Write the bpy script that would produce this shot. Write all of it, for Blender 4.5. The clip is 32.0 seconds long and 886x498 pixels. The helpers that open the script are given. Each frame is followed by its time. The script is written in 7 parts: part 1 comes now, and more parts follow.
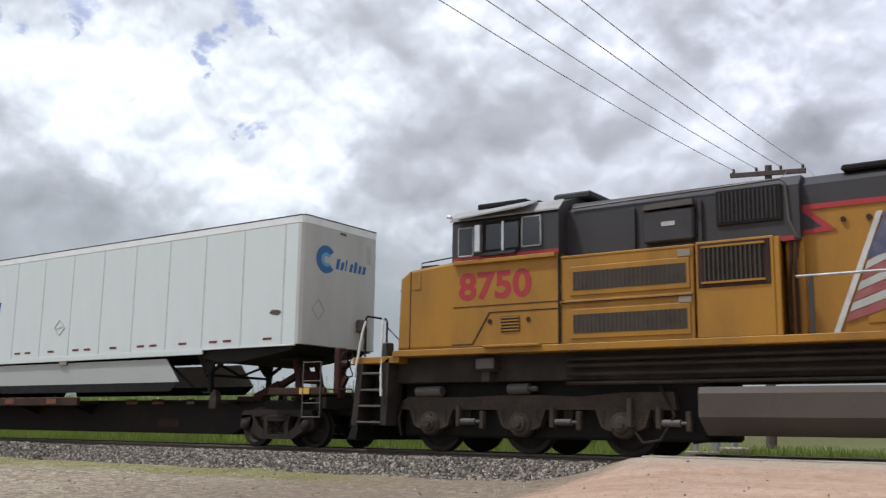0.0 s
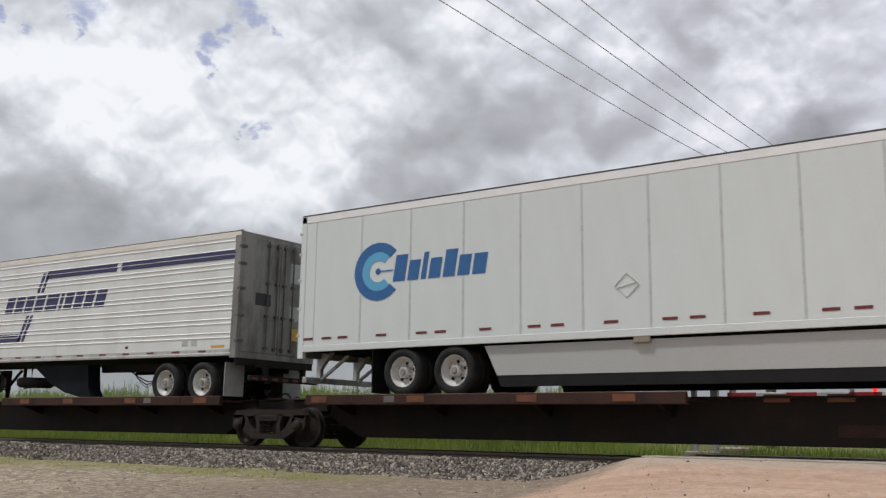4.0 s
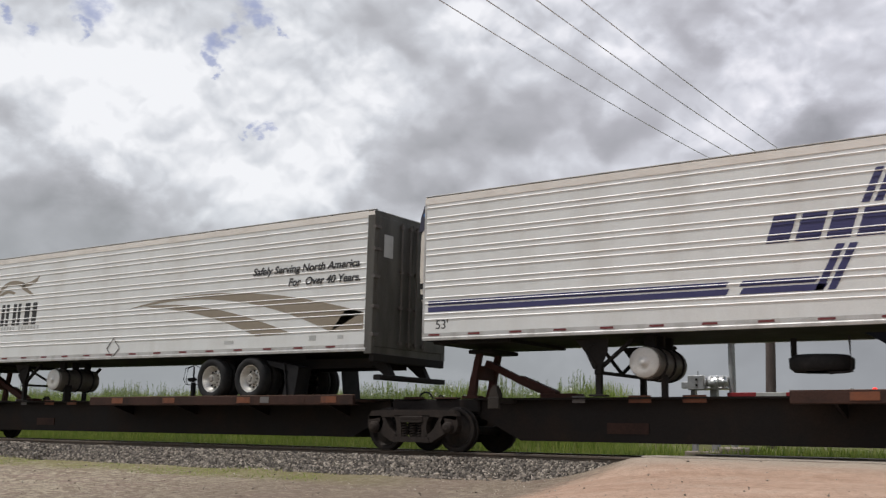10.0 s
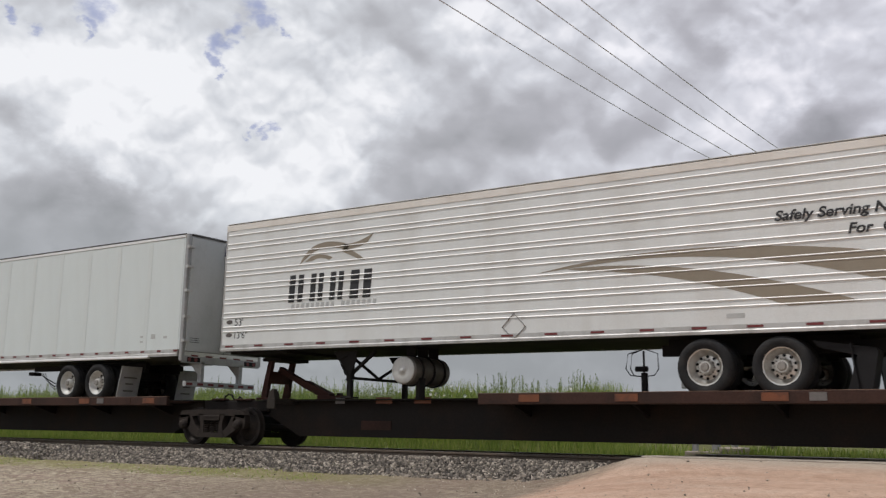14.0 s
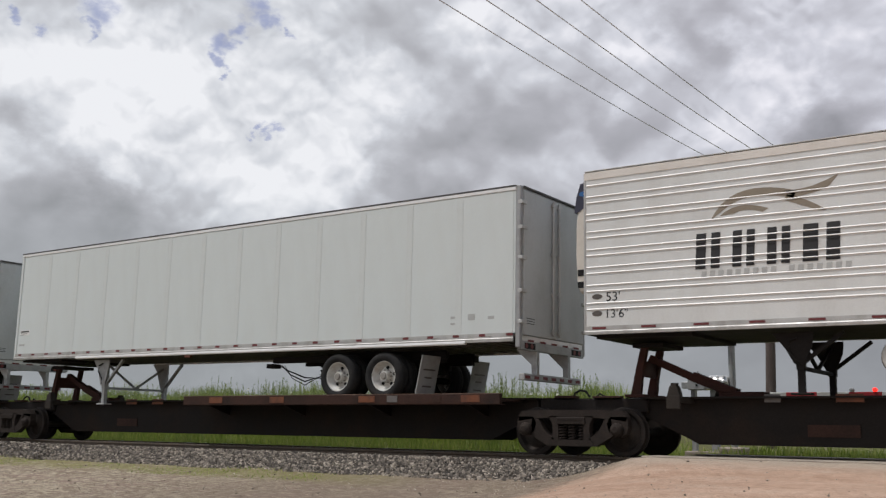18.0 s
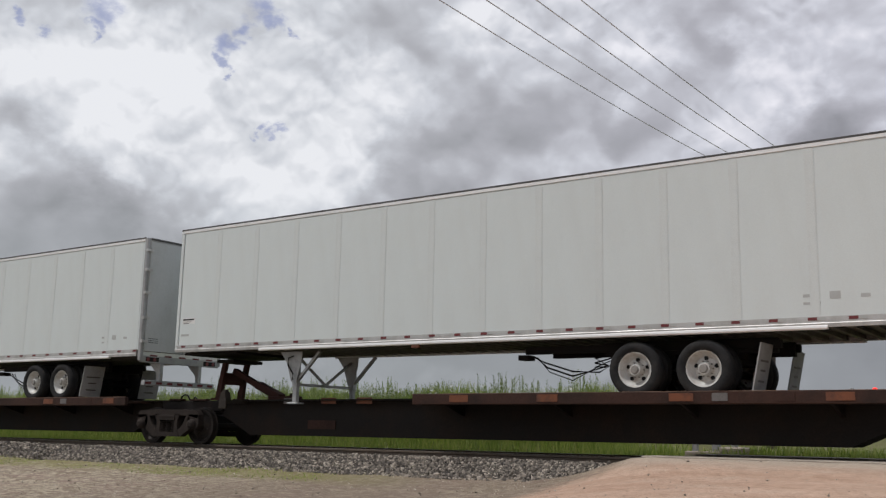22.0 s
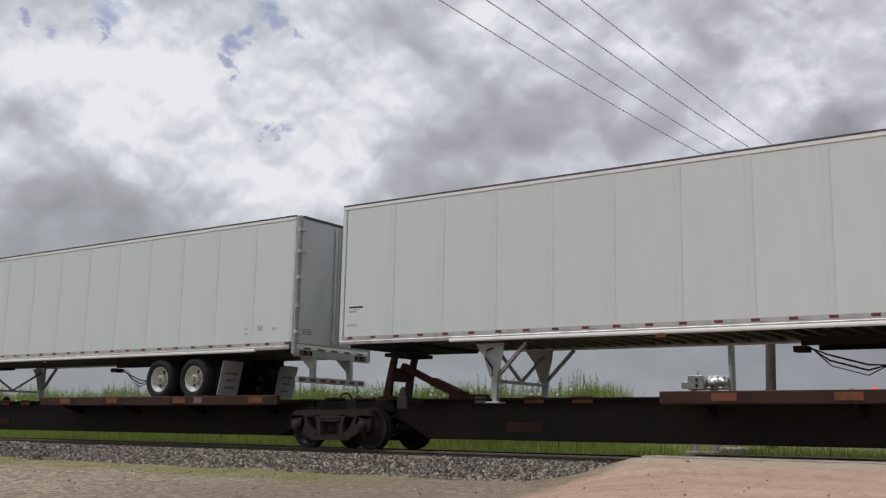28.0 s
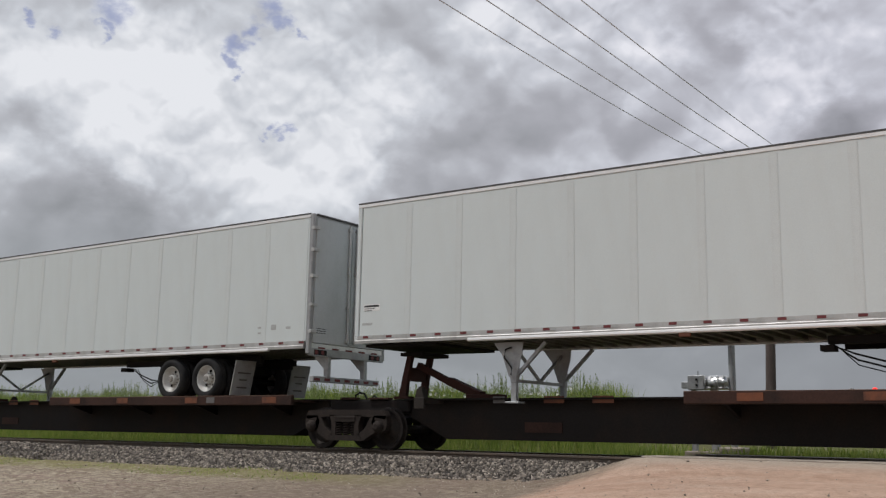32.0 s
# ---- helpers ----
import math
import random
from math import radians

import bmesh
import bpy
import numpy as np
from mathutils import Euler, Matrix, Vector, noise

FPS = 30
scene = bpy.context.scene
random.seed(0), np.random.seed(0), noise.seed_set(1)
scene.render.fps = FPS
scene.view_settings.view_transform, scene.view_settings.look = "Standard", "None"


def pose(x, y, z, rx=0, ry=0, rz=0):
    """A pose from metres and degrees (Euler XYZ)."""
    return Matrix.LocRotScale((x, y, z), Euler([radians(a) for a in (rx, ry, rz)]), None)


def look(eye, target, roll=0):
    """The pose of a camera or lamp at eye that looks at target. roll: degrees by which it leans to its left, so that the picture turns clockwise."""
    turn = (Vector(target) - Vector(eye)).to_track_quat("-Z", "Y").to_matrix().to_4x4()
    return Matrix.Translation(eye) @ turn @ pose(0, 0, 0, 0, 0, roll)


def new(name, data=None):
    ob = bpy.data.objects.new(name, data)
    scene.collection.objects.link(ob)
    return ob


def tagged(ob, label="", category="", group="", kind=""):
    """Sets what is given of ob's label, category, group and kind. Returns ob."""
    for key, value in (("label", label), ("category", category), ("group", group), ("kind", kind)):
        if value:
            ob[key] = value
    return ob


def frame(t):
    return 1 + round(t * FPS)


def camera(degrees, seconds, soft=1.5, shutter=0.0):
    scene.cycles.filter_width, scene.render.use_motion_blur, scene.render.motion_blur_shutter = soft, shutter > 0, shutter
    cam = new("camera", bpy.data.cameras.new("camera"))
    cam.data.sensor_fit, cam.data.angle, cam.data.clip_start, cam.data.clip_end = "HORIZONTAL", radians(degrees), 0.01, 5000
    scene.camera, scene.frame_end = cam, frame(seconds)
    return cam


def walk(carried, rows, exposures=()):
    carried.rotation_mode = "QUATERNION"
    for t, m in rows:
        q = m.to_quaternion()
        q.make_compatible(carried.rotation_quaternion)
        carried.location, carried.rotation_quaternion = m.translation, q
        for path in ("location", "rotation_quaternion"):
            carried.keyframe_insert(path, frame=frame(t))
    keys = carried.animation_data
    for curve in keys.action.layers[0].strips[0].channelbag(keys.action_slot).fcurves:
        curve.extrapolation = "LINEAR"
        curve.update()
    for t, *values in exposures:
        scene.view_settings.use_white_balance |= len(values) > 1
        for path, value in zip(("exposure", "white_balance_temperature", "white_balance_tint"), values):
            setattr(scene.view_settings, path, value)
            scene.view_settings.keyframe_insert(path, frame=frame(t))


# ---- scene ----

import itertools

# ---------------------------------------------------------------- camera
cam = camera(47.84, 32.0, soft=1.3, shutter=0.2)
EYE = (1.55, -17.08, 0.395)
VIEW = look(EYE, (EYE[0] - 5.661, EYE[1] + 8.046, EYE[2] + 1.793), 0.917)
walk(cam, [(0.0, VIEW), (32.0, VIEW)], exposures=[(0.0, 0.26, 6150, 9), (1.0, 0.16, 6250, 9.5), (2.0, 0.06, 6340, 10), (6.0, 0.02, 6460, 10.5), (14.0, 0.0, 6480, 11), (20.0, -0.08, 6440, 11), (32.0, -0.16, 6400, 11)])

# ---------------------------------------------------------------- train's way
STOP_T, STOP_X = 30.4, -13.099
SLOWING = (-70.661, -13.925, 33.642, -154.47, 491.46, -657.739, 312.549)


def travel(t):
    """How far along the track the train's datum stands at t seconds."""
    if t >= STOP_T:
        return STOP_X
    u = t / STOP_T
    return STOP_X + (1 - u) ** 2 * sum(c * u ** k for k, c in enumerate(SLOWING))


# ---------------------------------------------------------------- world and sun
SUN_DIR = Vector((-0.33, -0.30, 0.90)).normalized()
world = bpy.data.worlds.new("sky")
scene.world = world
world.use_nodes = True
wn = world.node_tree.nodes
sky_tex = wn.new("ShaderNodeTexSky")
sky_tex.sky_type = "NISHITA"
sky_tex.sun_disc = False
sky_tex.sun_elevation = math.asin(SUN_DIR.z)
sky_tex.sun_rotation = math.atan2(SUN_DIR.x, SUN_DIR.y)
wn["Background"].inputs["Strength"].default_value = 0.12
world.node_tree.links.new(sky_tex.outputs[0], wn["Background"].inputs["Color"])

sun = new("sun", bpy.data.lights.new("sun", "SUN"))
sun.data.energy = 2.6
sun.data.angle = radians(5.0)
sun.data.color = (1.0, 0.97, 0.92)
sun.matrix_world = look(SUN_DIR * 60, (0, 0, 0))


# ---------------------------------------------------------------- materials
def nodes_of(name):
    m = bpy.data.materials.new(name)
    m.use_nodes = True
    return m, m.node_tree.nodes, m.node_tree.links, m.node_tree.nodes["Principled BSDF"]


def noise_node(n, l, scale, detail=4, rough=0.55, coords="Object", stretch=None):
    tc = n.new("ShaderNodeTexCoord")
    tex = n.new("ShaderNodeTexNoise")
    tex.inputs["Scale"].default_value = scale
    tex.inputs["Detail"].default_value = detail
    tex.inputs["Roughness"].default_value = rough
    if stretch:
        mp = n.new("ShaderNodeMapping")
        mp.inputs["Scale"].default_value = stretch
        l.new(tc.outputs[coords], mp.inputs["Vector"])
        l.new(mp.outputs[0], tex.inputs["Vector"])
    else:
        l.new(tc.outputs[coords], tex.inputs["Vector"])
    return tex.outputs["Fac"]


def ramp(n, l, fac, stops):
    r = n.new("ShaderNodeValToRGB")
    el = r.color_ramp.elements
    while len(el) < len(stops):
        el.new(0.5)
    for e, (p, c) in zip(el, stops):
        e.position = p
        e.color = (*c, 1) if len(c) == 3 else c
    l.new(fac, r.inputs[0])
    return r.outputs[0]


def mix(n, l, fac, a, b, mode="MIX"):
    m = n.new("ShaderNodeMixRGB")
    m.blend_type = mode
    for s, v in zip(m.inputs, (fac, a, b)):
        if isinstance(v, (int, float)):
            s.default_value = v
        elif isinstance(v, tuple):
            s.default_value = (*v, 1)
        else:
            l.new(v, s)
    return m.outputs[0]


def bump(n, l, bsdf, height, strength=0.3, dist=0.01):
    b = n.new("ShaderNodeBump")
    b.inputs["Strength"].default_value = strength
    b.inputs["Distance"].default_value = dist
    l.new(height, b.inputs["Height"])
    l.new(b.outputs[0], bsdf.inputs["Normal"])


def surface(name, col, rough=0.5, metal=0.0, stain=None, amount=0.5, big=1.2, fine=30.0, grain=0.12, relief=0.15, stretch=None, edge=(0.45, 0.7), spec=0.5):
    """Paint, metal, rubber or timber: a base colour, stains of a second colour in patches, fine grain and relief."""
    m, n, l, b = nodes_of(name)
    stain = stain or tuple(c * 0.55 for c in col)
    f1 = noise_node(n, l, big, 5, 0.6, stretch=stretch)
    f2 = noise_node(n, l, fine, 3, 0.6)
    patches = ramp(n, l, f1, [(edge[0], (0, 0, 0)), (edge[1], (amount, amount, amount))])
    c = mix(n, l, patches, col, stain)
    g = ramp(n, l, f2, [(0.3, (1 - grain,) * 3), (0.7, (1 + grain * 0.6,) * 3)])
    l.new(mix(n, l, 1.0, c, g, "MULTIPLY"), b.inputs["Base Color"])
    r = ramp(n, l, f1, [(0.3, (rough,) * 3), (0.75, (min(1, rough + 0.2),) * 3)])
    l.new(r, b.inputs["Roughness"])
    b.inputs["Metallic"].default_value = metal
    b.inputs["Specular IOR Level"].default_value = spec
    if relief:
        bump(n, l, b, f2, relief, 0.004)
    return m


M = dict(
    van_white=surface("white_panel_paint", (0.615, 0.665, 0.66), 0.32, 0, (0.52, 0.54, 0.52), 0.35, 0.8, 60, 0.04, 0.03, stretch=(1, 1, 0.25)),
    reefer_white=surface("white_ribbed_skin", (0.66, 0.68, 0.67), 0.35, 0, (0.50, 0.49, 0.46), 0.5, 1.3, 50, 0.06, 0.04, stretch=(1, 1, 0.2)),
    rail_dull=surface("scuffed_aluminium", (0.50, 0.50, 0.49), 0.45, 0.45, (0.30, 0.29, 0.27), 0.7, 3.0, 60, 0.12, 0.08, stretch=(1, 1, 0.5)),
    roof_edge=surface("dark_roof_flange", (0.10, 0.10, 0.10), 0.6, 0.2, None, 0.4, 3, 40, 0.1, 0.05, spec=0.2),
    # white rear doors face away from the sun: their shade is in this grey
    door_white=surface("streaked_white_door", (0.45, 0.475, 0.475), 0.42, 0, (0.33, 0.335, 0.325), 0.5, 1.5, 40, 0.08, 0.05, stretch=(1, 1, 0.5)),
    # near-white stands in for sun glare on top rails and lower lips
    rail_bright=surface("bright_rail_skin", (0.80, 0.80, 0.79), 0.3, 0.2, (0.60, 0.60, 0.59), 0.4, 2.5, 60, 0.05, 0.03),
    rail_alu=surface("aluminium_rail", (0.72, 0.72, 0.71), 0.28, 0.85, (0.45, 0.44, 0.42), 0.5, 2.5, 60, 0.08, 0.05),
    seam=surface("seam_strip_paint", (0.60, 0.638, 0.628), 0.36, 0, (0.55, 0.58, 0.57), 0.5, 3, 60, 0.1, 0.05),
    galv=surface("galvanised_steel", (0.40, 0.41, 0.415), 0.5, 0.5, (0.25, 0.25, 0.245), 0.6, 5, 60, 0.12, 0.08),
    dark_steel=surface("dark_underframe_steel", (0.016, 0.015, 0.015), 0.65, 0.1, (0.032, 0.026, 0.022), 0.6, 2, 40, 0.2, 0.2, spec=0.15),
    beam=surface("grey_floor_beam", (0.20, 0.19, 0.175), 0.6, 0.2, (0.11, 0.10, 0.09), 0.6, 2, 40, 0.15, 0.1),
    spine=surface("black_brown_car_paint", (0.018, 0.015, 0.014), 0.65, 0, (0.036, 0.024, 0.018), 0.7, 1.1, 35, 0.2, 0.2, spec=0.15),
    sill=surface("worn_brown_sill_paint", (0.050, 0.026, 0.020), 0.6, 0, (0.024, 0.018, 0.016), 0.8, 1.5, 35, 0.2, 0.2, spec=0.15),
    hitch=surface("rust_red_hitch_paint", (0.060, 0.024, 0.019), 0.6, 0, (0.035, 0.022, 0.019), 0.8, 3, 40, 0.2, 0.2, spec=0.15),
    orange=surface("faded_orange_reflector", (0.16, 0.048, 0.016), 0.5, 0, (0.06, 0.024, 0.016), 0.8, 4, 40, 0.15, 0.05),
    grey_plate=surface("grey_white_plate", (0.13, 0.12, 0.115), 0.5, 0, (0.07, 0.062, 0.056), 0.7, 4, 40, 0.15, 0.05),
    bogie=surface("cast_steel_dust", (0.030, 0.024, 0.021), 0.7, 0.1, (0.055, 0.043, 0.036), 0.6, 4, 40, 0.25, 0.3, spec=0.15),
    wheel=surface("wheel_steel", (0.028, 0.024, 0.022), 0.55, 0.3, (0.055, 0.042, 0.034), 0.6, 5, 40, 0.2, 0.2, spec=0.15),
    tread=surface("polished_tread", (0.45, 0.44, 0.43), 0.25, 0.95, (0.3, 0.28, 0.26), 0.5, 6, 60, 0.1, 0.05),
    tyre=surface("tyre_rubber", (0.022, 0.022, 0.023), 0.8, 0, (0.05, 0.048, 0.045), 0.6, 4, 50, 0.2, 0.2, spec=0.15),
    rim=surface("white_wheel_rim", (0.55, 0.55, 0.53), 0.4, 0.1, (0.33, 0.28, 0.22), 0.6, 7, 50, 0.12, 0.08),
    rim_alu=surface("aluminium_wheel", (0.62, 0.61, 0.58), 0.3, 0.8, (0.3, 0.26, 0.2), 0.6, 7, 50, 0.12, 0.08),
    black=surface("black_rubber", (0.015, 0.015, 0.016), 0.6, 0, None, 0.4, 3, 40, 0.2, 0.1, spec=0.15),
    red=surface("red_reflective_tape", (0.14, 0.022, 0.024), 0.45, 0, (0.08, 0.02, 0.02), 0.5, 5, 50, 0.1, 0.03),
    navy=surface("navy_film", (0.032, 0.032, 0.11), 0.4, 0, (0.05, 0.05, 0.13), 0.5, 4, 50, 0.1, 0.03),
    blue=surface("blue_film", (0.02, 0.11, 0.30), 0.4, 0, (0.03, 0.13, 0.30), 0.5, 4, 50, 0.08, 0.03),
    lightblue=surface("light_blue_film", (0.10, 0.36, 0.58), 0.4, 0, None, 0.1, 4, 50, 0.08, 0.03),
    tan=surface("tan_film", (0.235, 0.20, 0.15), 0.4, 0, (0.27, 0.235, 0.18), 0.5, 4, 50, 0.08, 0.03),
    ink=surface("black_film", (0.02, 0.02, 0.022), 0.45, 0, None, 0.2, 4, 50, 0.1, 0.03),
    greymark=surface("pale_grey_film", (0.42, 0.43, 0.42), 0.5, 0, None, 0.3, 4, 50, 0.1, 0.03),
    yellow_mark=surface("yellow_label", (0.6, 0.36, 0.05), 0.5, 0, None, 0.3, 8, 50, 0.1, 0.03),
    door_grey=surface("grimy_steel_door", (0.25, 0.245, 0.23), 0.45, 0.3, (0.075, 0.068, 0.06), 0.85, 1.6, 40, 0.2, 0.1, stretch=(1.4, 1.4, 0.5)),
    loco_yellow=surface("armour_yellow_paint", (0.335, 0.160, 0.010), 0.42, 0, (0.17, 0.078, 0.012), 0.65, 0.9, 40, 0.08, 0.05, stretch=(1, 1, 0.35)),
    loco_grey=surface("harbour_grey_paint", (0.031, 0.029, 0.032), 0.55, 0, (0.021, 0.019, 0.019), 0.6, 1.1, 40, 0.1, 0.08),
    loco_red=surface("signal_red_paint", (0.33, 0.022, 0.028), 0.45, 0, (0.20, 0.03, 0.03), 0.5, 2, 40, 0.1, 0.05),
    grille=surface("dark_grille", (0.055, 0.043, 0.031), 0.6, 0.3, None, 0.5, 3, 60, 0.2, 0.2),
    truck=surface("dusty_truck_casting", (0.050, 0.040, 0.032), 0.75, 0.1, (0.085, 0.068, 0.054), 0.7, 3, 40, 0.25, 0.3, spec=0.2),
    under=surface("dusty_underframe", (0.032, 0.027, 0.023), 0.75, 0.0, (0.065, 0.054, 0.045), 0.7, 2, 40, 0.25, 0.3, spec=0.2),
    flag_red=surface("faded_red_band", (0.26, 0.07, 0.075), 0.5, 0, (0.33, 0.16, 0.15), 0.6, 3, 40, 0.1, 0.03),
    flag_blue=surface("faded_blue_field", (0.06, 0.065, 0.12), 0.5, 0, (0.16, 0.16, 0.2), 0.6, 4, 40, 0.1, 0.03),
    pale_grey=surface("pale_grey_sheet", (0.30, 0.30, 0.295), 0.55, 0, (0.20, 0.20, 0.195), 0.6, 2, 40, 0.1, 0.05),
    tank=surface("silver_grey_tank", (0.10, 0.088, 0.08), 0.5, 0.2, (0.06, 0.052, 0.045), 0.6, 1.2, 40, 0.12, 0.1),
    white_rail=surface("white_handrail", (0.75, 0.75, 0.73), 0.4, 0, None, 0.2, 5, 40, 0.1, 0.05),
    rail_steel=surface("rail_steel", (0.10, 0.078, 0.06), 0.7, 0.1, (0.16, 0.115, 0.085), 0.6, 3, 40, 0.2, 0.15),
    rail_head=surface("worn_rail_head", (0.36, 0.35, 0.34), 0.3, 0.9, None, 0.4, 5, 60, 0.1, 0.05),
    tie=surface("creosoted_timber", (0.06, 0.048, 0.04), 0.85, 0, (0.12, 0.10, 0.085), 0.7, 3, 30, 0.3, 0.4, stretch=(4, 0.6, 4)),
    pole=surface("weathered_pole", (0.075, 0.055, 0.05), 0.85, 0, (0.13, 0.11, 0.10), 0.6, 3, 30, 0.25, 0.4, stretch=(6, 6, 0.4)),
    concrete=surface("pale_concrete", (0.34, 0.29, 0.24), 0.85, 0, (0.20, 0.17, 0.14), 0.7, 2, 40, 0.15, 0.3),
    cable=surface("weathered_wire", (0.58, 0.58, 0.59), 0.8, 0.0, None, 0.3, 3, 30, 0.1, 0.0),
    porcelain=surface("dark_glass_insulator", (0.03, 0.03, 0.035), 0.25, 0, None, 0.2, 5, 40, 0.1, 0.0),
    sign_white=surface("dull_white_sign", (0.55, 0.55, 0.53), 0.5, 0, (0.36, 0.35, 0.33), 0.6, 3, 50, 0.1, 0.05),
    skirt=surface("road_film_skirt", (0.38, 0.39, 0.38), 0.5, 0, (0.36, 0.35, 0.33), 0.5, 1.2, 50, 0.06, 0.04),
    door_dark=surface("sooty_steel_door", (0.085, 0.082, 0.072), 0.5, 0.2, (0.035, 0.032, 0.028), 0.85, 1.3, 40, 0.2, 0.1, stretch=(1.4, 1.4, 0.35)),
    cream_rail=surface("cream_rail_paint", (0.72, 0.69, 0.64), 0.4, 0, (0.57, 0.52, 0.46), 0.6, 1.4, 60, 0.06, 0.04, stretch=(1, 1, 0.5)),
    corner=surface("brushed_corner_steel", (0.36, 0.365, 0.365), 0.42, 0.5, (0.24, 0.24, 0.235), 0.6, 3, 60, 0.1, 0.06),
    # lighter than the wall: the ribs' sun highlight is painted in
    rib=surface("bright_rib_skin", (0.78, 0.78, 0.765), 0.30, 0.05, (0.60, 0.59, 0.56), 0.5, 2.0, 60, 0.05, 0.03, stretch=(1, 1, 0.3)),
    hub=surface("dusty_hub_steel", (0.26, 0.245, 0.225), 0.6, 0.2, (0.11, 0.095, 0.08), 0.7, 9, 50, 0.15, 0.1),
    lip=surface("bare_sill_edge", (0.17, 0.095, 0.06), 0.55, 0.1, (0.09, 0.05, 0.035), 0.7, 2.5, 40, 0.2, 0.1),
    loco_tank=surface("dusty_brown_tank", (0.062, 0.050, 0.041), 0.6, 0.1, (0.09, 0.074, 0.060), 0.6, 1.0, 40, 0.15, 0.1),
    # dirty nose paint, toned down further for the shade on this side
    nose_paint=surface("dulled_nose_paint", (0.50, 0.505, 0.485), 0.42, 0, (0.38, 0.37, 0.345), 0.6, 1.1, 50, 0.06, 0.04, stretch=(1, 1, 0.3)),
    seam_dark=surface("grimy_seam_strip", (0.49, 0.52, 0.51), 0.5, 0, (0.33, 0.34, 0.33), 0.6, 6, 60, 0.12, 0.08),
    flap=surface("grey_mud_flap", (0.34, 0.34, 0.335), 0.6, 0, (0.22, 0.215, 0.21), 0.6, 3, 50, 0.12, 0.1),
)


def glass_material():
    m, n, l, b = nodes_of("dark_cab_glass")
    b.inputs["Base Color"].default_value = (0.02, 0.022, 0.025, 1)
    b.inputs["Roughness"].default_value = 0.06
    b.inputs["Coat Weight"].default_value = 0.5
    return m


def lamp_material():
    m, n, l, b = nodes_of("lit_red_lens")
    b.inputs["Base Color"].default_value = (0.4, 0.01, 0.01, 1)
    b.inputs["Emission Color"].default_value = (1.0, 0.03, 0.02, 1)
    b.inputs["Emission Strength"].default_value = 1.5
    return m


M["dark_lens"] = surface("unlit_lens", (0.035, 0.006, 0.006), 0.2, 0, None, 0.2, 5, 40, 0.1, 0)
M["glass"], M["lamp"] = glass_material(), lamp_material()


def leaf_material(name, a, b2, c2):
    m, n, l, b = nodes_of(name)
    geo = n.new("ShaderNodeNewGeometry")
    col = ramp(n, l, geo.outputs["Random Per Island"], [(0.0, a), (0.5, b2), (1.0, c2)])
    f = noise_node(n, l, 0.35, 3)
    g = ramp(n, l, f, [(0.35, (0.75, 0.75, 0.7)), (0.65, (1.2, 1.15, 1.0))])
    l.new(mix(n, l, 1.0, col, g, "MULTIPLY"), b.inputs["Base Color"])
    b.inputs["Roughness"].default_value = 0.6
    thin = n.new("ShaderNodeBsdfTranslucent")
    both = n.new("ShaderNodeMixShader")
    both.inputs[0].default_value = 0.42
    l.new(mix(n, l, 1.0, col, (1.25, 1.3, 0.8), "MULTIPLY"), thin.inputs["Color"])
    l.new(b.outputs[0], both.inputs[1])
    l.new(thin.outputs[0], both.inputs[2])
    l.new(both.outputs[0], n["Material Output"].inputs["Surface"])
    return m


M["grass"] = leaf_material("meadow_grass", (0.13, 0.20, 0.04), (0.22, 0.29, 0.07), (0.34, 0.35, 0.13))
M["weed"] = leaf_material("tall_weed", (0.10, 0.15, 0.05), (0.15, 0.20, 0.075), (0.23, 0.25, 0.13))
M["flower"] = surface("white_petals", (0.75, 0.75, 0.7), 0.6, 0, None, 0.1, 5, 40, 0.1, 0)


def stone_material(name, tones):
    m, n, l, b = nodes_of(name)
    geo = n.new("ShaderNodeNewGeometry")
    col = ramp(n, l, geo.outputs["Random Per Island"], tones)
    f = noise_node(n, l, 45, 3)
    g = ramp(n, l, f, [(0.3, (0.75,) * 3), (0.7, (1.1,) * 3)])
    l.new(mix(n, l, 1.0, col, g, "MULTIPLY"), b.inputs["Base Color"])
    b.inputs["Roughness"].default_value = 0.85
    bump(n, l, b, f, 0.3, 0.01)
    return m


M["stone"] = stone_material("ballast_stone", [(0.0, (0.050, 0.042, 0.034)), (0.40, (0.130, 0.111, 0.092)), (0.75, (0.225, 0.192, 0.156)), (1.0, (0.46, 0.40, 0.325))])
M["pebble"] = stone_material("buff_pebble", [(0.0, (0.10, 0.08, 0.065)), (0.3, (0.26, 0.21, 0.165)), (0.8, (0.42, 0.36, 0.29)), (1.0, (0.58, 0.52, 0.44))])
M["bed"] = surface("ballast_bed", (0.05, 0.043, 0.036), 0.95, 0, (0.24, 0.22, 0.2), 0.8, 14, 40, 0.4, 0.9, edge=(0.4, 0.6))


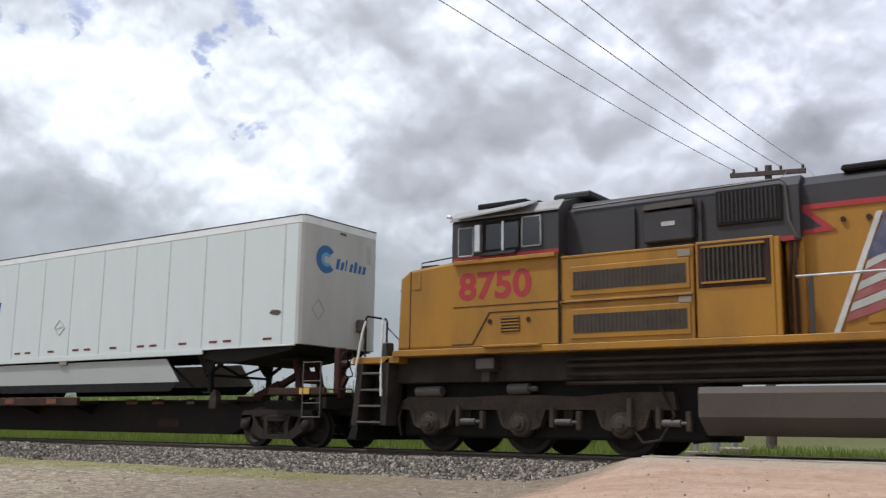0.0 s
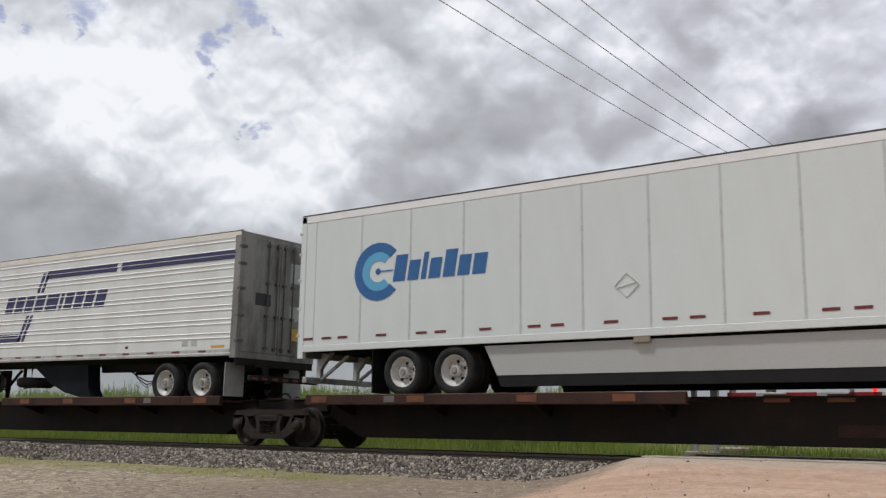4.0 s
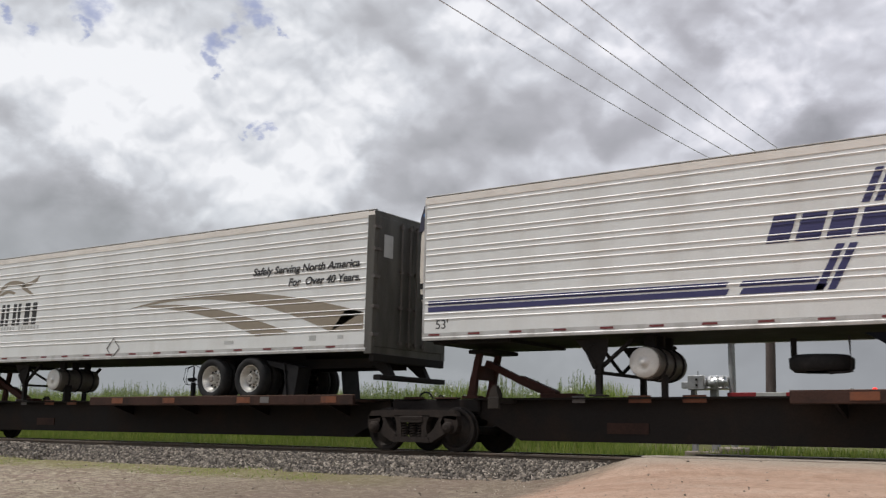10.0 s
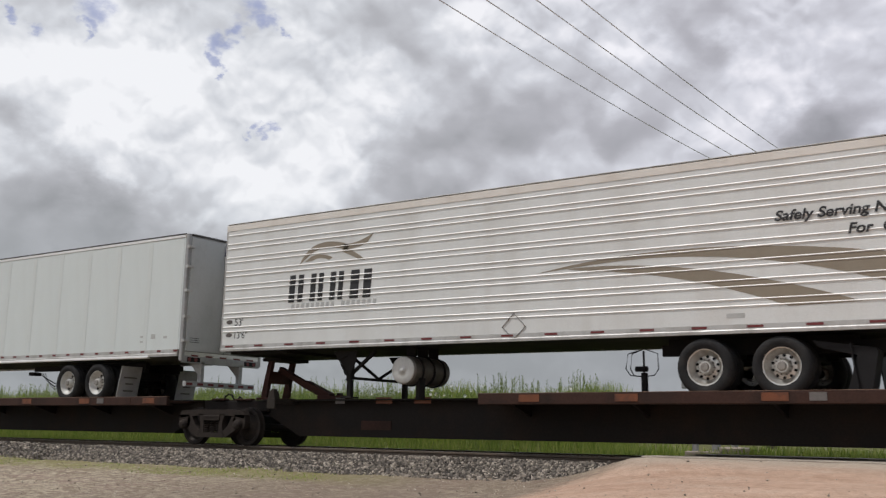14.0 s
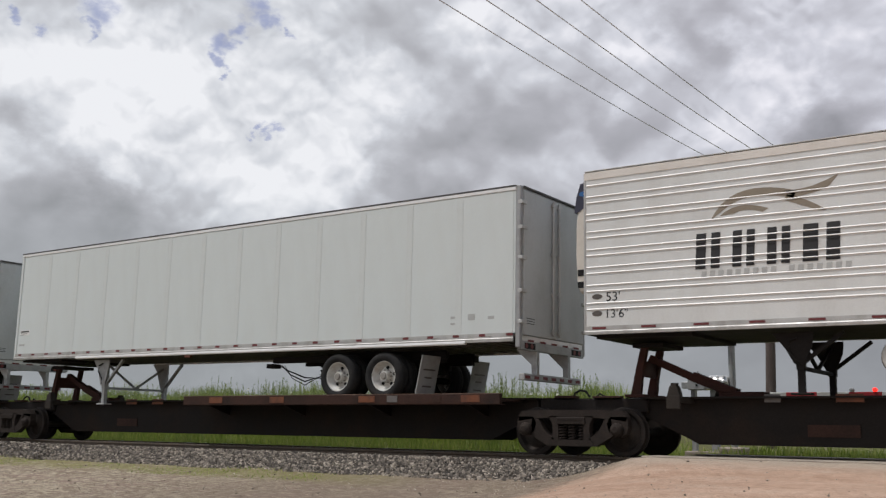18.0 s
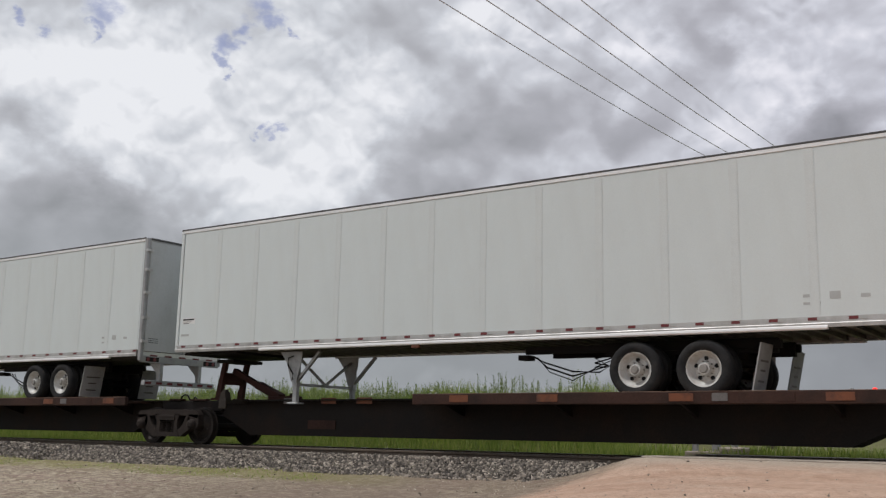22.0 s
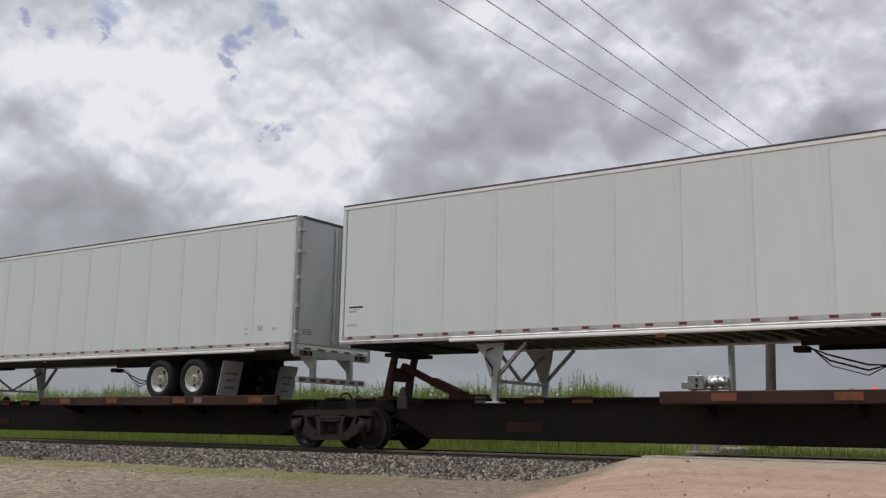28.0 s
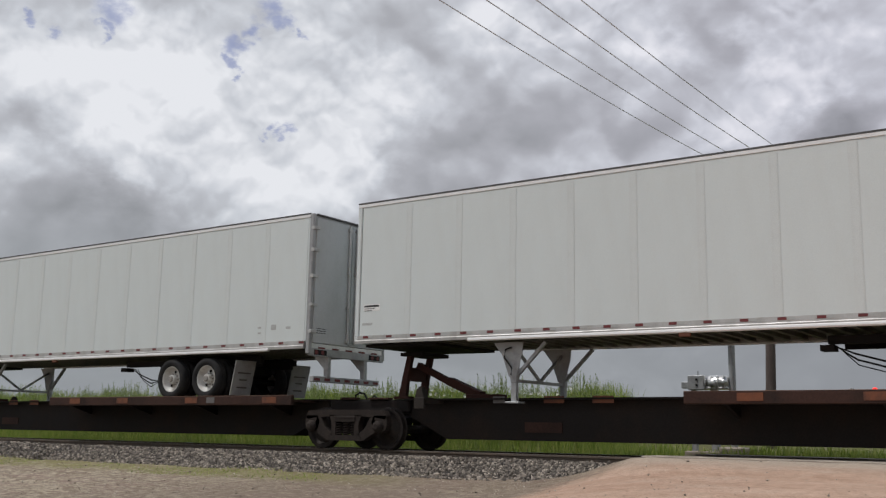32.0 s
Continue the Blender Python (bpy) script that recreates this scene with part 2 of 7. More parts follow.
def ground_material():
    """Sandy red road, pale dirt with grit, and meadow soil, parted along ragged lines."""
    m, n, l, b = nodes_of("ground_soil")
    tc = n.new("ShaderNodeTexCoord")
    sep = n.new("ShaderNodeSeparateXYZ")
    l.new(tc.outputs["Object"], sep.inputs[0])
    wob = noise_node(n, l, 0.9, 5, 0.65)
    fine = noise_node(n, l, 22, 5, 0.7)
    grit = noise_node(n, l, 70, 3, 0.6)
    mid = noise_node(n, l, 2.2, 6, 0.65)
    lane = noise_node(n, l, 1.2, 6, 0.65, stretch=(0.55, 1.3, 1))

    def edge(axis, at, width, wobble):
        a = n.new("ShaderNodeMath")
        a.operation = "MULTIPLY_ADD"
        l.new(wob, a.inputs[0])
        a.inputs[1].default_value = wobble
        l.new(sep.outputs[axis], a.inputs[2])
        r = n.new("ShaderNodeMapRange")
        r.interpolation_type = "SMOOTHSTEP"
        r.inputs["From Min"].default_value = at + wobble / 2 - width
        r.inputs["From Max"].default_value = at + wobble / 2 + width
        l.new(a.outputs[0], r.inputs["Value"])
        return r.outputs[0]

    dirt = mix(n, l, ramp(n, l, lane, [(0.38, (0, 0, 0)), (0.62, (1, 1, 1))]), (0.24, 0.185, 0.13), (0.36, 0.30, 0.21))
    dirt = mix(n, l, ramp(n, l, mid, [(0.46, (0, 0, 0)), (0.60, (0.8,) * 3)]), dirt, (0.185, 0.135, 0.095))
    dirt = mix(n, l, ramp(n, l, fine, [(0.5, (0, 0, 0)), (0.66, (0.7,) * 3)]), dirt, (0.52, 0.47, 0.36))
    speck = noise_node(n, l, 48, 2, 0.5)
    dirt = mix(n, l, ramp(n, l, speck, [(0.34, (0.95,) * 3), (0.48, (0, 0, 0))]), dirt, (0.075, 0.056, 0.042))
    dirt = mix(n, l, ramp(n, l, speck, [(0.56, (0, 0, 0)), (0.68, (0.9,) * 3)]), dirt, (0.60, 0.54, 0.42))
    sand = mix(n, l, ramp(n, l, lane, [(0.35, (0, 0, 0)), (0.65, (1, 1, 1))]), (0.42, 0.268, 0.188), (0.55, 0.385, 0.285))
    sand = mix(n, l, ramp(n, l, mid, [(0.5, (0, 0, 0)), (0.75, (0.6,) * 3)]), sand, (0.50, 0.40, 0.31))
    mott = noise_node(n, l, 6.5, 6, 0.7)
    sand = mix(n, l, ramp(n, l, mott, [(0.36, (0.55,) * 3), (0.52, (0, 0, 0))]), sand, (0.29, 0.185, 0.13))
    sand = mix(n, l, edge(1, -2.6, 0.9, 1.2), sand, mix(n, l, mott, (0.33, 0.27, 0.215), (0.54, 0.46, 0.37)))
    sand = mix(n, l, ramp(n, l, fine, [(0.3, (0.5,) * 3), (0.5, (0, 0, 0))]), sand, (0.30, 0.20, 0.14))
    sand = mix(n, l, ramp(n, l, speck, [(0.30, (0.5,) * 3), (0.44, (0, 0, 0))]), sand, (0.24, 0.16, 0.11))
    sand = mix(n, l, ramp(n, l, speck, [(0.62, (0, 0, 0)), (0.72, (0.6,) * 3)]), sand, (0.62, 0.53, 0.42))
    dirt = mix(n, l, ramp(n, l, mott, [(0.38, (0.7,) * 3), (0.55, (0, 0, 0))]), dirt, (0.17, 0.122, 0.09))
    dirt = mix(n, l, ramp(n, l, wob, [(0.50, (0, 0, 0)), (0.60, (0.6,) * 3)]), dirt, (0.24, 0.165, 0.135))
    dirt = mix(n, l, ramp(n, l, mott, [(0.50, (0, 0, 0)), (0.62, (0.85,) * 3)]), dirt, mix(n, l, speck, (0.36, 0.30, 0.22), (0.60, 0.53, 0.40)))
    dirt = mix(n, l, edge(0, -12.5, 2.6, 2.5), dirt, mix(n, l, 0.62, dirt, mix(n, l, mott, (0.13, 0.098, 0.072), (0.245, 0.192, 0.145))))
    soil = mix(n, l, mid, (0.10, 0.105, 0.04), (0.17, 0.16, 0.065))
    col = mix(n, l, edge(0, -5.5, 0.4, 1.3), dirt, sand)
    verge = mix(n, l, edge(1, -3.9, 0.45, 1.5), (0, 0, 0), (0.8,) * 3)
    far = edge(0, -9.6, 1.6, 1.6)
    inv = n.new("ShaderNodeInvert")
    l.new(far, inv.inputs["Color"])
    verge = mix(n, l, 1.0, verge, inv.outputs[0], "MULTIPLY")
    verge = mix(n, l, 1.0, verge, ramp(n, l, mid, [(0.3, (0.25,) * 3), (0.6, (1, 1, 1))]), "MULTIPLY")
    col = mix(n, l, verge, col, mix(n, l, fine, (0.12, 0.125, 0.035), (0.27, 0.25, 0.095)))
    col = mix(n, l, edge(1, 2.2, 0.3, 0.6), col, soil)
    g = ramp(n, l, grit, [(0.3, (0.72,) * 3), (0.7, (1.2,) * 3)])
    l.new(mix(n, l, 1.0, col, g, "MULTIPLY"), b.inputs["Base Color"])
    b.inputs["Roughness"].default_value = 0.95
    b.inputs["Specular IOR Level"].default_value = 0.2
    bump(n, l, b, mix(n, l, 0.5, fine, grit), 0.7, 0.03)
    return m


M["ground"] = ground_material()


def cloud_material():
    """A glowing cloud deck: broken blue gaps, white billows and grey undersides."""
    m, n, l, b = nodes_of("cloud_deck")
    n.remove(b)
    out = n["Material Output"]
    tc = n.new("ShaderNodeTexCoord")
    nrm = n.new("ShaderNodeVectorMath")
    nrm.operation = "NORMALIZE"
    l.new(tc.outputs["Object"], nrm.inputs[0])
    d = nrm.outputs[0]

    def tex(scale, detail, rough, stretch=(1, 1, 1.6), off=(0, 0, 0), distort=0.0):
        mp = n.new("ShaderNodeMapping")
        mp.inputs["Scale"].default_value = stretch
        mp.inputs["Location"].default_value = off
        l.new(d, mp.inputs["Vector"])
        t = n.new("ShaderNodeTexNoise")
        t.inputs["Scale"].default_value = scale
        t.inputs["Detail"].default_value = detail
        t.inputs["Roughness"].default_value = rough
        t.inputs["Distortion"].default_value = distort
        l.new(mp.outputs[0], t.inputs["Vector"])
        return t

    warp = tex(9.0, 8, 0.62)
    wv = n.new("ShaderNodeVectorMath")
    wv.operation = "MULTIPLY_ADD"
    l.new(warp.outputs["Color"], wv.inputs[0])
    wv.inputs[1].default_value = (0.13, 0.13, 0.13)
    l.new(d, wv.inputs[2])
    warped = wv.outputs[0]
    fine_warp = tex(34.0, 5, 0.55, off=(4, 2, 7))
    fw = n.new("ShaderNodeVectorMath")
    fw.operation = "MULTIPLY_ADD"
    l.new(fine_warp.outputs["Color"], fw.inputs[0])
    fw.inputs[1].default_value = (0.05, 0.05, 0.05)
    l.new(d, fw.inputs[2])
    ragged = fw.outputs[0]

    def blob(c, r, soft, field=None, shift=0.065):
        """1 inside a patch of sky round the direction c, 0 outside."""
        dist = n.new("ShaderNodeVectorMath")
        dist.operation = "DISTANCE"
        l.new(field or warped, dist.inputs[0])
        cc = Vector(c).normalized() + Vector((shift, shift, shift))
        dist.inputs[1].default_value = cc
        r_ = n.new("ShaderNodeMapRange")
        r_.interpolation_type = "SMOOTHSTEP"
        r_.inputs["From Min"].default_value = r * soft
        r_.inputs["From Max"].default_value = r
        r_.inputs["To Min"].default_value = 1.0
        r_.inputs["To Max"].default_value = 0.0
        l.new(dist.outputs["Value"], r_.inputs["Value"])
        return r_.outputs[0]

    def calc(op, a, b2, c=None):
        m_ = n.new("ShaderNodeMath")
        m_.operation = op
        for k_, v_ in enumerate((a, b2, c)):
            if v_ is None:
                continue
            if isinstance(v_, (int, float)):
                m_.inputs[k_].default_value = v_
            else:
                l.new(v_, m_.inputs[k_])
        return m_.outputs[0]

    def billow(scale, detail, rough, shift):
        """Rounded heaps: nearness to scattered centres at several sizes."""
        sh = n.new("ShaderNodeVectorMath")
        sh.operation = "ADD"
        l.new(swirl, sh.inputs[0])
        sh.inputs[1].default_value = (0, 0, shift)
        t = n.new("ShaderNodeTexVoronoi")
        t.feature = "SMOOTH_F1"
        t.inputs["Scale"].default_value = scale
        t.inputs["Detail"].default_value = detail
        t.inputs["Roughness"].default_value = rough
        t.inputs["Smoothness"].default_value = 0.3
        t.normalize = True
        l.new(sh.outputs[0], t.inputs["Vector"])
        return calc("SUBTRACT", 1.0, t.outputs["Distance"])

    sv = n.new("ShaderNodeVectorMath")
    sv.operation = "MULTIPLY_ADD"
    l.new(tex(12.0, 5, 0.5, off=(2, 8, 3)).outputs["Color"], sv.inputs[0])
    sv.inputs[1].default_value = (0.05, 0.05, 0.04)
    l.new(d, sv.inputs[2])
    swirl = sv.outputs[0]

    # how bright the deck is: broad fields, then heaped billows lit from above, then haze
    v = 0.60
    for c, r, k in CLOUDS:
        v = calc("MULTIPLY_ADD", blob(c, r, 0.0), k, v)
    v = calc("ADD", calc("MINIMUM", v, 0.72), calc("MULTIPLY", calc("MAXIMUM", calc("SUBTRACT", v, 0.72), 0.0), 0.70))
    big = tex(4.5, 6, 0.55, distort=0.25).outputs["Fac"]
    wisp = tex(30.0, 8, 0.6, stretch=(1, 1, 1.4), off=(1, 5, 2), distort=0.2).outputs["Fac"]
    heap = billow(6.5, 2.6, 0.45, 0.0)
    relief = calc("SUBTRACT", heap, billow(6.5, 2.6, 0.45, 0.016))
    v = calc("ADD", v, calc("MULTIPLY", calc("SUBTRACT", big, 0.5), 0.30))
    v = calc("ADD", v, calc("MULTIPLY", calc("SUBTRACT", heap, 0.70), 0.60))
    v = calc("ADD", v, calc("MULTIPLY", relief, 3.4))
    puff = tex(9.0, 6, 0.5, stretch=(1, 1, 1.3), off=(3, 1, 0), distort=0.3).outputs["Fac"]
    v = calc("ADD", v, calc("MULTIPLY", calc("SUBTRACT", puff, 0.5), 0.18))
    v = calc("ADD", v, calc("MULTIPLY", calc("SUBTRACT", wisp, 0.5), 0.07))
    v = calc("MULTIPLY_ADD", calc("SUBTRACT", v, 0.60), 0.90, 0.68)
    crest = n.new("ShaderNodeMapRange")
    crest.interpolation_type = "SMOOTHSTEP"
    crest.inputs["From Min"].default_value = 0.52
    crest.inputs["From Max"].default_value = 0.82
    crest.inputs["To Min"].default_value = 0.08
    l.new(v, crest.inputs["Value"])
    knob = billow(15.0, 3.2, 0.5, 0.0)
    lumps = calc("ADD", calc("MULTIPLY", calc("SUBTRACT", knob, 0.74), 0.34), calc("MULTIPLY", calc("SUBTRACT", knob, billow(15.0, 3.2, 0.5, 0.009)), 1.9))
    v = calc("ADD", v, calc("MULTIPLY", crest.outputs[0], lumps))
    sepd = n.new("ShaderNodeSeparateXYZ")
    l.new(d, sepd.inputs[0])
    low = n.new("ShaderNodeMapRange")
    low.interpolation_type = "SMOOTHSTEP"
    low.inputs["From Min"].default_value = 0.25
    low.inputs["From Max"].default_value = 0.10
    l.new(sepd.outputs["Z"], low.inputs["Value"])
    # towards the horizon the deck closes into even blue-grey
    v = calc("ADD", v, calc("MULTIPLY", low.outputs[0], calc("MULTIPLY", calc("SUBTRACT", 0.12, v), 0.74)))
    col = ramp(n, l, v, [(0.0, (0.235, 0.24, 0.255)), (0.24, (0.33, 0.34, 0.36)), (0.48, (0.455, 0.465, 0.495)), (0.70, (0.655, 0.68, 0.72)), (0.98, (0.885, 0.90, 0.925))])
    rag = calc("SUBTRACT", tex(19.0, 7, 0.6, off=(6, 3, 1)).outputs["Fac"], 0.5)
    gap = 0.0
    for c, r in GAPS:
        gap = calc("MAXIMUM", gap, blob(c, r * 1.9, 0.0, ragged, 0.025))
    gap = calc("MULTIPLY_ADD", rag, 0.6, gap)
    veil = n.new("ShaderNodeMapRange")
    veil.interpolation_type = "SMOOTHSTEP"
    veil.inputs["From Min"].default_value = 0.05
    veil.inputs["From Max"].default_value = 1.05
    veil.inputs["To Max"].default_value = 0.78
    l.new(gap, veil.inputs["Value"])
    col = mix(n, l, veil.outputs[0], col, (0.29, 0.34, 0.55))
    col = mix(n, l, blob((-0.15, 0.95, 0.35), 0.6, 0.1), col, mix(n, l, 1.0, col, (1.0, 0.98, 1.015), "MULTIPLY"))
    col = mix(n, l, low.outputs[0], col, mix(n, l, 1.0, col, (0.985, 1.015, 1.0), "MULTIPLY"))
    em = n.new("ShaderNodeEmission")
    l.new(col, em.inputs["Color"])
    em.inputs["Strength"].default_value = 1.0
    l.new(em.outputs[0], out.inputs["Surface"])
    m.cycles.emission_sampling = "NONE"
    return m


CLOUDS = [
    ((-0.803, 0.51, 0.308), 0.135, 0.22),
    ((-0.755, 0.573, 0.319), 0.135, 0.22),
    ((-0.739, 0.618, 0.267), 0.111, 0.12),
    ((-0.626, 0.713, 0.315), 0.075, 0.34),
    ((-0.656, 0.702, 0.277), 0.063, 0.08),
    ((-0.678, 0.66, 0.324), 0.095, 0.1),
    ((-0.599, 0.707, 0.376), 0.095, -0.04),
    ((-0.682, 0.693, 0.235), 0.095, 0.12),
    ((-0.527, 0.8, 0.287), 0.143, -0.19),
    ((-0.577, 0.775, 0.256), 0.087, -0.16),
    ((-0.466, 0.829, 0.308), 0.087, -0.08),
    ((-0.317, 0.869, 0.38), 0.095, -0.22),
    ((-0.37, 0.859, 0.354), 0.067, 0.24),
    ((-0.273, 0.898, 0.346), 0.067, 0.26),
    ((-0.207, 0.903, 0.377), 0.071, 0.0),
    ((-0.203, 0.932, 0.299), 0.087, -0.14),
    ((-0.25, 0.929, 0.273), 0.071, -0.1),
    ((-0.507, 0.789, 0.348), 0.095, 0.14),
    ((-0.542, 0.74, 0.397), 0.087, 0.12),
    ((-0.426, 0.816, 0.391), 0.071, 0.08),
    ((-0.395, 0.871, 0.293), 0.063, -0.04),
    ((-0.818, 0.535, 0.214), 0.103, -0.24),
    ((-0.789, 0.584, 0.193), 0.087, -0.22),
    ((-0.831, 0.492, 0.259), 0.048, -0.16),
    ((-0.841, 0.513, 0.169), 0.095, -0.14),
    ((-0.216, 0.959, 0.182), 0.158, -0.36),
    ((-0.411, 0.889, 0.202), 0.158, -0.06),
    ((-0.745, 0.645, 0.171), 0.103, 0.12),
    ((-0.663, 0.724, 0.187), 0.095, 0.08),
    ((-0.215, 0.973, 0.08), 0.158, -0.32),
    ((-0.345, 0.934, 0.091), 0.143, -0.12),
    ((-0.294, 0.928, 0.229), 0.102, -0.22),
    ((-0.211, 0.95, 0.229), 0.113, -0.26),
    ((-0.267, 0.951, 0.154), 0.113, -0.15),
    # last two: darker sky out of view, added to shade the +x faces
    ((0.8, 0.5, 0.25), 0.75, -0.2),
    ((0.95, -0.2, 0.2), 0.75, -0.15),
]
GAPS = [
    ((-0.766, 0.518, 0.381), 0.0147),
    ((-0.773, 0.518, 0.365), 0.0068),
    ((-0.777, 0.52, 0.355), 0.0051),
    ((-0.666, 0.631, 0.398), 0.0120),
    ((-0.663, 0.64, 0.387), 0.0091),
    ((-0.685, 0.624, 0.377), 0.0085),
    ((-0.7, 0.614, 0.364), 0.0085),
    ((-0.706, 0.616, 0.351), 0.0051),
    ((-0.709, 0.618, 0.34), 0.004),
    ((-0.69, 0.662, 0.292), 0.0052),
    ((-0.682, 0.672, 0.289), 0.0060),
    ((-0.698, 0.659, 0.281), 0.0045),
    ((-0.798, 0.485, 0.359), 0.0068),
    ((-0.651, 0.655, 0.383), 0.0045),
    ((-0.809, 0.462, 0.364), 0.0057),
]
M["clouds"] = cloud_material()


# ---------------------------------------------------------------- mesh helpers
def finish(name, bm, material, smooth=False):
    me = bpy.data.meshes.new(name)
    bm.to_mesh(me)
    bm.free()
    if material:
        me.materials.append(material)
    if smooth:
        me.polygons.foreach_set("use_smooth", [True] * len(me.polygons))
    return me


def part(name, bm, material, parent=None, label="", smooth=False):
    ob = new(name, finish(name, bm, material, smooth))
    ob.parent = parent
    return tagged(ob, label)


def again(ob, m, parent=None):
    """One more piece on the same mesh."""
    o = new(ob.name.split(".")[0], ob.data)
    o.parent = parent or ob.parent
    o.matrix_basis = m
    if ob.get("label"):
        o["label"] = ob["label"]
    return o


def thing(name, label, category, group="", kind=""):
    return tagged(new(name), label, category, group, kind)


def box(bm, x0, x1, y0, y1, z0, z1, bev=0.0):
    r = bmesh.ops.create_cube(bm, size=1.0, matrix=Matrix.LocRotScale(((x0 + x1) / 2, (y0 + y1) / 2, (z0 + z1) / 2), None, (abs(x1 - x0), abs(y1 - y0), abs(z1 - z0))))
    if bev:
        es = list({e for v in r["verts"] for e in v.link_edges})
        bmesh.ops.bevel(bm, geom=es, offset=bev, segments=1, profile=0.5, affect="EDGES")
    return bm


def bar(bm, a, b2, w, h=None, seg=4, up=(0, 0, 1)):
    """A bar of rectangular or round section from a to b2."""
    a, b2 = Vector(a), Vector(b2)
    d = b2 - a
    q = d.to_track_quat("Z", "Y")
    h = h or w
    m = Matrix.LocRotScale((a + b2) / 2, q, None)
    if seg == 4:
        bmesh.ops.create_cube(bm, size=1.0, matrix=m @ Matrix.Diagonal((w, h, d.length, 1)))
    else:
        bmesh.ops.create_cone(bm, cap_ends=True, segments=seg, radius1=w / 2, radius2=h / 2, depth=d.length, matrix=m)
    return bm


def pipe(bm, pts, r, seg=8):
    """A round pipe along a line of points."""
    pts = [Vector(p) for p in pts]
    rings = []
    for i, p in enumerate(pts):
        d = (pts[min(i + 1, len(pts) - 1)] - pts[max(i - 1, 0)]).normalized()
        q = d.to_track_quat("Z", "Y")
        rings.append([bm.verts.new(p + q @ Vector((r * math.cos(a), r * math.sin(a), 0))) for a in (2 * math.pi * k / seg for k in range(seg))])
    for u, v in zip(rings, rings[1:]):
        for k in range(seg):
            bm.faces.new((u[k], u[(k + 1) % seg], v[(k + 1) % seg], v[k]))
    bm.faces.new(rings[0][::-1])
    bm.faces.new(rings[-1])
    return bm


def prism(bm, outline, y0, y1):
    """An outline in x and z, drawn out from y0 to y1."""
    a = [bm.verts.new((x, y0, z)) for x, z in outline]
    b2 = [bm.verts.new((x, y1, z)) for x, z in outline]
    k = len(outline)
    bm.faces.new(a)
    bm.faces.new(b2[::-1])
    for i in range(k):
        bm.faces.new((a[i], b2[i], b2[(i + 1) % k], a[(i + 1) % k]))
    bmesh.ops.recalc_face_normals(bm, faces=bm.faces)
    return bm


def along(bm, outline, x0, x1):
    """An outline in y and z, drawn out from x0 to x1."""
    a = [bm.verts.new((x0, y, z)) for y, z in outline]
    b2 = [bm.verts.new((x1, y, z)) for y, z in outline]
    k = len(outline)
    bm.faces.new(a)
    bm.faces.new(b2[::-1])
    for i in range(k):
        bm.faces.new((a[i], b2[i], b2[(i + 1) % k], a[(i + 1) % k]))
    bmesh.ops.recalc_face_normals(bm, faces=bm.faces)
    return bm


def lathe(bm, profile, seg=32, m=None):
    """A profile of (radius, y) turned about the y axis."""
    rings = []
    for r, y in profile:
        rings.append([bm.verts.new((r * math.cos(2 * math.pi * k / seg), y, r * math.sin(2 * math.pi * k / seg))) for k in range(seg)] if r > 1e-4 else [bm.verts.new((0, y, 0))])
    made = [v for r in rings for v in r]
    for u, v in zip(rings, rings[1:]):
        for k in range(seg):
            q = [u[k % len(u)], u[(k + 1) % len(u)], v[(k + 1) % len(v)], v[k % len(v)]]
            q = list(dict.fromkeys(q))
            if len(q) > 2:
                bm.faces.new(q)
    if m is not None:
        bmesh.ops.transform(bm, matrix=m, verts=made)
    bmesh.ops.recalc_face_normals(bm, faces=bm.faces)
    return bm


def B():
    return bmesh.new()


ROUND = ("wheel", "tyre", "hub", "axle", "signal_lamp", "lens", "bell")


def settle(ob, seen=None):
    """Bring a thing drawn at nominal heights to the heights it has here: bodies by a ratio, round parts by a shift."""
    seen = set() if seen is None else seen
    for c in ob.children:
        kind = c.name.split(".")[0]
        if kind == "bogie":
            continue
        settle(c, seen)
        if c.type != "MESH" or c.data.name in seen:
            continue
        seen.add(c.data.name)
        if kind in ROUND:
            z = [v.co.z for v in c.data.vertices]
            mid = (min(z) + max(z)) / 2
            m = Matrix.Translation((0, 0, HEIGHT[0] + HEIGHT[1] * mid - mid))
        else:
            m = Matrix.Translation((0, 0, HEIGHT[0])) @ Matrix.Diagonal((1, 1, HEIGHT[1], 1))
        b = c.matrix_basis
        c.data.transform(b.inverted() @ m @ b)


HEIGHT = (0.047, 0.958)


def quick(name, verts, faces, material):
    me = bpy.data.meshes.new(name)
    me.from_pydata(verts, [], faces)
    me.materials.append(material)
    me.update()
    return new(name, me)


# ---------------------------------------------------------------- ground
def smooth(a, b2, x):
    u = np.clip((x - a) / (b2 - a), 0, 1)
    return u * u * (3 - 2 * u)


def ground_height(x, y):
    land = np.interp(y, [-60, -17, -8, -6, -5, -3.5, -2.6, 2.6, 3.6, 5, 12, 60], [-1.2, -1.1, -0.73, -0.64, -0.58, -0.47, -0.38, -0.40, -0.22, -0.1, 0.0, 0.1])
    bank = np.interp(y, [2.8, 5, 8, 14, 60], [0, 0.39, 0.80, 0.89, 0.85]) * smooth(8.0, 10.5, -x)
    way = np.interp(y, [-60, -17, -7, -5, -4, -2.6, -1.6, 1.75, 2.6, 5, 12, 60], [-1.2, -1.1, -0.29, -0.19, -0.14, -0.02, 0.03, 0.0, -0.05, 0.0, 0.05, 0.1])
    r = smooth(-7.0, np.interp(y, [-5, -1.5], [-3.0, -5.3]), x)
    z = land * (1 - r) + way * r + bank
    z = z + 0.018 * np.sin(1.7 * x + 0.6 * y) * np.sin(1.3 * y - 0.4 * x) * (np.abs(y + 8) < 6)
    return z


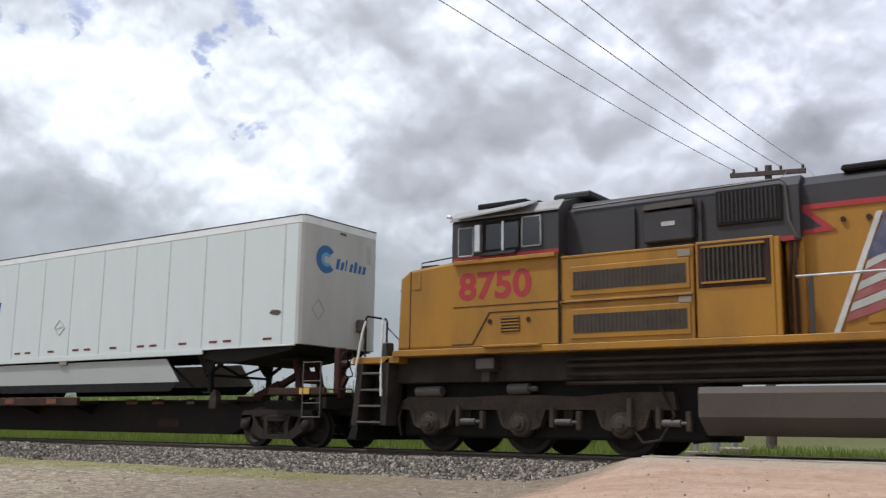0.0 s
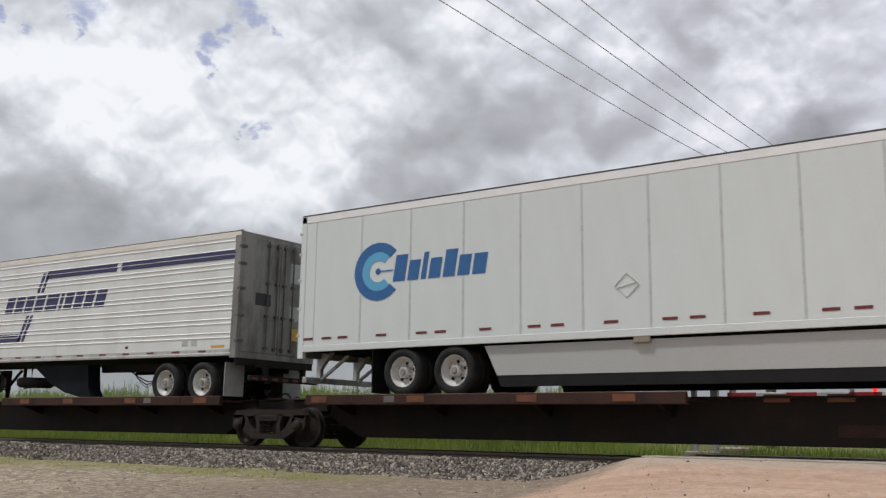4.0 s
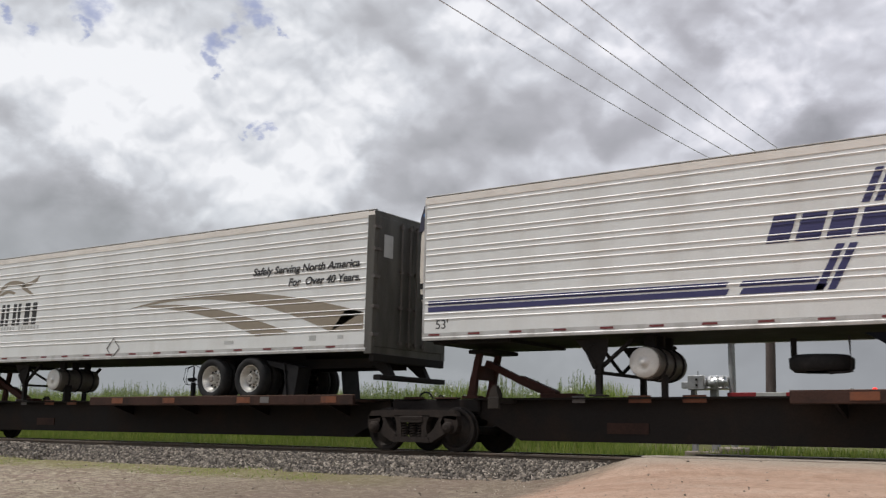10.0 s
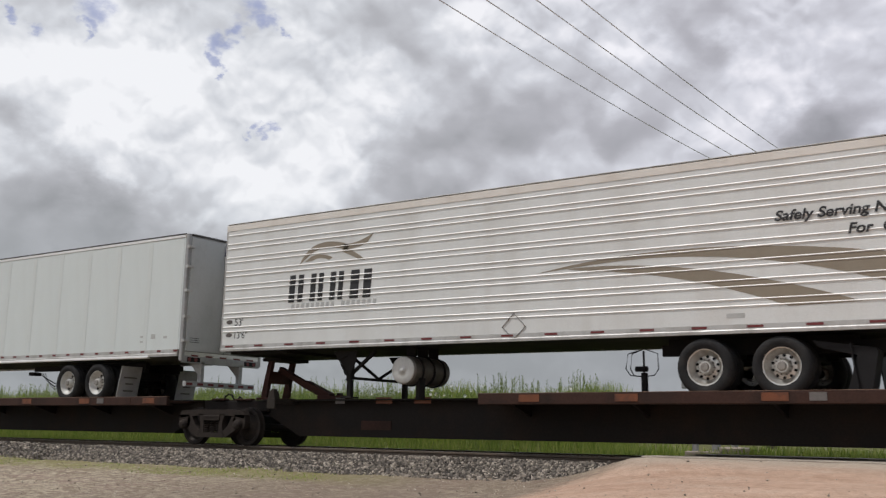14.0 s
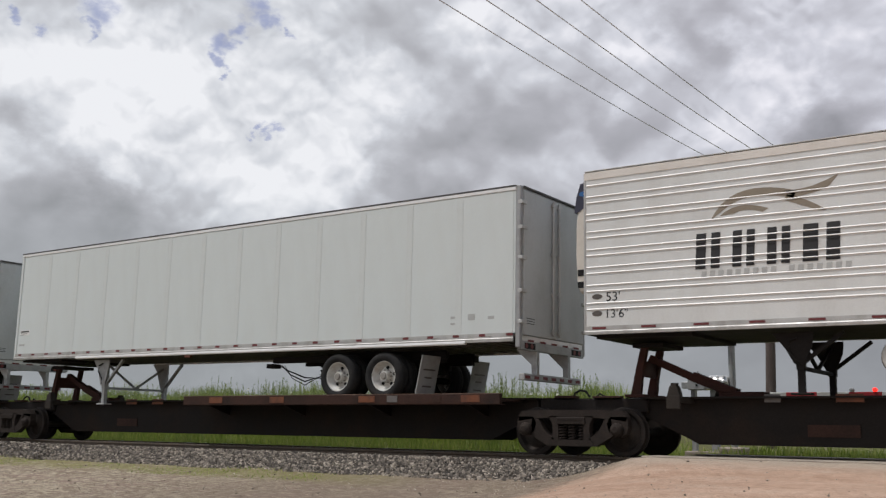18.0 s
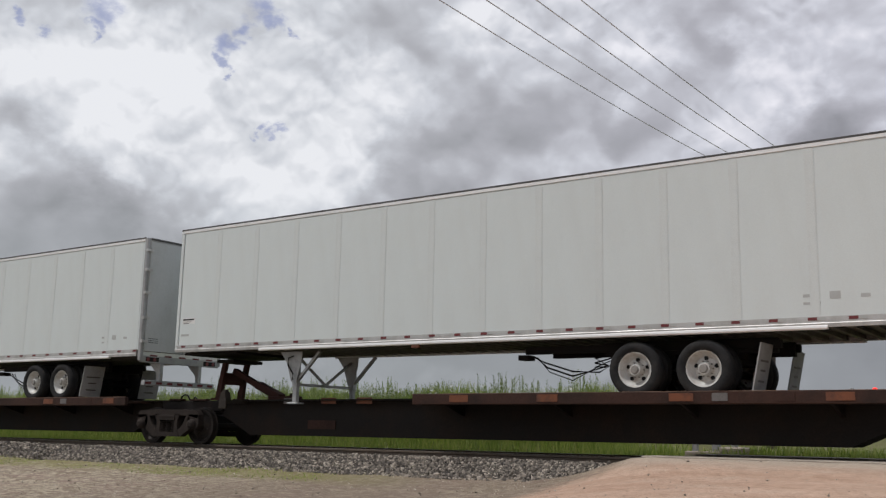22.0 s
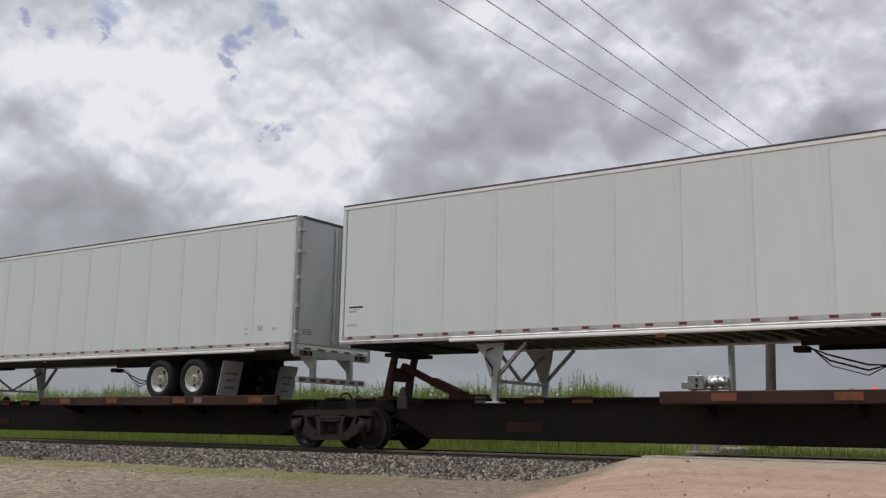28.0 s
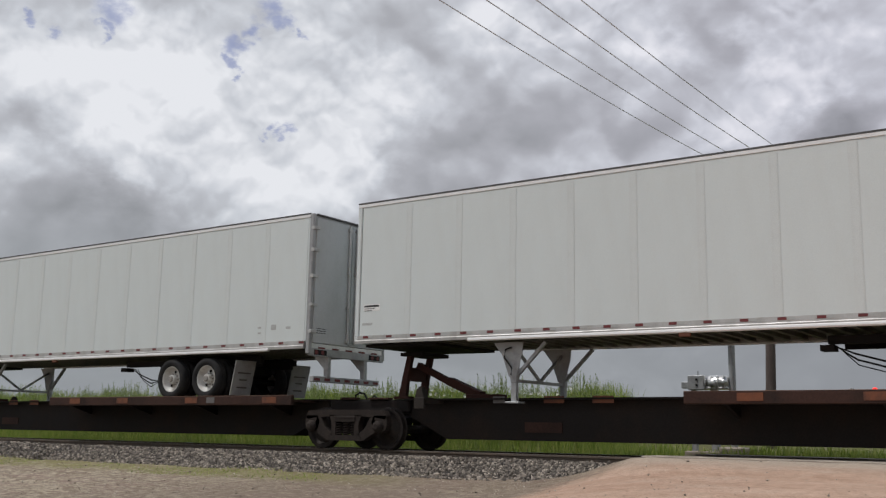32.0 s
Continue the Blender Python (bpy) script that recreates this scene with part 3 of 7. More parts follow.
def build_ground():
    xs = np.concatenate([[-3200, -900, -300, -140, -90, -65, -52], np.arange(-46, 9, 0.4), [12, 20, 40, 90, 300, 900, 3200]])
    ys = np.concatenate([[-3200, -900, -300, -90, -45, -28, -20], np.arange(-17, 9, 0.3), np.arange(9, 26, 1.5), [32, 45, 70, 130, 300, 900, 3200]])
    gx, gy = np.meshgrid(xs, ys)
    gz = ground_height(gx, gy)
    rng = np.random.default_rng(3)
    gz = gz + rng.normal(0, 0.006, gz.shape) * (np.abs(gx) < 50)
    v = np.stack([gx.ravel(), gy.ravel(), gz.ravel()], 1)
    w, h = len(xs), len(ys)
    f = [(j * w + i, j * w + i + 1, (j + 1) * w + i + 1, (j + 1) * w + i) for j in range(h - 1) for i in range(w - 1)]
    g = quick("ground", v.tolist(), f, M["ground"])
    g.data.polygons.foreach_set("use_smooth", [True] * len(f))
    tagged(g, "pale gritty dirt, reddish sand road and green meadow soil", "ground", kind="structure")


build_ground()


def build_sky():
    """A ring of cloud from below the horizon to high overhead, open to the sky above."""
    bm = B()
    rings = []
    for el in range(-4, 53, 4):
        e = radians(el)
        rings.append([bm.verts.new((3000 * math.cos(e) * math.cos(a), 3000 * math.cos(e) * math.sin(a), 3000 * math.sin(e))) for a in (2 * math.pi * k / 72 for k in range(72))])
    for u, v in zip(rings, rings[1:]):
        for k in range(72):
            bm.faces.new((u[k], v[k], v[(k + 1) % 72], u[(k + 1) % 72]))
    ob = part("backdrop", bm, M["clouds"], smooth=True)
    return tagged(ob, "broken white and grey cloud deck with small blue gaps", "sky", kind="structure")


SKY = build_sky()

# ---------------------------------------------------------------- track
RAIL = [(-0.07, -0.172), (0.07, -0.172), (0.07, -0.16), (0.012, -0.145), (0.010, -0.05), (0.036, -0.036), (0.036, -0.006), (0.028, 0.0), (-0.028, 0.0), (-0.036, -0.006), (-0.036, -0.036), (-0.010, -0.05), (-0.012, -0.145), (-0.07, -0.16)]


def build_track():
    track = thing("railway_track", "single straight line of rust-brown rails on timber ties", "track", kind="structure")
    for y in (-0.755, 0.755):
        r = part("rail", along(B(), [(a + y, b2) for a, b2 in RAIL], -260, 60), M["rail_steel"], track)
        part("rail_head", along(B(), [(y - 0.026, -0.001), (y + 0.026, -0.001), (y + 0.026, 0.0015), (y - 0.026, 0.0015)], -260, 60), M["rail_head"], r, "shiny worn running surface")
    first = part("tie", box(B(), -0.11, 0.11, -1.3, 1.3, -0.35, -0.174, 0.012), M["tie"], track)
    rng = random.Random(5)
    first.matrix_basis = pose(-60, 0, 0)
    for i in range(1, 100):
        again(first, pose(-60 + i * 0.545, rng.uniform(-0.04, 0.04), 0, 0, 0, rng.uniform(-1, 1)))


build_track()


def build_ballast():
    bm = B()
    along(bm, [(-2.75, -0.44), (-1.5, -0.125), (-0.9, -0.14), (0.9, -0.14), (1.6, -0.125), (3.0, -0.46)], -260, -6.0)
    bed = part("ballast_bed", bm, M["bed"])
    tagged(bed, "grey crushed stone bed under the rails", "ballast", kind="structure")
    # loose stones on the shoulder and between the rails
    t = (1 + 5 ** 0.5) / 2
    ico = np.array([(-1, t, 0), (1, t, 0), (-1, -t, 0), (1, -t, 0), (0, -1, t), (0, 1, t), (0, -1, -t), (0, 1, -t), (t, 0, -1), (t, 0, 1), (-t, 0, -1), (-t, 0, 1)]) / 1.9
    tri = np.array([(0, 11, 5), (0, 5, 1), (0, 1, 7), (0, 7, 10), (0, 10, 11), (1, 5, 9), (5, 11, 4), (11, 10, 2), (10, 7, 6), (7, 1, 8), (3, 9, 4), (3, 4, 2), (3, 2, 6), (3, 6, 8), (3, 8, 9), (4, 9, 5), (2, 4, 11), (6, 2, 10), (8, 6, 7), (9, 8, 1)])
    rng = np.random.default_rng(11)
    n1 = 38000
    x = np.concatenate([rng.uniform(-20, -6.0, 25000), rng.uniform(-40, -20, 13000)])
    y = np.where(rng.random(n1) < 0.93, rng.uniform(-2.85, -0.86, n1), rng.uniform(-0.65, 0.6, n1))
    top = np.interp(y, [-3.0, -2.75, -1.5, -0.9, 0.9], [-0.43, -0.41, -0.125, -0.135, -0.135])
    end = smooth(-6.6, -5.9, x)
    keep = rng.random(n1) > end * 0.7
    x, y, top = x[keep], y[keep], top[keep]
    k = len(x)
    size = rng.gamma(6.0, 0.0038, k).clip(0.010, 0.046) * np.where(x < -22, 1.25, 1)
    shape = rng.uniform(0.6, 1.25, (k, 1, 3))
    ang = rng.uniform(0, 6.28, (k, 3))
    c, s = np.cos(ang), np.sin(ang)
    rz = np.zeros((k, 3, 3)); rz[:, 0, 0] = c[:, 0]; rz[:, 0, 1] = -s[:, 0]; rz[:, 1, 0] = s[:, 0]; rz[:, 1, 1] = c[:, 0]; rz[:, 2, 2] = 1
    rx = np.zeros((k, 3, 3)); rx[:, 1, 1] = c[:, 1]; rx[:, 1, 2] = -s[:, 1]; rx[:, 2, 1] = s[:, 1]; rx[:, 2, 2] = c[:, 1]; rx[:, 0, 0] = 1
    pts = ico[None] * shape * rng.uniform(0.82, 1.15, (k, 12, 1)) * size[:, None, None]
    pts = np.einsum("kij,kjl,kvl->kvi", rz, rx, pts)
    pts += np.stack([x, y, top + size * 0.35], 1)[:, None]
    faces = (tri[None] + 12 * np.arange(k)[:, None, None]).reshape(-1, 3)
    me = bpy.data.meshes.new("ballast_stones")
    me.from_pydata(pts.reshape(-1, 3), [], faces)
    me.materials.append(M["stone"])
    tagged(new("ballast_stones", me), "loose grey and buff crushed stones on the track shoulder", "gravel", kind="stuff")


build_ballast()


def build_crossing():
    deck = thing("road_crossing", "worn concrete and timber panels where the sand road crosses", "crossing", kind="structure")
    for y0, y1 in ((-1.55, -0.83), (-0.66, -0.02), (0.02, 0.66), (0.83, 1.55)):
        for i in range(5):
            x0 = -5.35 + i * 2.44
            part("panel", box(B(), x0, x0 + 2.42, y0, y1, -0.18, -0.004 if abs(y0 + y1) < 1 else 0.05, 0.012), M["concrete"], deck)


build_crossing()

# ---------------------------------------------------------------- rail bogies
WHEEL_R = 0.42


def wheelset(parent, x, r=WHEEL_R, name="wheelset"):
    """Two flanged wheels on an axle, about the y axis at its own centre."""
    bm = B()
    k = r / 0.42
    for s in (-1, 1):
        prof = [(0.0, -1.0), (0.07, -1.0), (0.09, -0.80), (0.15 * k, -0.79), (0.30 * k, -0.745), (0.345 * k, -0.805), (0.40 * k, -0.815), (r, -0.81), (r, -0.70), (r + 0.025, -0.69), (r + 0.022, -0.665), (0.36 * k, -0.665), (0.30 * k, -0.70), (0.12 * k, -0.67), (0.08, -0.6), (0.08, -0.0)]
        lathe(bm, [(a, b2 * -s) for a, b2 in prof], 36)
    # uneven dirt lumps on the plate make the turning visible
    for a in (0.3, 2.2, 3.9):
        for s in (-1, 1):
            bar(bm, (0.2 * k * math.cos(a), 0.76 * s, 0.2 * k * math.sin(a)), (0.2 * k * math.cos(a), 0.785 * s, 0.2 * k * math.sin(a)), 0.06, seg=10)
    ob = part(name, bm, M["wheel"], parent, "worn steel wheels on an axle", True)
    ob.data.set_sharp_from_angle(angle=radians(35))
    ob.matrix_basis = pose(x, 0, r)
    return ob


def side_frame_bm(s):
    bm = B()
    y0, y1 = s * 0.94, s * 1.10
    if y0 > y1:
        y0, y1 = y1, y0
    top = [(-1.08, 0.68), (-1.00, 0.78), (-0.5, 0.80), (0.5, 0.80), (1.00, 0.78), (1.08, 0.68), (1.06, 0.60), (0.80, 0.64), (0.36, 0.67), (-0.36, 0.67), (-0.80, 0.64), (-1.06, 0.60)]
    prism(bm, top, y0, y1)
    for e in (-1, 1):
        prism(bm, [(e * 1.08, 0.68), (e * 1.10, 0.50), (e * 1.06, 0.39), (e * 0.97, 0.34), (e * 0.84, 0.34), (e * 0.74, 0.42), (e * 0.70, 0.56), (e * 0.76, 0.68)], y0, y1)
        prism(bm, [(e * 0.84, 0.37), (e * 0.64, 0.26), (e * 0.48, 0.17), (e * 0.30, 0.17), (e * 0.34, 0.30), (e * 0.46, 0.37), (e * 0.54, 0.44), (e * 0.60, 0.54), (e * 0.66, 0.64), (e * 0.78, 0.64)], y0, y1)
        prism(bm, [(e * 0.25, 0.20), (e * 0.40, 0.24), (e * 0.36, 0.42), (e * 0.37, 0.56), (e * 0.44, 0.69), (e * 0.25, 0.69)], y0, y1)
        lathe(bm, [(0.0, -0.01), (0.05, -0.01), (0.10, 0.02), (0.115, 0.05), (0.115, 0.12), (0.0, 0.13)], 18, Matrix.Translation((e * 0.90, s * 1.15 - 0.06, 0.46)) @ Matrix.Diagonal((1, -s, 1, 1)))
    prism(bm, [(-0.46, 0.17), (0.46, 0.17), (0.40, 0.28), (-0.40, 0.28)], y0 - 0.02, y1 + 0.02)
    return bm


def springs_bm(s):
    bm = B()
    for x in (-0.2, 0.0, 0.2):
        turns, pts = 5, []
        for i in range(turns * 8 + 1):
            a = i / 8 * 2 * math.pi
            pts.append((x + 0.075 * math.cos(a), s * 1.02 + 0.075 * math.sin(a), 0.27 + 0.25 * i / (turns * 8)))
        pipe(bm, pts, 0.014, 5)
    box(bm, -0.28, 0.28, s * 1.02 - 0.10, s * 1.02 + 0.10, 0.55, 0.67, 0.01)
    for e in (-1, 1):
        box(bm, -0.22, 0.22, s * 1.115 - 0.012, s * 1.115 + 0.012, 0.60 + 0.035 * e - 0.012, 0.60 + 0.035 * e + 0.012)
    return bm


def bogie(parent, x):
    bm = box(B(), -0.22, 0.22, -0.95, 0.95, 0.42, 0.70, 0.03)
    bar(bm, (-0.8, -0.3, 0.36), (0.8, -0.3, 0.36), 0.07, 0.07)
    bar(bm, (-0.8, 0.3, 0.36), (0.8, 0.3, 0.36), 0.07, 0.07)
    bm2 = bm
    for e in (-1, 1):
        bar(bm2, (e * 0.38, -0.86, 0.38), (e * 0.38, 0.86, 0.38), 0.08, 0.14)
    b = part("bogie", bm2, M["dark_steel"], parent, "dusty cast-steel two-axle bogie")
    b.matrix_basis = pose(x, 0, 0)
    for s in (-1, 1):
        part("side_frame", side_frame_bm(s), M["bogie"], b)
        part("spring_nest", springs_bm(s), M["bogie"], b)
    for e in (-0.865, 0.865):
        wheelset(b, e)
    return b


# ---------------------------------------------------------------- spine cars
PITCH = 17.4


def hitch_parts(parent, x, way):
    """A trailer stand: two raked legs tied by a web, a king-pin plate and a long brace."""
    bm = box(B(), x + 0.07 * way, x + 0.13 * way, -0.30, 0.30, 1.42, 1.72, 0.01)
    stand = part("hitch_stand", bm, M["hitch"], parent, "rust-red trailer hitch stand")
    for y in (-0.35, 0.35):
        bm = prism(B(), [(x - 0.08 * way, 1.08), (x + 0.10 * way, 1.08), (x + 0.14 * way, 1.45), (x + 0.24 * way, 1.95), (x + 0.12 * way, 1.95), (x + 0.0 * way, 1.45)], y - 0.05, y + 0.05)
        box(bm, x - 0.18 * way, x + 0.22 * way, y - 0.10, y + 0.10, 1.03, 1.09, 0.01)
        part("leg", bm, M["hitch"], stand, "raked hitch leg")
    part("hitch_plate", box(B(), x + 0.0 * way, x + 0.58 * way, -0.48, 0.48, 1.95, 2.03, 0.012), M["dark_steel"], stand)
    bm = bar(B(), (x + 0.14 * way, 0, 1.78), (x + 0.95 * way, 0, 1.40), 0.14, 0.13)
    bar(bm, (x + 0.95 * way, 0, 1.42), (x + 1.72 * way, 0, 1.10), 0.20, 0.17)
    box(bm, x + 1.45 * way, x + 2.22 * way, -0.18, 0.18, 1.03, 1.13, 0.012)
    part("brace", bm, M["hitch"], stand, "rust-red diagonal brace")


def reflectors(parent, xs, kinds, z=1.0, y=-1.303):
    for x, k in zip(xs, kinds):
        w = 0.42 if k == "orange" else 0.26
        part("reflector", box(B(), x - w / 2, x + w / 2, y - 0.006, y, z - 0.07, z + 0.065), M[k], parent)


def spine_car(name_label, x0, way=1, right_bogie=True, left_bogie=True, end=False):
    """One well-less platform between two bogies. way=1: the wheel deck lies at its +x end; x0 is its -x bogie."""
    car = thing("spine_car", name_label, "rail car", "articulated spine car platforms")
    L = PITCH if not end else 16.5

    def X(u):
        return u if way > 0 else L - u

    bm = B()
    prism(bm, [(1.15, 1.02), (L - 1.05, 1.02), (L - 1.05, 0.72), (L - 1.45, 0.50), (L - 2.1, 0.20), (2.1, 0.20), (1.5, 0.50), (1.15, 0.66)], -0.42, 0.42)
    part("spine", bm, M["spine"], car, "deep black-brown centre sill")
    bm = box(B(), 1.1, L - 1.0, -0.56, 0.56, 1.0, 1.035, 0.006)
    part("top_flange", bm, M["spine"], car)
    # wheel deck with side sills
    d0, d1 = (7.4, 16.05) if not end else (6.85, 15.25)
    for s in (1, -1):
        bm = box(B(), X(d0), X(d1), s * 1.30, s * 1.20, 0.88, 1.09, 0.012)
        box(bm, X(d0), X(d1), s * 1.205, s * 1.12, 0.88, 0.90)
        sill = part("side_sill", bm, M["sill"], car, "worn brown side sill")
        part("sill_lip", box(B(), X(d0), X(d1), s * 1.298, s * 1.21, 1.091, 1.100, 0.003), M["lip"], sill, "bare rusty top edge")
    top = 1.0
    part("deck_floor", box(B(), X(d0), X(d1), -1.197, 1.197, top - 0.045, top), M["sill"], car, "steel trailer wheel deck")
    for u in np.arange(d0 + 0.6, d1, 2.4):
        for s in (-1, 1):
            bm = B()
            v = [bm.verts.new(p) for p in ((X(u), s * 0.42, 0.66), (X(u), s * 0.42, 0.934), (X(u), s * 1.12, 0.934), (X(u), s * 1.12, 0.89))]
            w = [bm.verts.new(p.co + Vector((0.05, 0, 0))) for p in v]
            for q in (v, w[::-1]):
                bm.faces.new(q)
            for i in range(4):
                bm.faces.new((v[i], w[i], w[(i + 1) % 4], v[(i + 1) % 4]))
            part("cross_bearer", bm, M["spine"], car)
    us = [d0 + u for u in (1.1, 3.0, 5.5, 6.15, 7.2, 8.0)]
    reflectors(sill, [X(u) for u in us], ["orange", "orange", "orange", "grey_plate", "sill", "orange"])
    reflectors(car, [X(3.4), X(4.6), X(5.6)], ["grey_plate", "orange", "orange"], 1.0, -0.565)
    part("data_panel", box(B(), X(4.3) - 0.4, X(4.3) + 0.4, -0.44, -0.424, 0.36, 0.56), M["sill"], car, "small brown stencilled panel")
    # stake and drip plate beside the hitch
    for s in (-1, 1):
        bm = prism(B(), [(X(1.95) - 0.11, 1.02), (X(1.95) + 0.11, 1.02), (X(1.95) + 0.06, 1.20), (X(1.95) - 0.06, 1.20)], s * 1.1 - 0.08, s * 1.1 + 0.08)
        box(bm, X(1.95) - 0.05, X(1.95) + 0.05, s * 1.1 - 0.05, s * 1.1 + 0.05, 1.20, 1.25)
        box(bm, X(1.95) - 0.12, X(1.95) + 0.12, s * 1.16 - 0.03, s * 1.16 + 0.03, 0.80, 1.03, 0.01)
        bar(bm, (X(1.95), s * 0.4, 0.97), (X(1.95), s * 1.16, 0.97), 0.14, 0.10)
        part("guide_stake", bm, M["under"], car, "tapered guide stake on a bracket")
    # low walkway rail of the lighter deck between hitch and wheel deck
    bm = box(B(), X(1.2), X(d0), -0.62, -0.56, 1.0, 1.03)
    box(bm, X(1.2), X(d0), 0.56, 0.62, 1.0, 1.03)
    part("edge_rail", bm, M["spine"], car)
    hx = 0.92 if not end else 0.0
    hitch_parts(car, X(hx), way)
    # articulated end castings over the bogies
    bm = box(B(), -0.95, 1.2, -0.50, 0.50, 0.74, 1.02, 0.03)
    bar(bm, (0, 0, 0.66), (0, 0, 0.80), 0.5, 0.5, 16)
    part("end_casting", bm, M["spine"], car)
    bm = B()
    pipe(bm, [(-0.25, -0.5, 1.02), (-0.22, -0.5, 1.12), (-0.12, -0.5, 1.17), (0.0, -0.5, 1.15), (0.08, -0.5, 1.04)], 0.022)
    pipe(bm, [(0.2, -0.52, 1.02), (0.3, -0.54, 1.10), (0.45, -0.54, 1.02)], 0.018)
    part("brake_hose", bm, M["black"], car, "looped black air hose")
    part("tread_plate", box(B(), -0.62, -0.18, -0.56, -0.40, 1.02, 1.07, 0.008), M["sill"], car)
    part("tread_plate", box(B(), 0.15, 0.7, -0.56, -0.40, 1.02, 1.06, 0.008), M["sill"], car)
    if left_bogie:
        bogie(car, 0)
    if right_bogie:
        bogie(car, L)
    if end:
        end_platform(car, L)
    MOVING.append((car, x0, 0.0))
    return car


def end_platform(car, L):
    """The outer end of the set: end sill, coupler, ladders and the hand-brake stand."""
    bm = box(B(), L - 1.1, L + 1.6, -0.48, 0.48, 0.66, 1.02, 0.02)
    box(bm, L + 1.3, L + 1.6, -1.3, 1.3, 0.80, 1.06, 0.02)
    part("draft_sill", bm, M["spine"], car)
    bm = box(B(), L - 0.06, L + 1.57, -1.32, -1.24, 1.11, 1.26, 0.01)
    box(bm, L - 0.06, L + 1.57, 1.24, 1.32, 1.11, 1.26, 0.01)
    box(bm, L - 0.1, L + 1.6, -1.30, 1.30, 1.10, 1.14)
    part("end_walkway", bm, M["sill"], car, "brown end platform walkway")
    part("reflector", box(B(), L + 0.86, L + 1.14, -1.33, -1.322, 1.12, 1.25), M["yellow_mark"], car, "yellow reflector")
    bm = B()
    for u in (0.96, 1.46):
        pipe(bm, [(L + u, -1.33, 0.60), (L + u, -1.33, 1.81)], 0.014)
    for z in (0.62, 0.92, 1.40, 1.81):
        pipe(bm, [(L + 0.96, -1.33, z), (L + 1.46, -1.33, z)], 0.014)
    part("ladder", bm, M["tank"], car, "thin steel ladder and grab rail")
    bm = B()
    box(bm, L + 1.46, L + 1.64, -0.95, -0.70, 1.02, 2.15, 0.03)
    bar(bm, (L + 1.62, -0.85, 1.78), (L + 1.80, -0.85, 1.78), 0.20, 0.16, 18)
    bar(bm, (L + 1.5, -0.85, 1.1), (L + 1.76, -0.85, 1.5), 0.10, 0.08)
    st = part("brake_stand", bm, M["hitch"], car, "rust-red hand-brake stand")
    bm = B()
    pipe(bm, [(L + 1.81 + 0.01 * math.sin(a * 2), -0.85 + 0.28 * math.cos(a), 1.78 + 0.28 * math.sin(a)) for a in (2 * math.pi * k / 20 for k in range(21))], 0.018)
    for a in (0, 1.05, 2.1):
        c, s = math.cos(a) * 0.27, math.sin(a) * 0.27
        pipe(bm, [(L + 1.81, -0.85 - c, 1.78 - s), (L + 1.81, -0.85 + c, 1.78 + s)], 0.012)
    part("hand_wheel", bm, M["dark_steel"], st)
    bm = box(B(), L + 1.5, L + 2.2, -0.14, 0.14, 0.72, 0.98, 0.04)
    box(bm, L + 2.1, L + 2.40, -0.2, 0.2, 0.66, 1.02, 0.05)
    part("coupler", bm, M["dark_steel"], car, "knuckle coupler")
    bm = B()
    pipe(bm, [(L + 1.55, -0.4, 0.95), (L + 1.85, -0.42, 0.62), (L + 2.1, -0.4, 0.55), (L + 2.3, -0.4, 0.8)], 0.03)
    part("air_hose", bm, M["black"], car)
    bm = B()
    pipe(bm, [(L + 1.55, -1.2, 1.22), (L + 2.2, -1.2, 1.22), (L + 2.25, -1.2, 1.05)], 0.014)
    part("uncoupling_rod", bm, M["dark_steel"], car)


MOVING = []

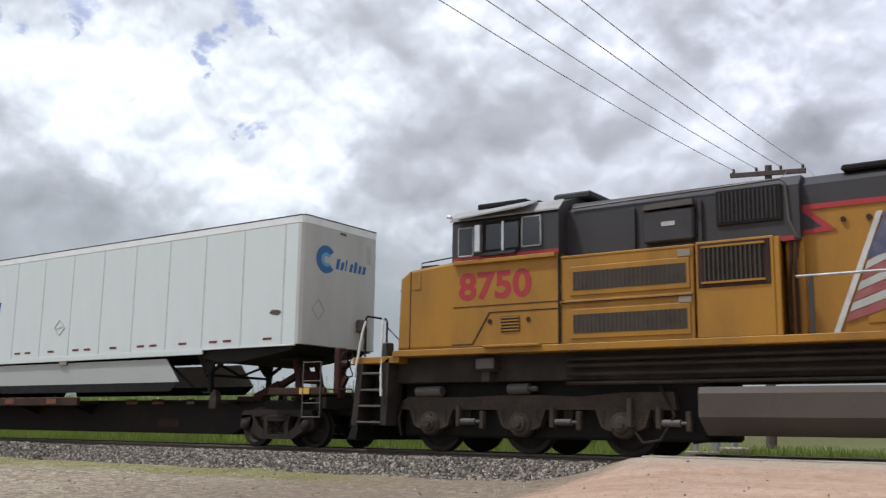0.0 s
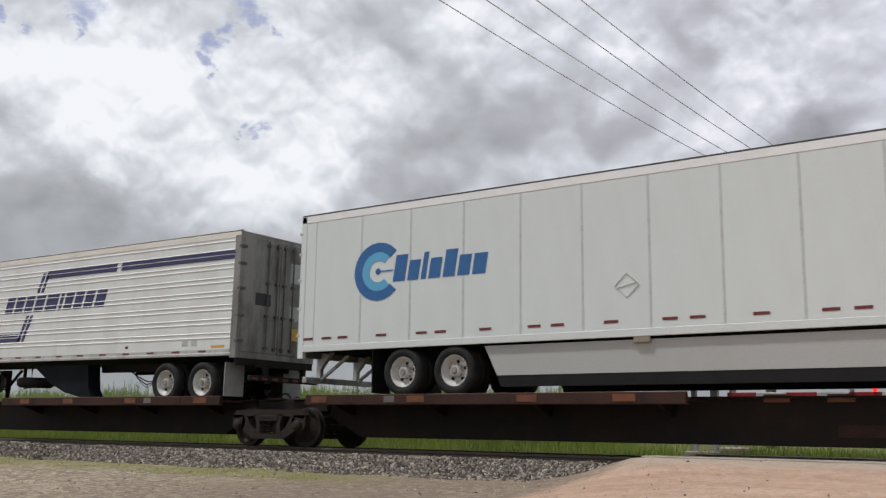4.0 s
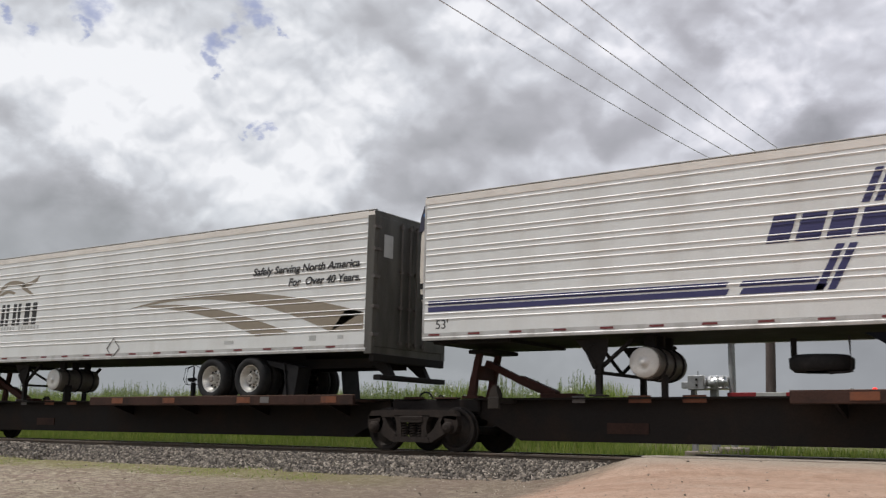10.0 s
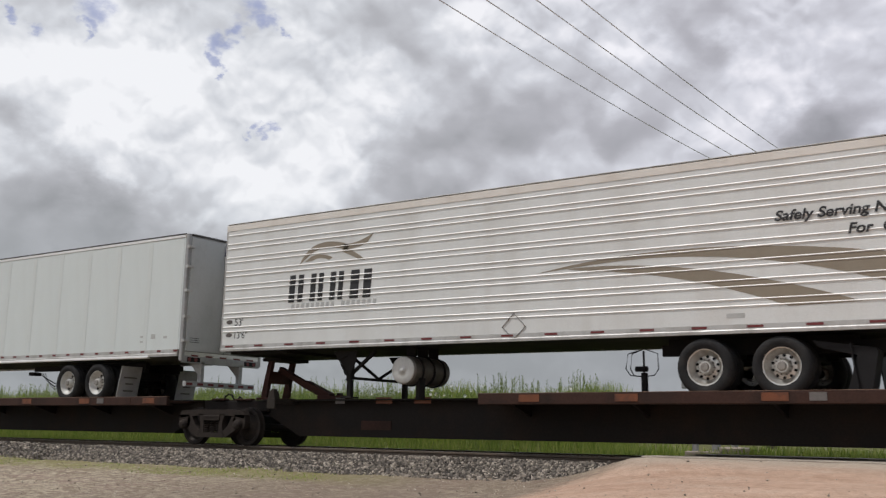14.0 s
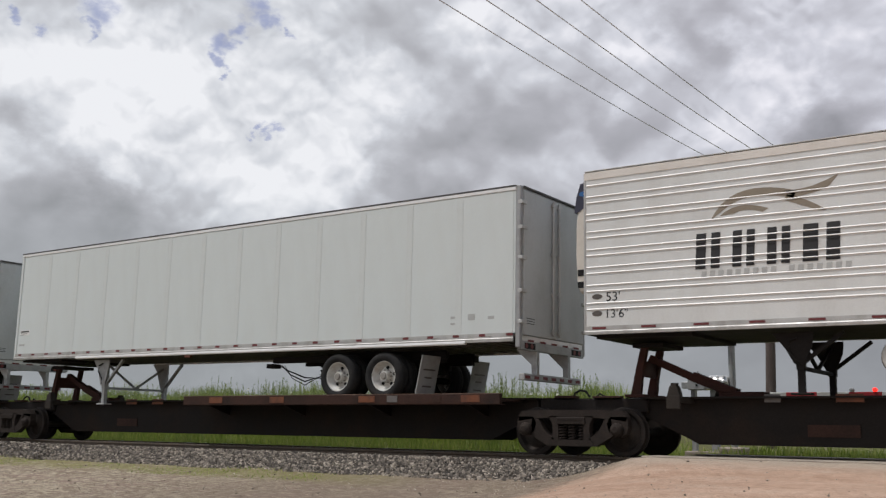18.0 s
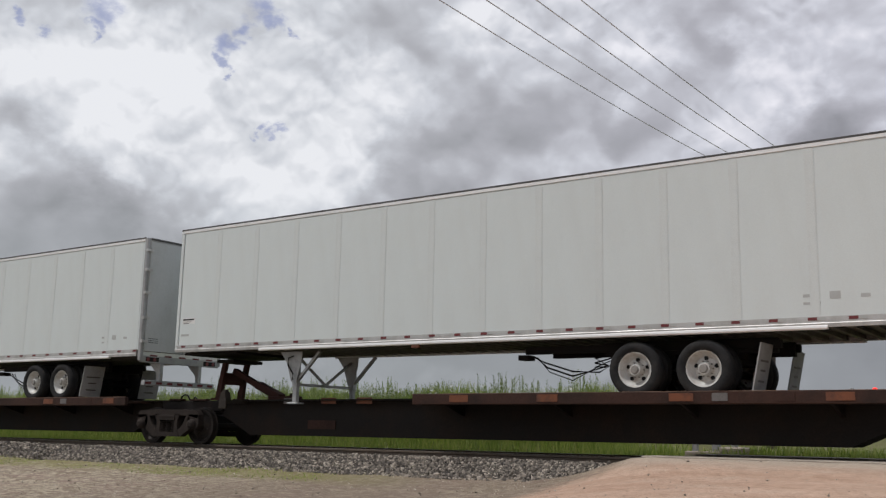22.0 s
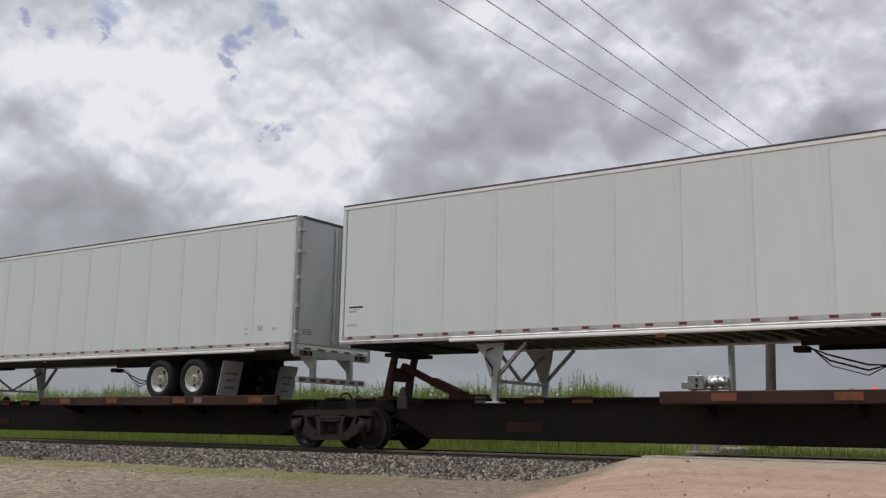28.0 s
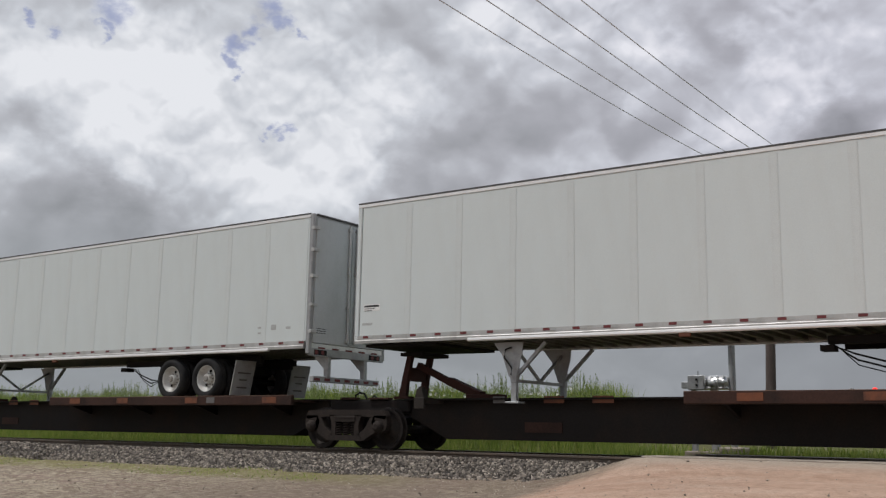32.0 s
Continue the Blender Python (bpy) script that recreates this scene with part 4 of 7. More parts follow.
# ---------------------------------------------------------------- road trailers
def road_wheel(parent, x, z, s, rim, fancy=False):
    """A twin wheel: dished disc with hand holes and nuts, and two tyres. s=-1 near side."""
    y = s * 1.27
    bm = B()
    prof = [(0.0, 0.0), (0.10, 0.0), (0.105, 0.05), (0.13, 0.13), (0.20, 0.14), (0.225, 0.10), (0.265, 0.05), (0.285, 0.0), (0.305, -0.005), (0.305, 0.03), (0.29, 0.05), (0.29, 0.25)]
    lathe(bm, prof if s < 0 else [(a, -b2) for a, b2 in prof], 28, Matrix.Translation((x, y + 0.02 * -s, z)))
    w = part("wheel", bm, rim, parent, "", True)
    w.data.set_sharp_from_angle(angle=radians(40))
    bm, holes_bm = B(), B()
    holes = 10 if fancy else 5
    for k in range(holes):
        a = 2 * math.pi * k / holes + 0.3
        p = Vector((x + 0.185 * math.cos(a), y + 0.155 * -s, z + 0.185 * math.sin(a)))
        bar(holes_bm, p, p + Vector((0, 0.012 * s, 0)), 0.05 if fancy else 0.075, seg=10)
    lathe(bm, [(0.0, 0.0), (0.06, 0.0), (0.075, 0.03), (0.08, 0.10)] if s < 0 else [(0.0, 0.0), (0.06, 0.0), (0.075, -0.03), (0.08, -0.10)], 16, Matrix.Translation((x, y - 0.015 * -s, z)))
    for k in range(10):
        a = 2 * math.pi * k / 10
        p = Vector((x + 0.13 * math.cos(a), y + 0.13 * -s, z + 0.13 * math.sin(a)))
        bar(bm, p, p + Vector((0, 0.04 * s, 0)), 0.026, seg=6)
    part("hand_holes", holes_bm, M["black"], w, "dark hand holes")
    part("hub", bm, M["hub"], w, "dusty hub and wheel nuts")
    bm = B()
    for o in (0.0, 0.32):
        t = [(0.295, 0.02), (0.355, -0.02), (0.42, -0.02), (0.462, 0.01), (0.475, 0.05), (0.475, 0.10), (0.467, 0.105), (0.467, 0.115), (0.475, 0.12), (0.475, 0.17), (0.467, 0.175), (0.467, 0.185), (0.475, 0.19), (0.46, 0.25), (0.42, 0.28), (0.30, 0.27)]
        lathe(bm, [(a, (b2 + o) * -s) for a, b2 in t], 40, Matrix.Translation((x, y, z)))
    ty = part("tyre", bm, M["tyre"], w, "", True)
    ty.data.set_sharp_from_angle(angle=radians(45))
    return w


def running_gear(tr, hubs, z, rim, fancy=False):
    for x in hubs:
        for s in (-1, 1):
            road_wheel(tr, x, z, s, rim, fancy)
        bm = bar(B(), (x, -1.0, z), (x, 1.0, z), 0.14, 0.14, 12)
        box(bm, x - 0.45, x + 0.45, -0.52, -0.42, z + 0.18, z + 0.30, 0.01)
        box(bm, x - 0.45, x + 0.45, 0.42, 0.52, z + 0.18, z + 0.30, 0.01)
        part("axle", bm, M["dark_steel"], tr)
    a, b2 = min(hubs) - 0.9, max(hubs) + 1.0
    bm = B()
    for s in (-1, 1):
        box(bm, a, b2, s * 0.50 - 0.06, s * 0.50 + 0.06, z + 0.30, z + 0.56, 0.01)
    for x in hubs:
        box(bm, x - 0.3, x + 0.3, -0.55, 0.55, z + 0.12, z + 0.34, 0.02)
    part("bogie_frame", bm, M["dark_steel"], tr)


def landing_gear(tr, x, top, foot, mat):
    """Two legs with gusset plates and raking struts, tied by a bar and a V of braces."""
    low = foot + 0.44
    lg = part("landing_gear", bar(B(), (x, -0.95, low), (x, 0.95, low), 0.06, 0.06), mat, tr, "two-legged landing gear with cross braces")
    for s in (-1, 1):
        y = s * 0.95
        bm = box(B(), x - 0.065, x + 0.065, y - 0.065, y + 0.065, low - 0.04, top, 0.01)
        box(bm, x - 0.05, x + 0.05, y - 0.05, y + 0.05, foot + 0.03, low)
        box(bm, x - 0.15, x + 0.15, y - 0.12, y + 0.12, foot, foot + 0.035, 0.008)
        part("leg", bm, mat, lg)
        bm = prism(B(), [(x - 0.42, top), (x + 0.22, top), (x + 0.20, top - 0.22), (x + 0.07, low + 0.06), (x - 0.08, low + 0.06), (x - 0.22, top - 0.26)], y - 0.085, y - 0.066)
        part("gusset", bm, mat, lg)
        part("strut", bar(B(), (x + 0.05, y, low + 0.10), (x + 0.66, y, top - 0.01), 0.07, 0.06), mat, lg)
        part("cross_brace", bar(B(), (x, 0, low + 0.02), (x, s * 0.90, top - 0.12), 0.05, 0.05), mat, lg)
    bm = pipe(B(), [(x - 0.02, -1.05, top - 0.10), (x - 0.14, -1.07, top - 0.14), (x - 0.16, -1.07, top - 0.30), (x + 0.0, -1.07, top - 0.50), (x - 0.02, -1.06, top - 0.64)], 0.016)
    part("crank", bm, M["dark_steel"], lg, "black crank handle")


def tape(tr, xs, z, y=-1.302, w=0.28, h=0.045, mat="red"):
    for x in xs:
        part("marker_tape", box(B(), x - w / 2, x + w / 2, y - 0.002, y, z - h / 2, z + h / 2), M[mat], tr)


def rear_doors(tr, x, z0, z1, out, mat, rods=2, colour_label="rear doors"):
    """Two doors in the plane x, facing out (+1 or -1), with hinges and lock rods."""
    rod = M["tank"] if mat in (M["door_grey"], M["door_dark"]) else M["rail_dull"]
    for s in (-1, 1):
        a, b2 = (-1.2, -0.01) if s < 0 else (0.01, 1.2)
        d = part("door", box(B(), x, x + out * 0.04, a, b2, z0, z1, 0.008), mat, tr, colour_label)
        bm = B()
        for k in range(rods):
            y = s * (0.12 + 0.30 * k)
            pipe(bm, [(x + out * 0.075, y, z0 + 0.05), (x + out * 0.075, y, z1 - 0.03)], 0.017 if rods > 1 else 0.026)
            for z in (z0 + 0.12, z0 + 0.9, z0 + 1.7, z1 - 0.12):
                box(bm, x + out * 0.04, x + out * 0.10, y - 0.05, y + 0.05, z - 0.03, z + 0.03)
        part("lock_rod", bm, rod, d)
        h = None
        for z in (z0 + 0.25, z0 + 0.85, z0 + 1.5, z0 + 2.1, z1 - 0.25):
            h = part("hinge", box(B(), x - out * 0.03, x + out * 0.065, s * 1.306, s * 1.12, z - 0.035, z + 0.035, 0.006), rod, d)


def bumper(tr, x, out, top, low, mat, plate="galv"):
    """Under-ride guard: two drop legs and a striped cross bar."""
    g = part("underride_guard", box(B(), x - out * 0.12, x, -1.12, 1.12, low - 0.04, low + 0.09, 0.012), mat, tr, "drop-leg under-ride guard")
    for y in (-0.62, 0.62):
        bm = prism(B(), [(x - out * 0.45, top), (x, top), (x, low), (x - out * 0.10, low), (x - out * 0.12, low + 0.28)], y - 0.05, y + 0.05)
        part("guard_leg", bm, mat, g)
    for i in range(7):
        y = -1.0 + i * 0.33
        part("marker_tape", box(B(), x, x + out * 0.003, y - 0.09, y + 0.09, low - 0.01, low + 0.05), M["red"], g)


def mud_flap(tr, x, y, top, low, lean=0.0, w=0.6):
    bm = B()
    v = [(x, y - w / 2, top), (x, y + w / 2, top), (x - lean, y + w / 2, low), (x - lean, y - w / 2, low)]
    a = [bm.verts.new(p) for p in v]
    b2 = [bm.verts.new((p[0] + 0.02, p[1], p[2])) for p in v]
    bm.faces.new(a[::-1])
    bm.faces.new(b2)
    for i in range(4):
        bm.faces.new((a[i], a[(i + 1) % 4], b2[(i + 1) % 4], b2[i]))
    return part("mud_flap", bm, M["flap"], tr, "grey rubber mud flap")


def under_beams(tr, x0, x1, z, step=0.31, mat="beam"):
    bm = box(B(), 0.036, 0.048, -1.24, 1.24, z + 0.012, z + 0.10)
    box(bm, 0.0, 0.085, -1.24, 1.24, z + 0.004, z + 0.012)
    f = part("floor_beam", bm, M[mat], tr)
    f.matrix_basis = pose(x0, 0, 0)
    for x in np.arange(x0 + step, x1, step):
        again(f, pose(x, 0, 0))


def air_lines(tr, x, z, length):
    for k in range(5):
        o = 0.045 * k - 0.03 * (k % 2)
        bm = B()
        pipe(bm, [(x, -0.5 + o, z), (x + 0.3, -0.55 + o, z - 0.12 - o), (x + 0.5 * length, -0.6, z - 0.30 - o), (x + 0.8 * length, -0.6 + o, z - 0.34 + o), (x + 0.92 * length, -0.62, z - 0.22), (x + 0.75 * length, -0.6, z - 0.06 - o), (x + length, -0.5 + o, z)], 0.010, 6)
        part("air_line", bm, M["black"], tr, "coiled black air line")


LENGTH = 16.12


def plate_van(label, x0, tilt, open_rear=1):
    """A smooth white dry van, rear doors at its +x end."""
    tr = thing("semi_trailer", label, "trailer", "trailers on the train")
    zb, zt = 2.17, 5.23
    # side panels, each a sheet of its own, on both sides
    n_p = 13
    w = (LENGTH - 0.27) / n_p
    first = {}
    for s in (-1, 1):
        bm = box(B(), 0.004, w - 0.004, s * 1.265, s * 1.295, zb + 0.16, zt - 0.085, 0.004)
        first[s] = part("side_panel", bm, M["van_white"], tr)
        # riveted seam strip at the joint
        bm = box(B(), w - 0.078, w + 0.074, s * 1.2955, s * 1.2985, zb + 0.17, zt - 0.09)
        for z in np.arange(zb + 0.22, zt - 0.12, 0.075):
            for dx in (-0.06, 0.055):
                p = Vector((w + dx, s * 1.298, z))
                bar(bm, p, p + Vector((0, s * 0.004, 0)), 0.018, seg=6)
        strip = part("seam_strip", bm, M["seam"], tr)
        for f in (first[s], strip):
            f.matrix_basis = pose(0.12, 0, 0)
            for i in range(1, n_p if f is first[s] else n_p - 1):
                again(f, pose(0.12 + i * w, 0, 0))
        part("top_rail", box(B(), 0.0, LENGTH - 0.10, s * 1.25, s * 1.305, zt - 0.082, zt - 0.010, 0.006), M["rail_bright"], tr, "aluminium top rail, sun glare put into its white")
        bm = along(B(), [(s * 1.25, zb), (s * 1.305, zb), (s * 1.312, zb + 0.06), (s * 1.300, zb + 0.075), (s * 1.300, zb + 0.17), (s * 1.25, zb + 0.17)], 0.02, LENGTH - 0.15)
        part("bottom_rail", bm, M["rail_dull"], tr, "bright aluminium bottom rail")
        # the specular line along the bottom edge is carried by this white lip
        part("rub_strip", along(B(), [(s * 1.25, zb - 0.035), (s * 1.306, zb - 0.035), (s * 1.318, zb - 0.012), (s * 1.314, zb + 0.02), (s * 1.305, zb + 0.045), (s * 1.25, zb - 0.002)], 2.8, LENGTH - 1.2), M["rail_bright"], tr, "aluminium lower lip, its glint put into the colour")
        part("roof_edge", box(B(), 0.0, LENGTH - 0.10, s * 1.24, s * 1.309, zt - 0.010, zt + 0.024, 0.004), M["roof_edge"], tr, "thin dark roof flange")
        part("end_strip", box(B(), LENGTH - 0.148, LENGTH - 0.102, s * 1.24, s * 1.296, zb + 0.16, zt - 0.085, 0.004), M["van_white"], tr)
        part("corner_post", box(B(), LENGTH - 0.10, LENGTH, s * 1.20, s * 1.303, zb - 0.12, zt + 0.012, 0.014), M["corner"], tr, "brushed steel rear corner post")
        part("front_post", box(B(), -0.01, 0.10, s * 1.22, s * 1.300, zb + 0.02, zt - 0.02, 0.015), M["van_white"], tr)
    part("roof", box(B(), 0, LENGTH, -1.27, 1.27, zt - 0.02, zt, 0.005), M["rail_alu"], tr)
    part("floor", box(B(), 0, LENGTH - 0.1, -1.25, 1.25, zb + 0.10, zb + 0.14), M["beam"], tr)
    part("front_wall", box(B(), -0.005, 0.03, -1.24, 1.24, zb + 0.02, zt - 0.03), M["van_white"], tr)
    under_beams(tr, 0.3, LENGTH - 0.3, zb)
    tape(tr, [0.30 + i * 0.60 for i in range(27)], zb + 0.135, w=0.14, h=0.05)
    tape(tr, [0.44 + i * 0.60 for i in range(26)], zb + 0.135, w=0.13, h=0.045, mat="greymark")
    part("rear_header", box(B(), LENGTH - 0.06, LENGTH - 0.01, -1.20, 1.20, zt - 0.13, zt - 0.03), M["corner"], tr)
    part("header_cap", box(B(), LENGTH - 0.06, LENGTH + 0.025, -1.20, 1.20, zt - 0.03, zt + 0.014, 0.006), M["roof_edge"], tr, "dark cap over the doors")
    part("rear_frame", box(B(), LENGTH - 0.12, LENGTH - 0.01, -1.25, 1.25, zb - 0.02, zb + 0.12), M["rail_alu"], tr)
    rear_doors(tr, LENGTH - 0.02, zb + 0.13, zt - 0.075, 1, M["door_white"], 1, "white swing door, greyed in its colour for shade, with one lock rod")
    bm = box(B(), LENGTH - 0.08, LENGTH + 0.0, -1.25, 1.25, zb - 0.16, zb + 0.02, 0.01)
    sill = part("rear_sill", bm, M["galv"], tr, "galvanised rear sill with lamp recesses")
    for y in (-1.05, -0.85, 0.85, 1.05):
        lathe_m = Matrix.Translation((LENGTH + 0.003, y, zb - 0.07)) @ Matrix.Rotation(radians(90), 4, "Z")
        part("lamp", lathe(B(), [(0.0, 0.0), (0.05, 0.0), (0.055, 0.01), (0.0, 0.012)], 14, lathe_m), M["red"], sill)
    for y in (-1.12, 0.72):
        part("lamp_recess", box(B(), LENGTH + 0.0, LENGTH + 0.002, y, y + 0.40, zb - 0.13, zb - 0.015), M["black"], sill)
    for i in range(5):
        part("marker_tape", box(B(), LENGTH + 0.001, LENGTH + 0.004, -1.0 + i * 0.45, -0.78 + i * 0.45, zb + 0.01, zb + 0.05), M["red"], sill)
    bumper(tr, LENGTH, 1, zb - 0.10, 1.48, M["galv"])
    running_gear(tr, (11.72, 12.93), 1.55, M["rim"])
    landing_gear(tr, 3.64, zb - 0.06, 0.93, M["galv"])
    part("upper_coupler", box(B(), 0.15, 1.9, -1.1, 1.1, zb - 0.06, zb - 0.002), M["dark_steel"], tr)
    air_lines(tr, 9.3, zb - 0.28, 1.8)
    for y, w2 in ((-0.92, 0.62), (0.92, 0.62)):
        flap = mud_flap(tr, 13.86, y, zb - 0.2, 1.16, 0.16, w2)
        for k, (u, v) in enumerate(((0.30, 0.16), (0.24, 0.34), (0.40, 0.50))):
            z = 1.16 + v
            x = 13.86 + 0.021 - 0.16 * (zb - 0.2 - z) / (zb - 1.36)
            part("print_bar", box(B(), x, x + 0.006, y - u / 2, y + u / 2, z, z + (0.04, 0.06, 0.10)[k]), M["tank"], flap)
    part("long_sill", box(B(), 9.2, 14.0, -0.6, -0.48, zb - 0.24, zb - 0.1), M["dark_steel"], tr)
    part("long_sill", box(B(), 9.2, 14.0, 0.48, 0.6, zb - 0.24, zb - 0.1), M["dark_steel"], tr)
    bm = box(B(), 9.1, 9.32, -0.7, -0.45, zb - 0.36, zb - 0.26)
    part("valve_box", bm, M["dark_steel"], tr)
    lamp = part("side_lamp", box(B(), 7.0, 7.2, -1.31, -1.25, zb - 0.10, zb - 0.02, 0.01), M["orange"], tr, "amber side marker lamp")
    # small printed notices
    for x, z, w2, h2 in ((0.22, 2.86, 0.42, 0.14), (0.2, 2.56, 0.26, 0.05), (LENGTH - 1.55, 2.66, 0.22, 0.05), (LENGTH - 1.55, 2.54, 0.26, 0.04), (LENGTH - 1.15, 2.62, 0.16, 0.12), (LENGTH - 0.7, 2.62, 0.14, 0.06)):
        part("notice", box(B(), x, x + w2, -1.2975, -1.296, z, z + h2), M["white_rail"] if h2 > 0.1 and x < 1 else M["greymark"], tr)
    for k in range(3):
        part("print_bar", box(B(), 0.24, 0.24 + (0.38, 0.28, 0.20)[k], -1.2992, -1.298, 2.945 - k * 0.04, (2.985, 2.917, 2.877)[k]), M["ink"], tr)
    for k in range(3):
        part("print_bar", box(B(), LENGTH + 0.022, LENGTH + 0.024, -1.1, -0.8, 2.62 - k * 0.05, 2.634 - k * 0.05), M["ink"], tr)
    MOVING.append((tr, x0, tilt))
    return tr


def flat_shape(outline, name, mat, tr, y=-1.2945, thick=0.003):
    """A thin film of lettering or stripe on the near side."""
    return part(name, prism(B(), outline, y - thick, y), mat, tr)


def letter_text(body, size, x, z, tr, mat, y=-1.2955, shear=0.0, name="lettering", rot=None, space=1.0, width=None, bold=0.0):
    cu = bpy.data.curves.new(name, "FONT")
    cu.body, cu.size, cu.shear, cu.extrude, cu.space_character, cu.offset = body, size, shear, 0.0015, space, bold
    tmp = bpy.data.objects.new(name, cu)
    me = bpy.data.meshes.new_from_object(tmp)
    bpy.data.objects.remove(tmp)
    me.materials.append(mat)
    if width:
        xs = [v.co.x for v in me.vertices]
        k = width / (max(xs) - min(xs))
        for v in me.vertices:
            v.co.x *= k
    ob = new(name, me)
    ob.parent = tr
    ob.matrix_basis = pose(x, y, z, 90, 0, 0) if rot is None else pose(x, y, z, *rot)
    return ob



def ribbed_box(tr, zb, zt, ribs, mat, door):
    """The insulated body of a refrigerated trailer: sides with pairs of raised horizontal ribs."""
    for s in (-1, 1):
        part("side_wall", box(B(), 0.05, LENGTH - 0.20, s * 1.22, s * 1.293, zb + 0.14, zt - 0.16), mat, tr, "white insulated wall")
        bm = along(B(), [(s * 1.2925, -0.020), (s * 1.3065, -0.011), (s * 1.3075, -0.006), (s * 1.2925, 0.012)], 0.055, LENGTH - 0.21)
        rib = part("rib", bm, M["rib"], tr, "raised rib, its sun highlight put into the colour")
        for k, z in enumerate(ribs):
            if k == 0:
                rib.matrix_basis = pose(0, 0, z)
            else:
                again(rib, pose(0, 0, z))
        part("top_rail", along(B(), [(s * 1.22, zt - 0.16), (s * 1.302, zt - 0.16), (s * 1.305, zt - 0.03), (s * 1.27, zt - 0.004), (s * 1.22, zt - 0.004)], 0.02, LENGTH - 0.02), M["cream_rail"], tr, "cream-white top rail")
        part("bottom_rail", along(B(), [(s * 1.22, zb), (s * 1.305, zb), (s * 1.310, zb + 0.05), (s * 1.300, zb + 0.07), (s * 1.300, zb + 0.15), (s * 1.22, zb + 0.15)], 0.02, LENGTH - 0.15), M["rail_dull"], tr, "scuffed aluminium bottom rail")
        part("roof_edge", box(B(), 0.02, LENGTH, s * 1.22, s * 1.304, zt - 0.003, zt + 0.016, 0.004), M["rail_dull"], tr, "thin roof flange")
        part("front_post", box(B(), 0.0, 0.05, s * 1.18, s * 1.302, zb + 0.02, zt - 0.02, 0.012), M["rail_dull"], tr, "grey aluminium front corner post")
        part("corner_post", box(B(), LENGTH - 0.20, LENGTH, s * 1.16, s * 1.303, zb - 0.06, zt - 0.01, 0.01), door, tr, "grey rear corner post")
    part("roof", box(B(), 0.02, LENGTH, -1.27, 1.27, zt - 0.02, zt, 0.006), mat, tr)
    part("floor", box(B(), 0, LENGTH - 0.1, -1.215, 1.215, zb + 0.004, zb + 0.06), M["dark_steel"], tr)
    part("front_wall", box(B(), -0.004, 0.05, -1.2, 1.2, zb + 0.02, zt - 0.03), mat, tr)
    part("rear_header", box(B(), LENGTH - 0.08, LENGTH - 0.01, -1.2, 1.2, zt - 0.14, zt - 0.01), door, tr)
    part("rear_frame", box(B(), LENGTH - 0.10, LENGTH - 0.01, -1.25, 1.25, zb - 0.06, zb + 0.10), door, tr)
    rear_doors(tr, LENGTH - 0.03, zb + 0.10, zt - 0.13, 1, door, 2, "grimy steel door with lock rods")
    bm = box(B(), LENGTH - 0.10, LENGTH + 0.02, -1.25, 1.25, zb - 0.22, zb - 0.05, 0.01)
    part("rear_sill", bm, M["dark_steel"], tr)
    part("upper_coupler", box(B(), 0.15, 1.9, -1.1, 1.1, zb - 0.06, zb - 0.002), M["dark_steel"], tr)
    for y in (-0.54, 0.54):
        part("long_sill", box(B(), 10.4, 15.6, y - 0.06, y + 0.06, zb - 0.30, zb - 0.1), M["dark_steel"], tr)
    tape(tr, [0.3 + i * 0.92 for i in range(17)], zb + 0.112, y=-1.304, w=0.26, h=0.042)


def reefer_unit(tr, zb, zt):
    """The rounded cooling unit on the nose."""
    bm = B()
    out = [(-0.003, 3.0), (-0.20, 2.95), (-0.27, 3.10), (-0.30, 3.7), (-0.29, 4.3), (-0.25, 4.75), (-0.17, 5.02), (-0.003, 5.06)]
    prism(bm, out, -1.05, 1.05)
    es = [e for e in bm.edges if abs(e.verts[0].co.y - e.verts[1].co.y) < 1e-5]
    bmesh.ops.bevel(bm, geom=es, offset=0.07, segments=3, profile=0.5, affect="EDGES")
    u = part("cooling_unit", bm, surface("cream_plastic_cover", (0.60, 0.56, 0.50), 0.4, 0, (0.45, 0.41, 0.36), 0.5, 3, 40, 0.06, 0.04), tr, "rounded white nose-mounted cooling unit")
    bm = prism(B(), [(-0.305, 4.50), (-0.275, 4.78), (-0.19, 5.06), (-0.006, 5.09), (-0.006, 4.66), (-0.07, 4.62), (-0.20, 4.52)], -1.056, 1.056)
    part("unit_hood", bm, surface("dark_navy_cover", (0.03, 0.03, 0.055), 0.4, 0, None, 0.4, 3, 40, 0.08, 0.05), u, "dark navy hood over the unit's top")
    for z in (3.05, 3.28):
        part("vent", box(B(), -0.24, -0.08, -1.06, -1.052, z, z + 0.12), M["black"], u)
    badge = prism(B(), [(-0.13 + 0.08 * math.cos(a), 4.86 + 0.05 * math.sin(a)) for a in (2 * math.pi * k / 16 for k in range(16))], -1.062, -1.056)
    part("badge", badge, M["blue"], u)


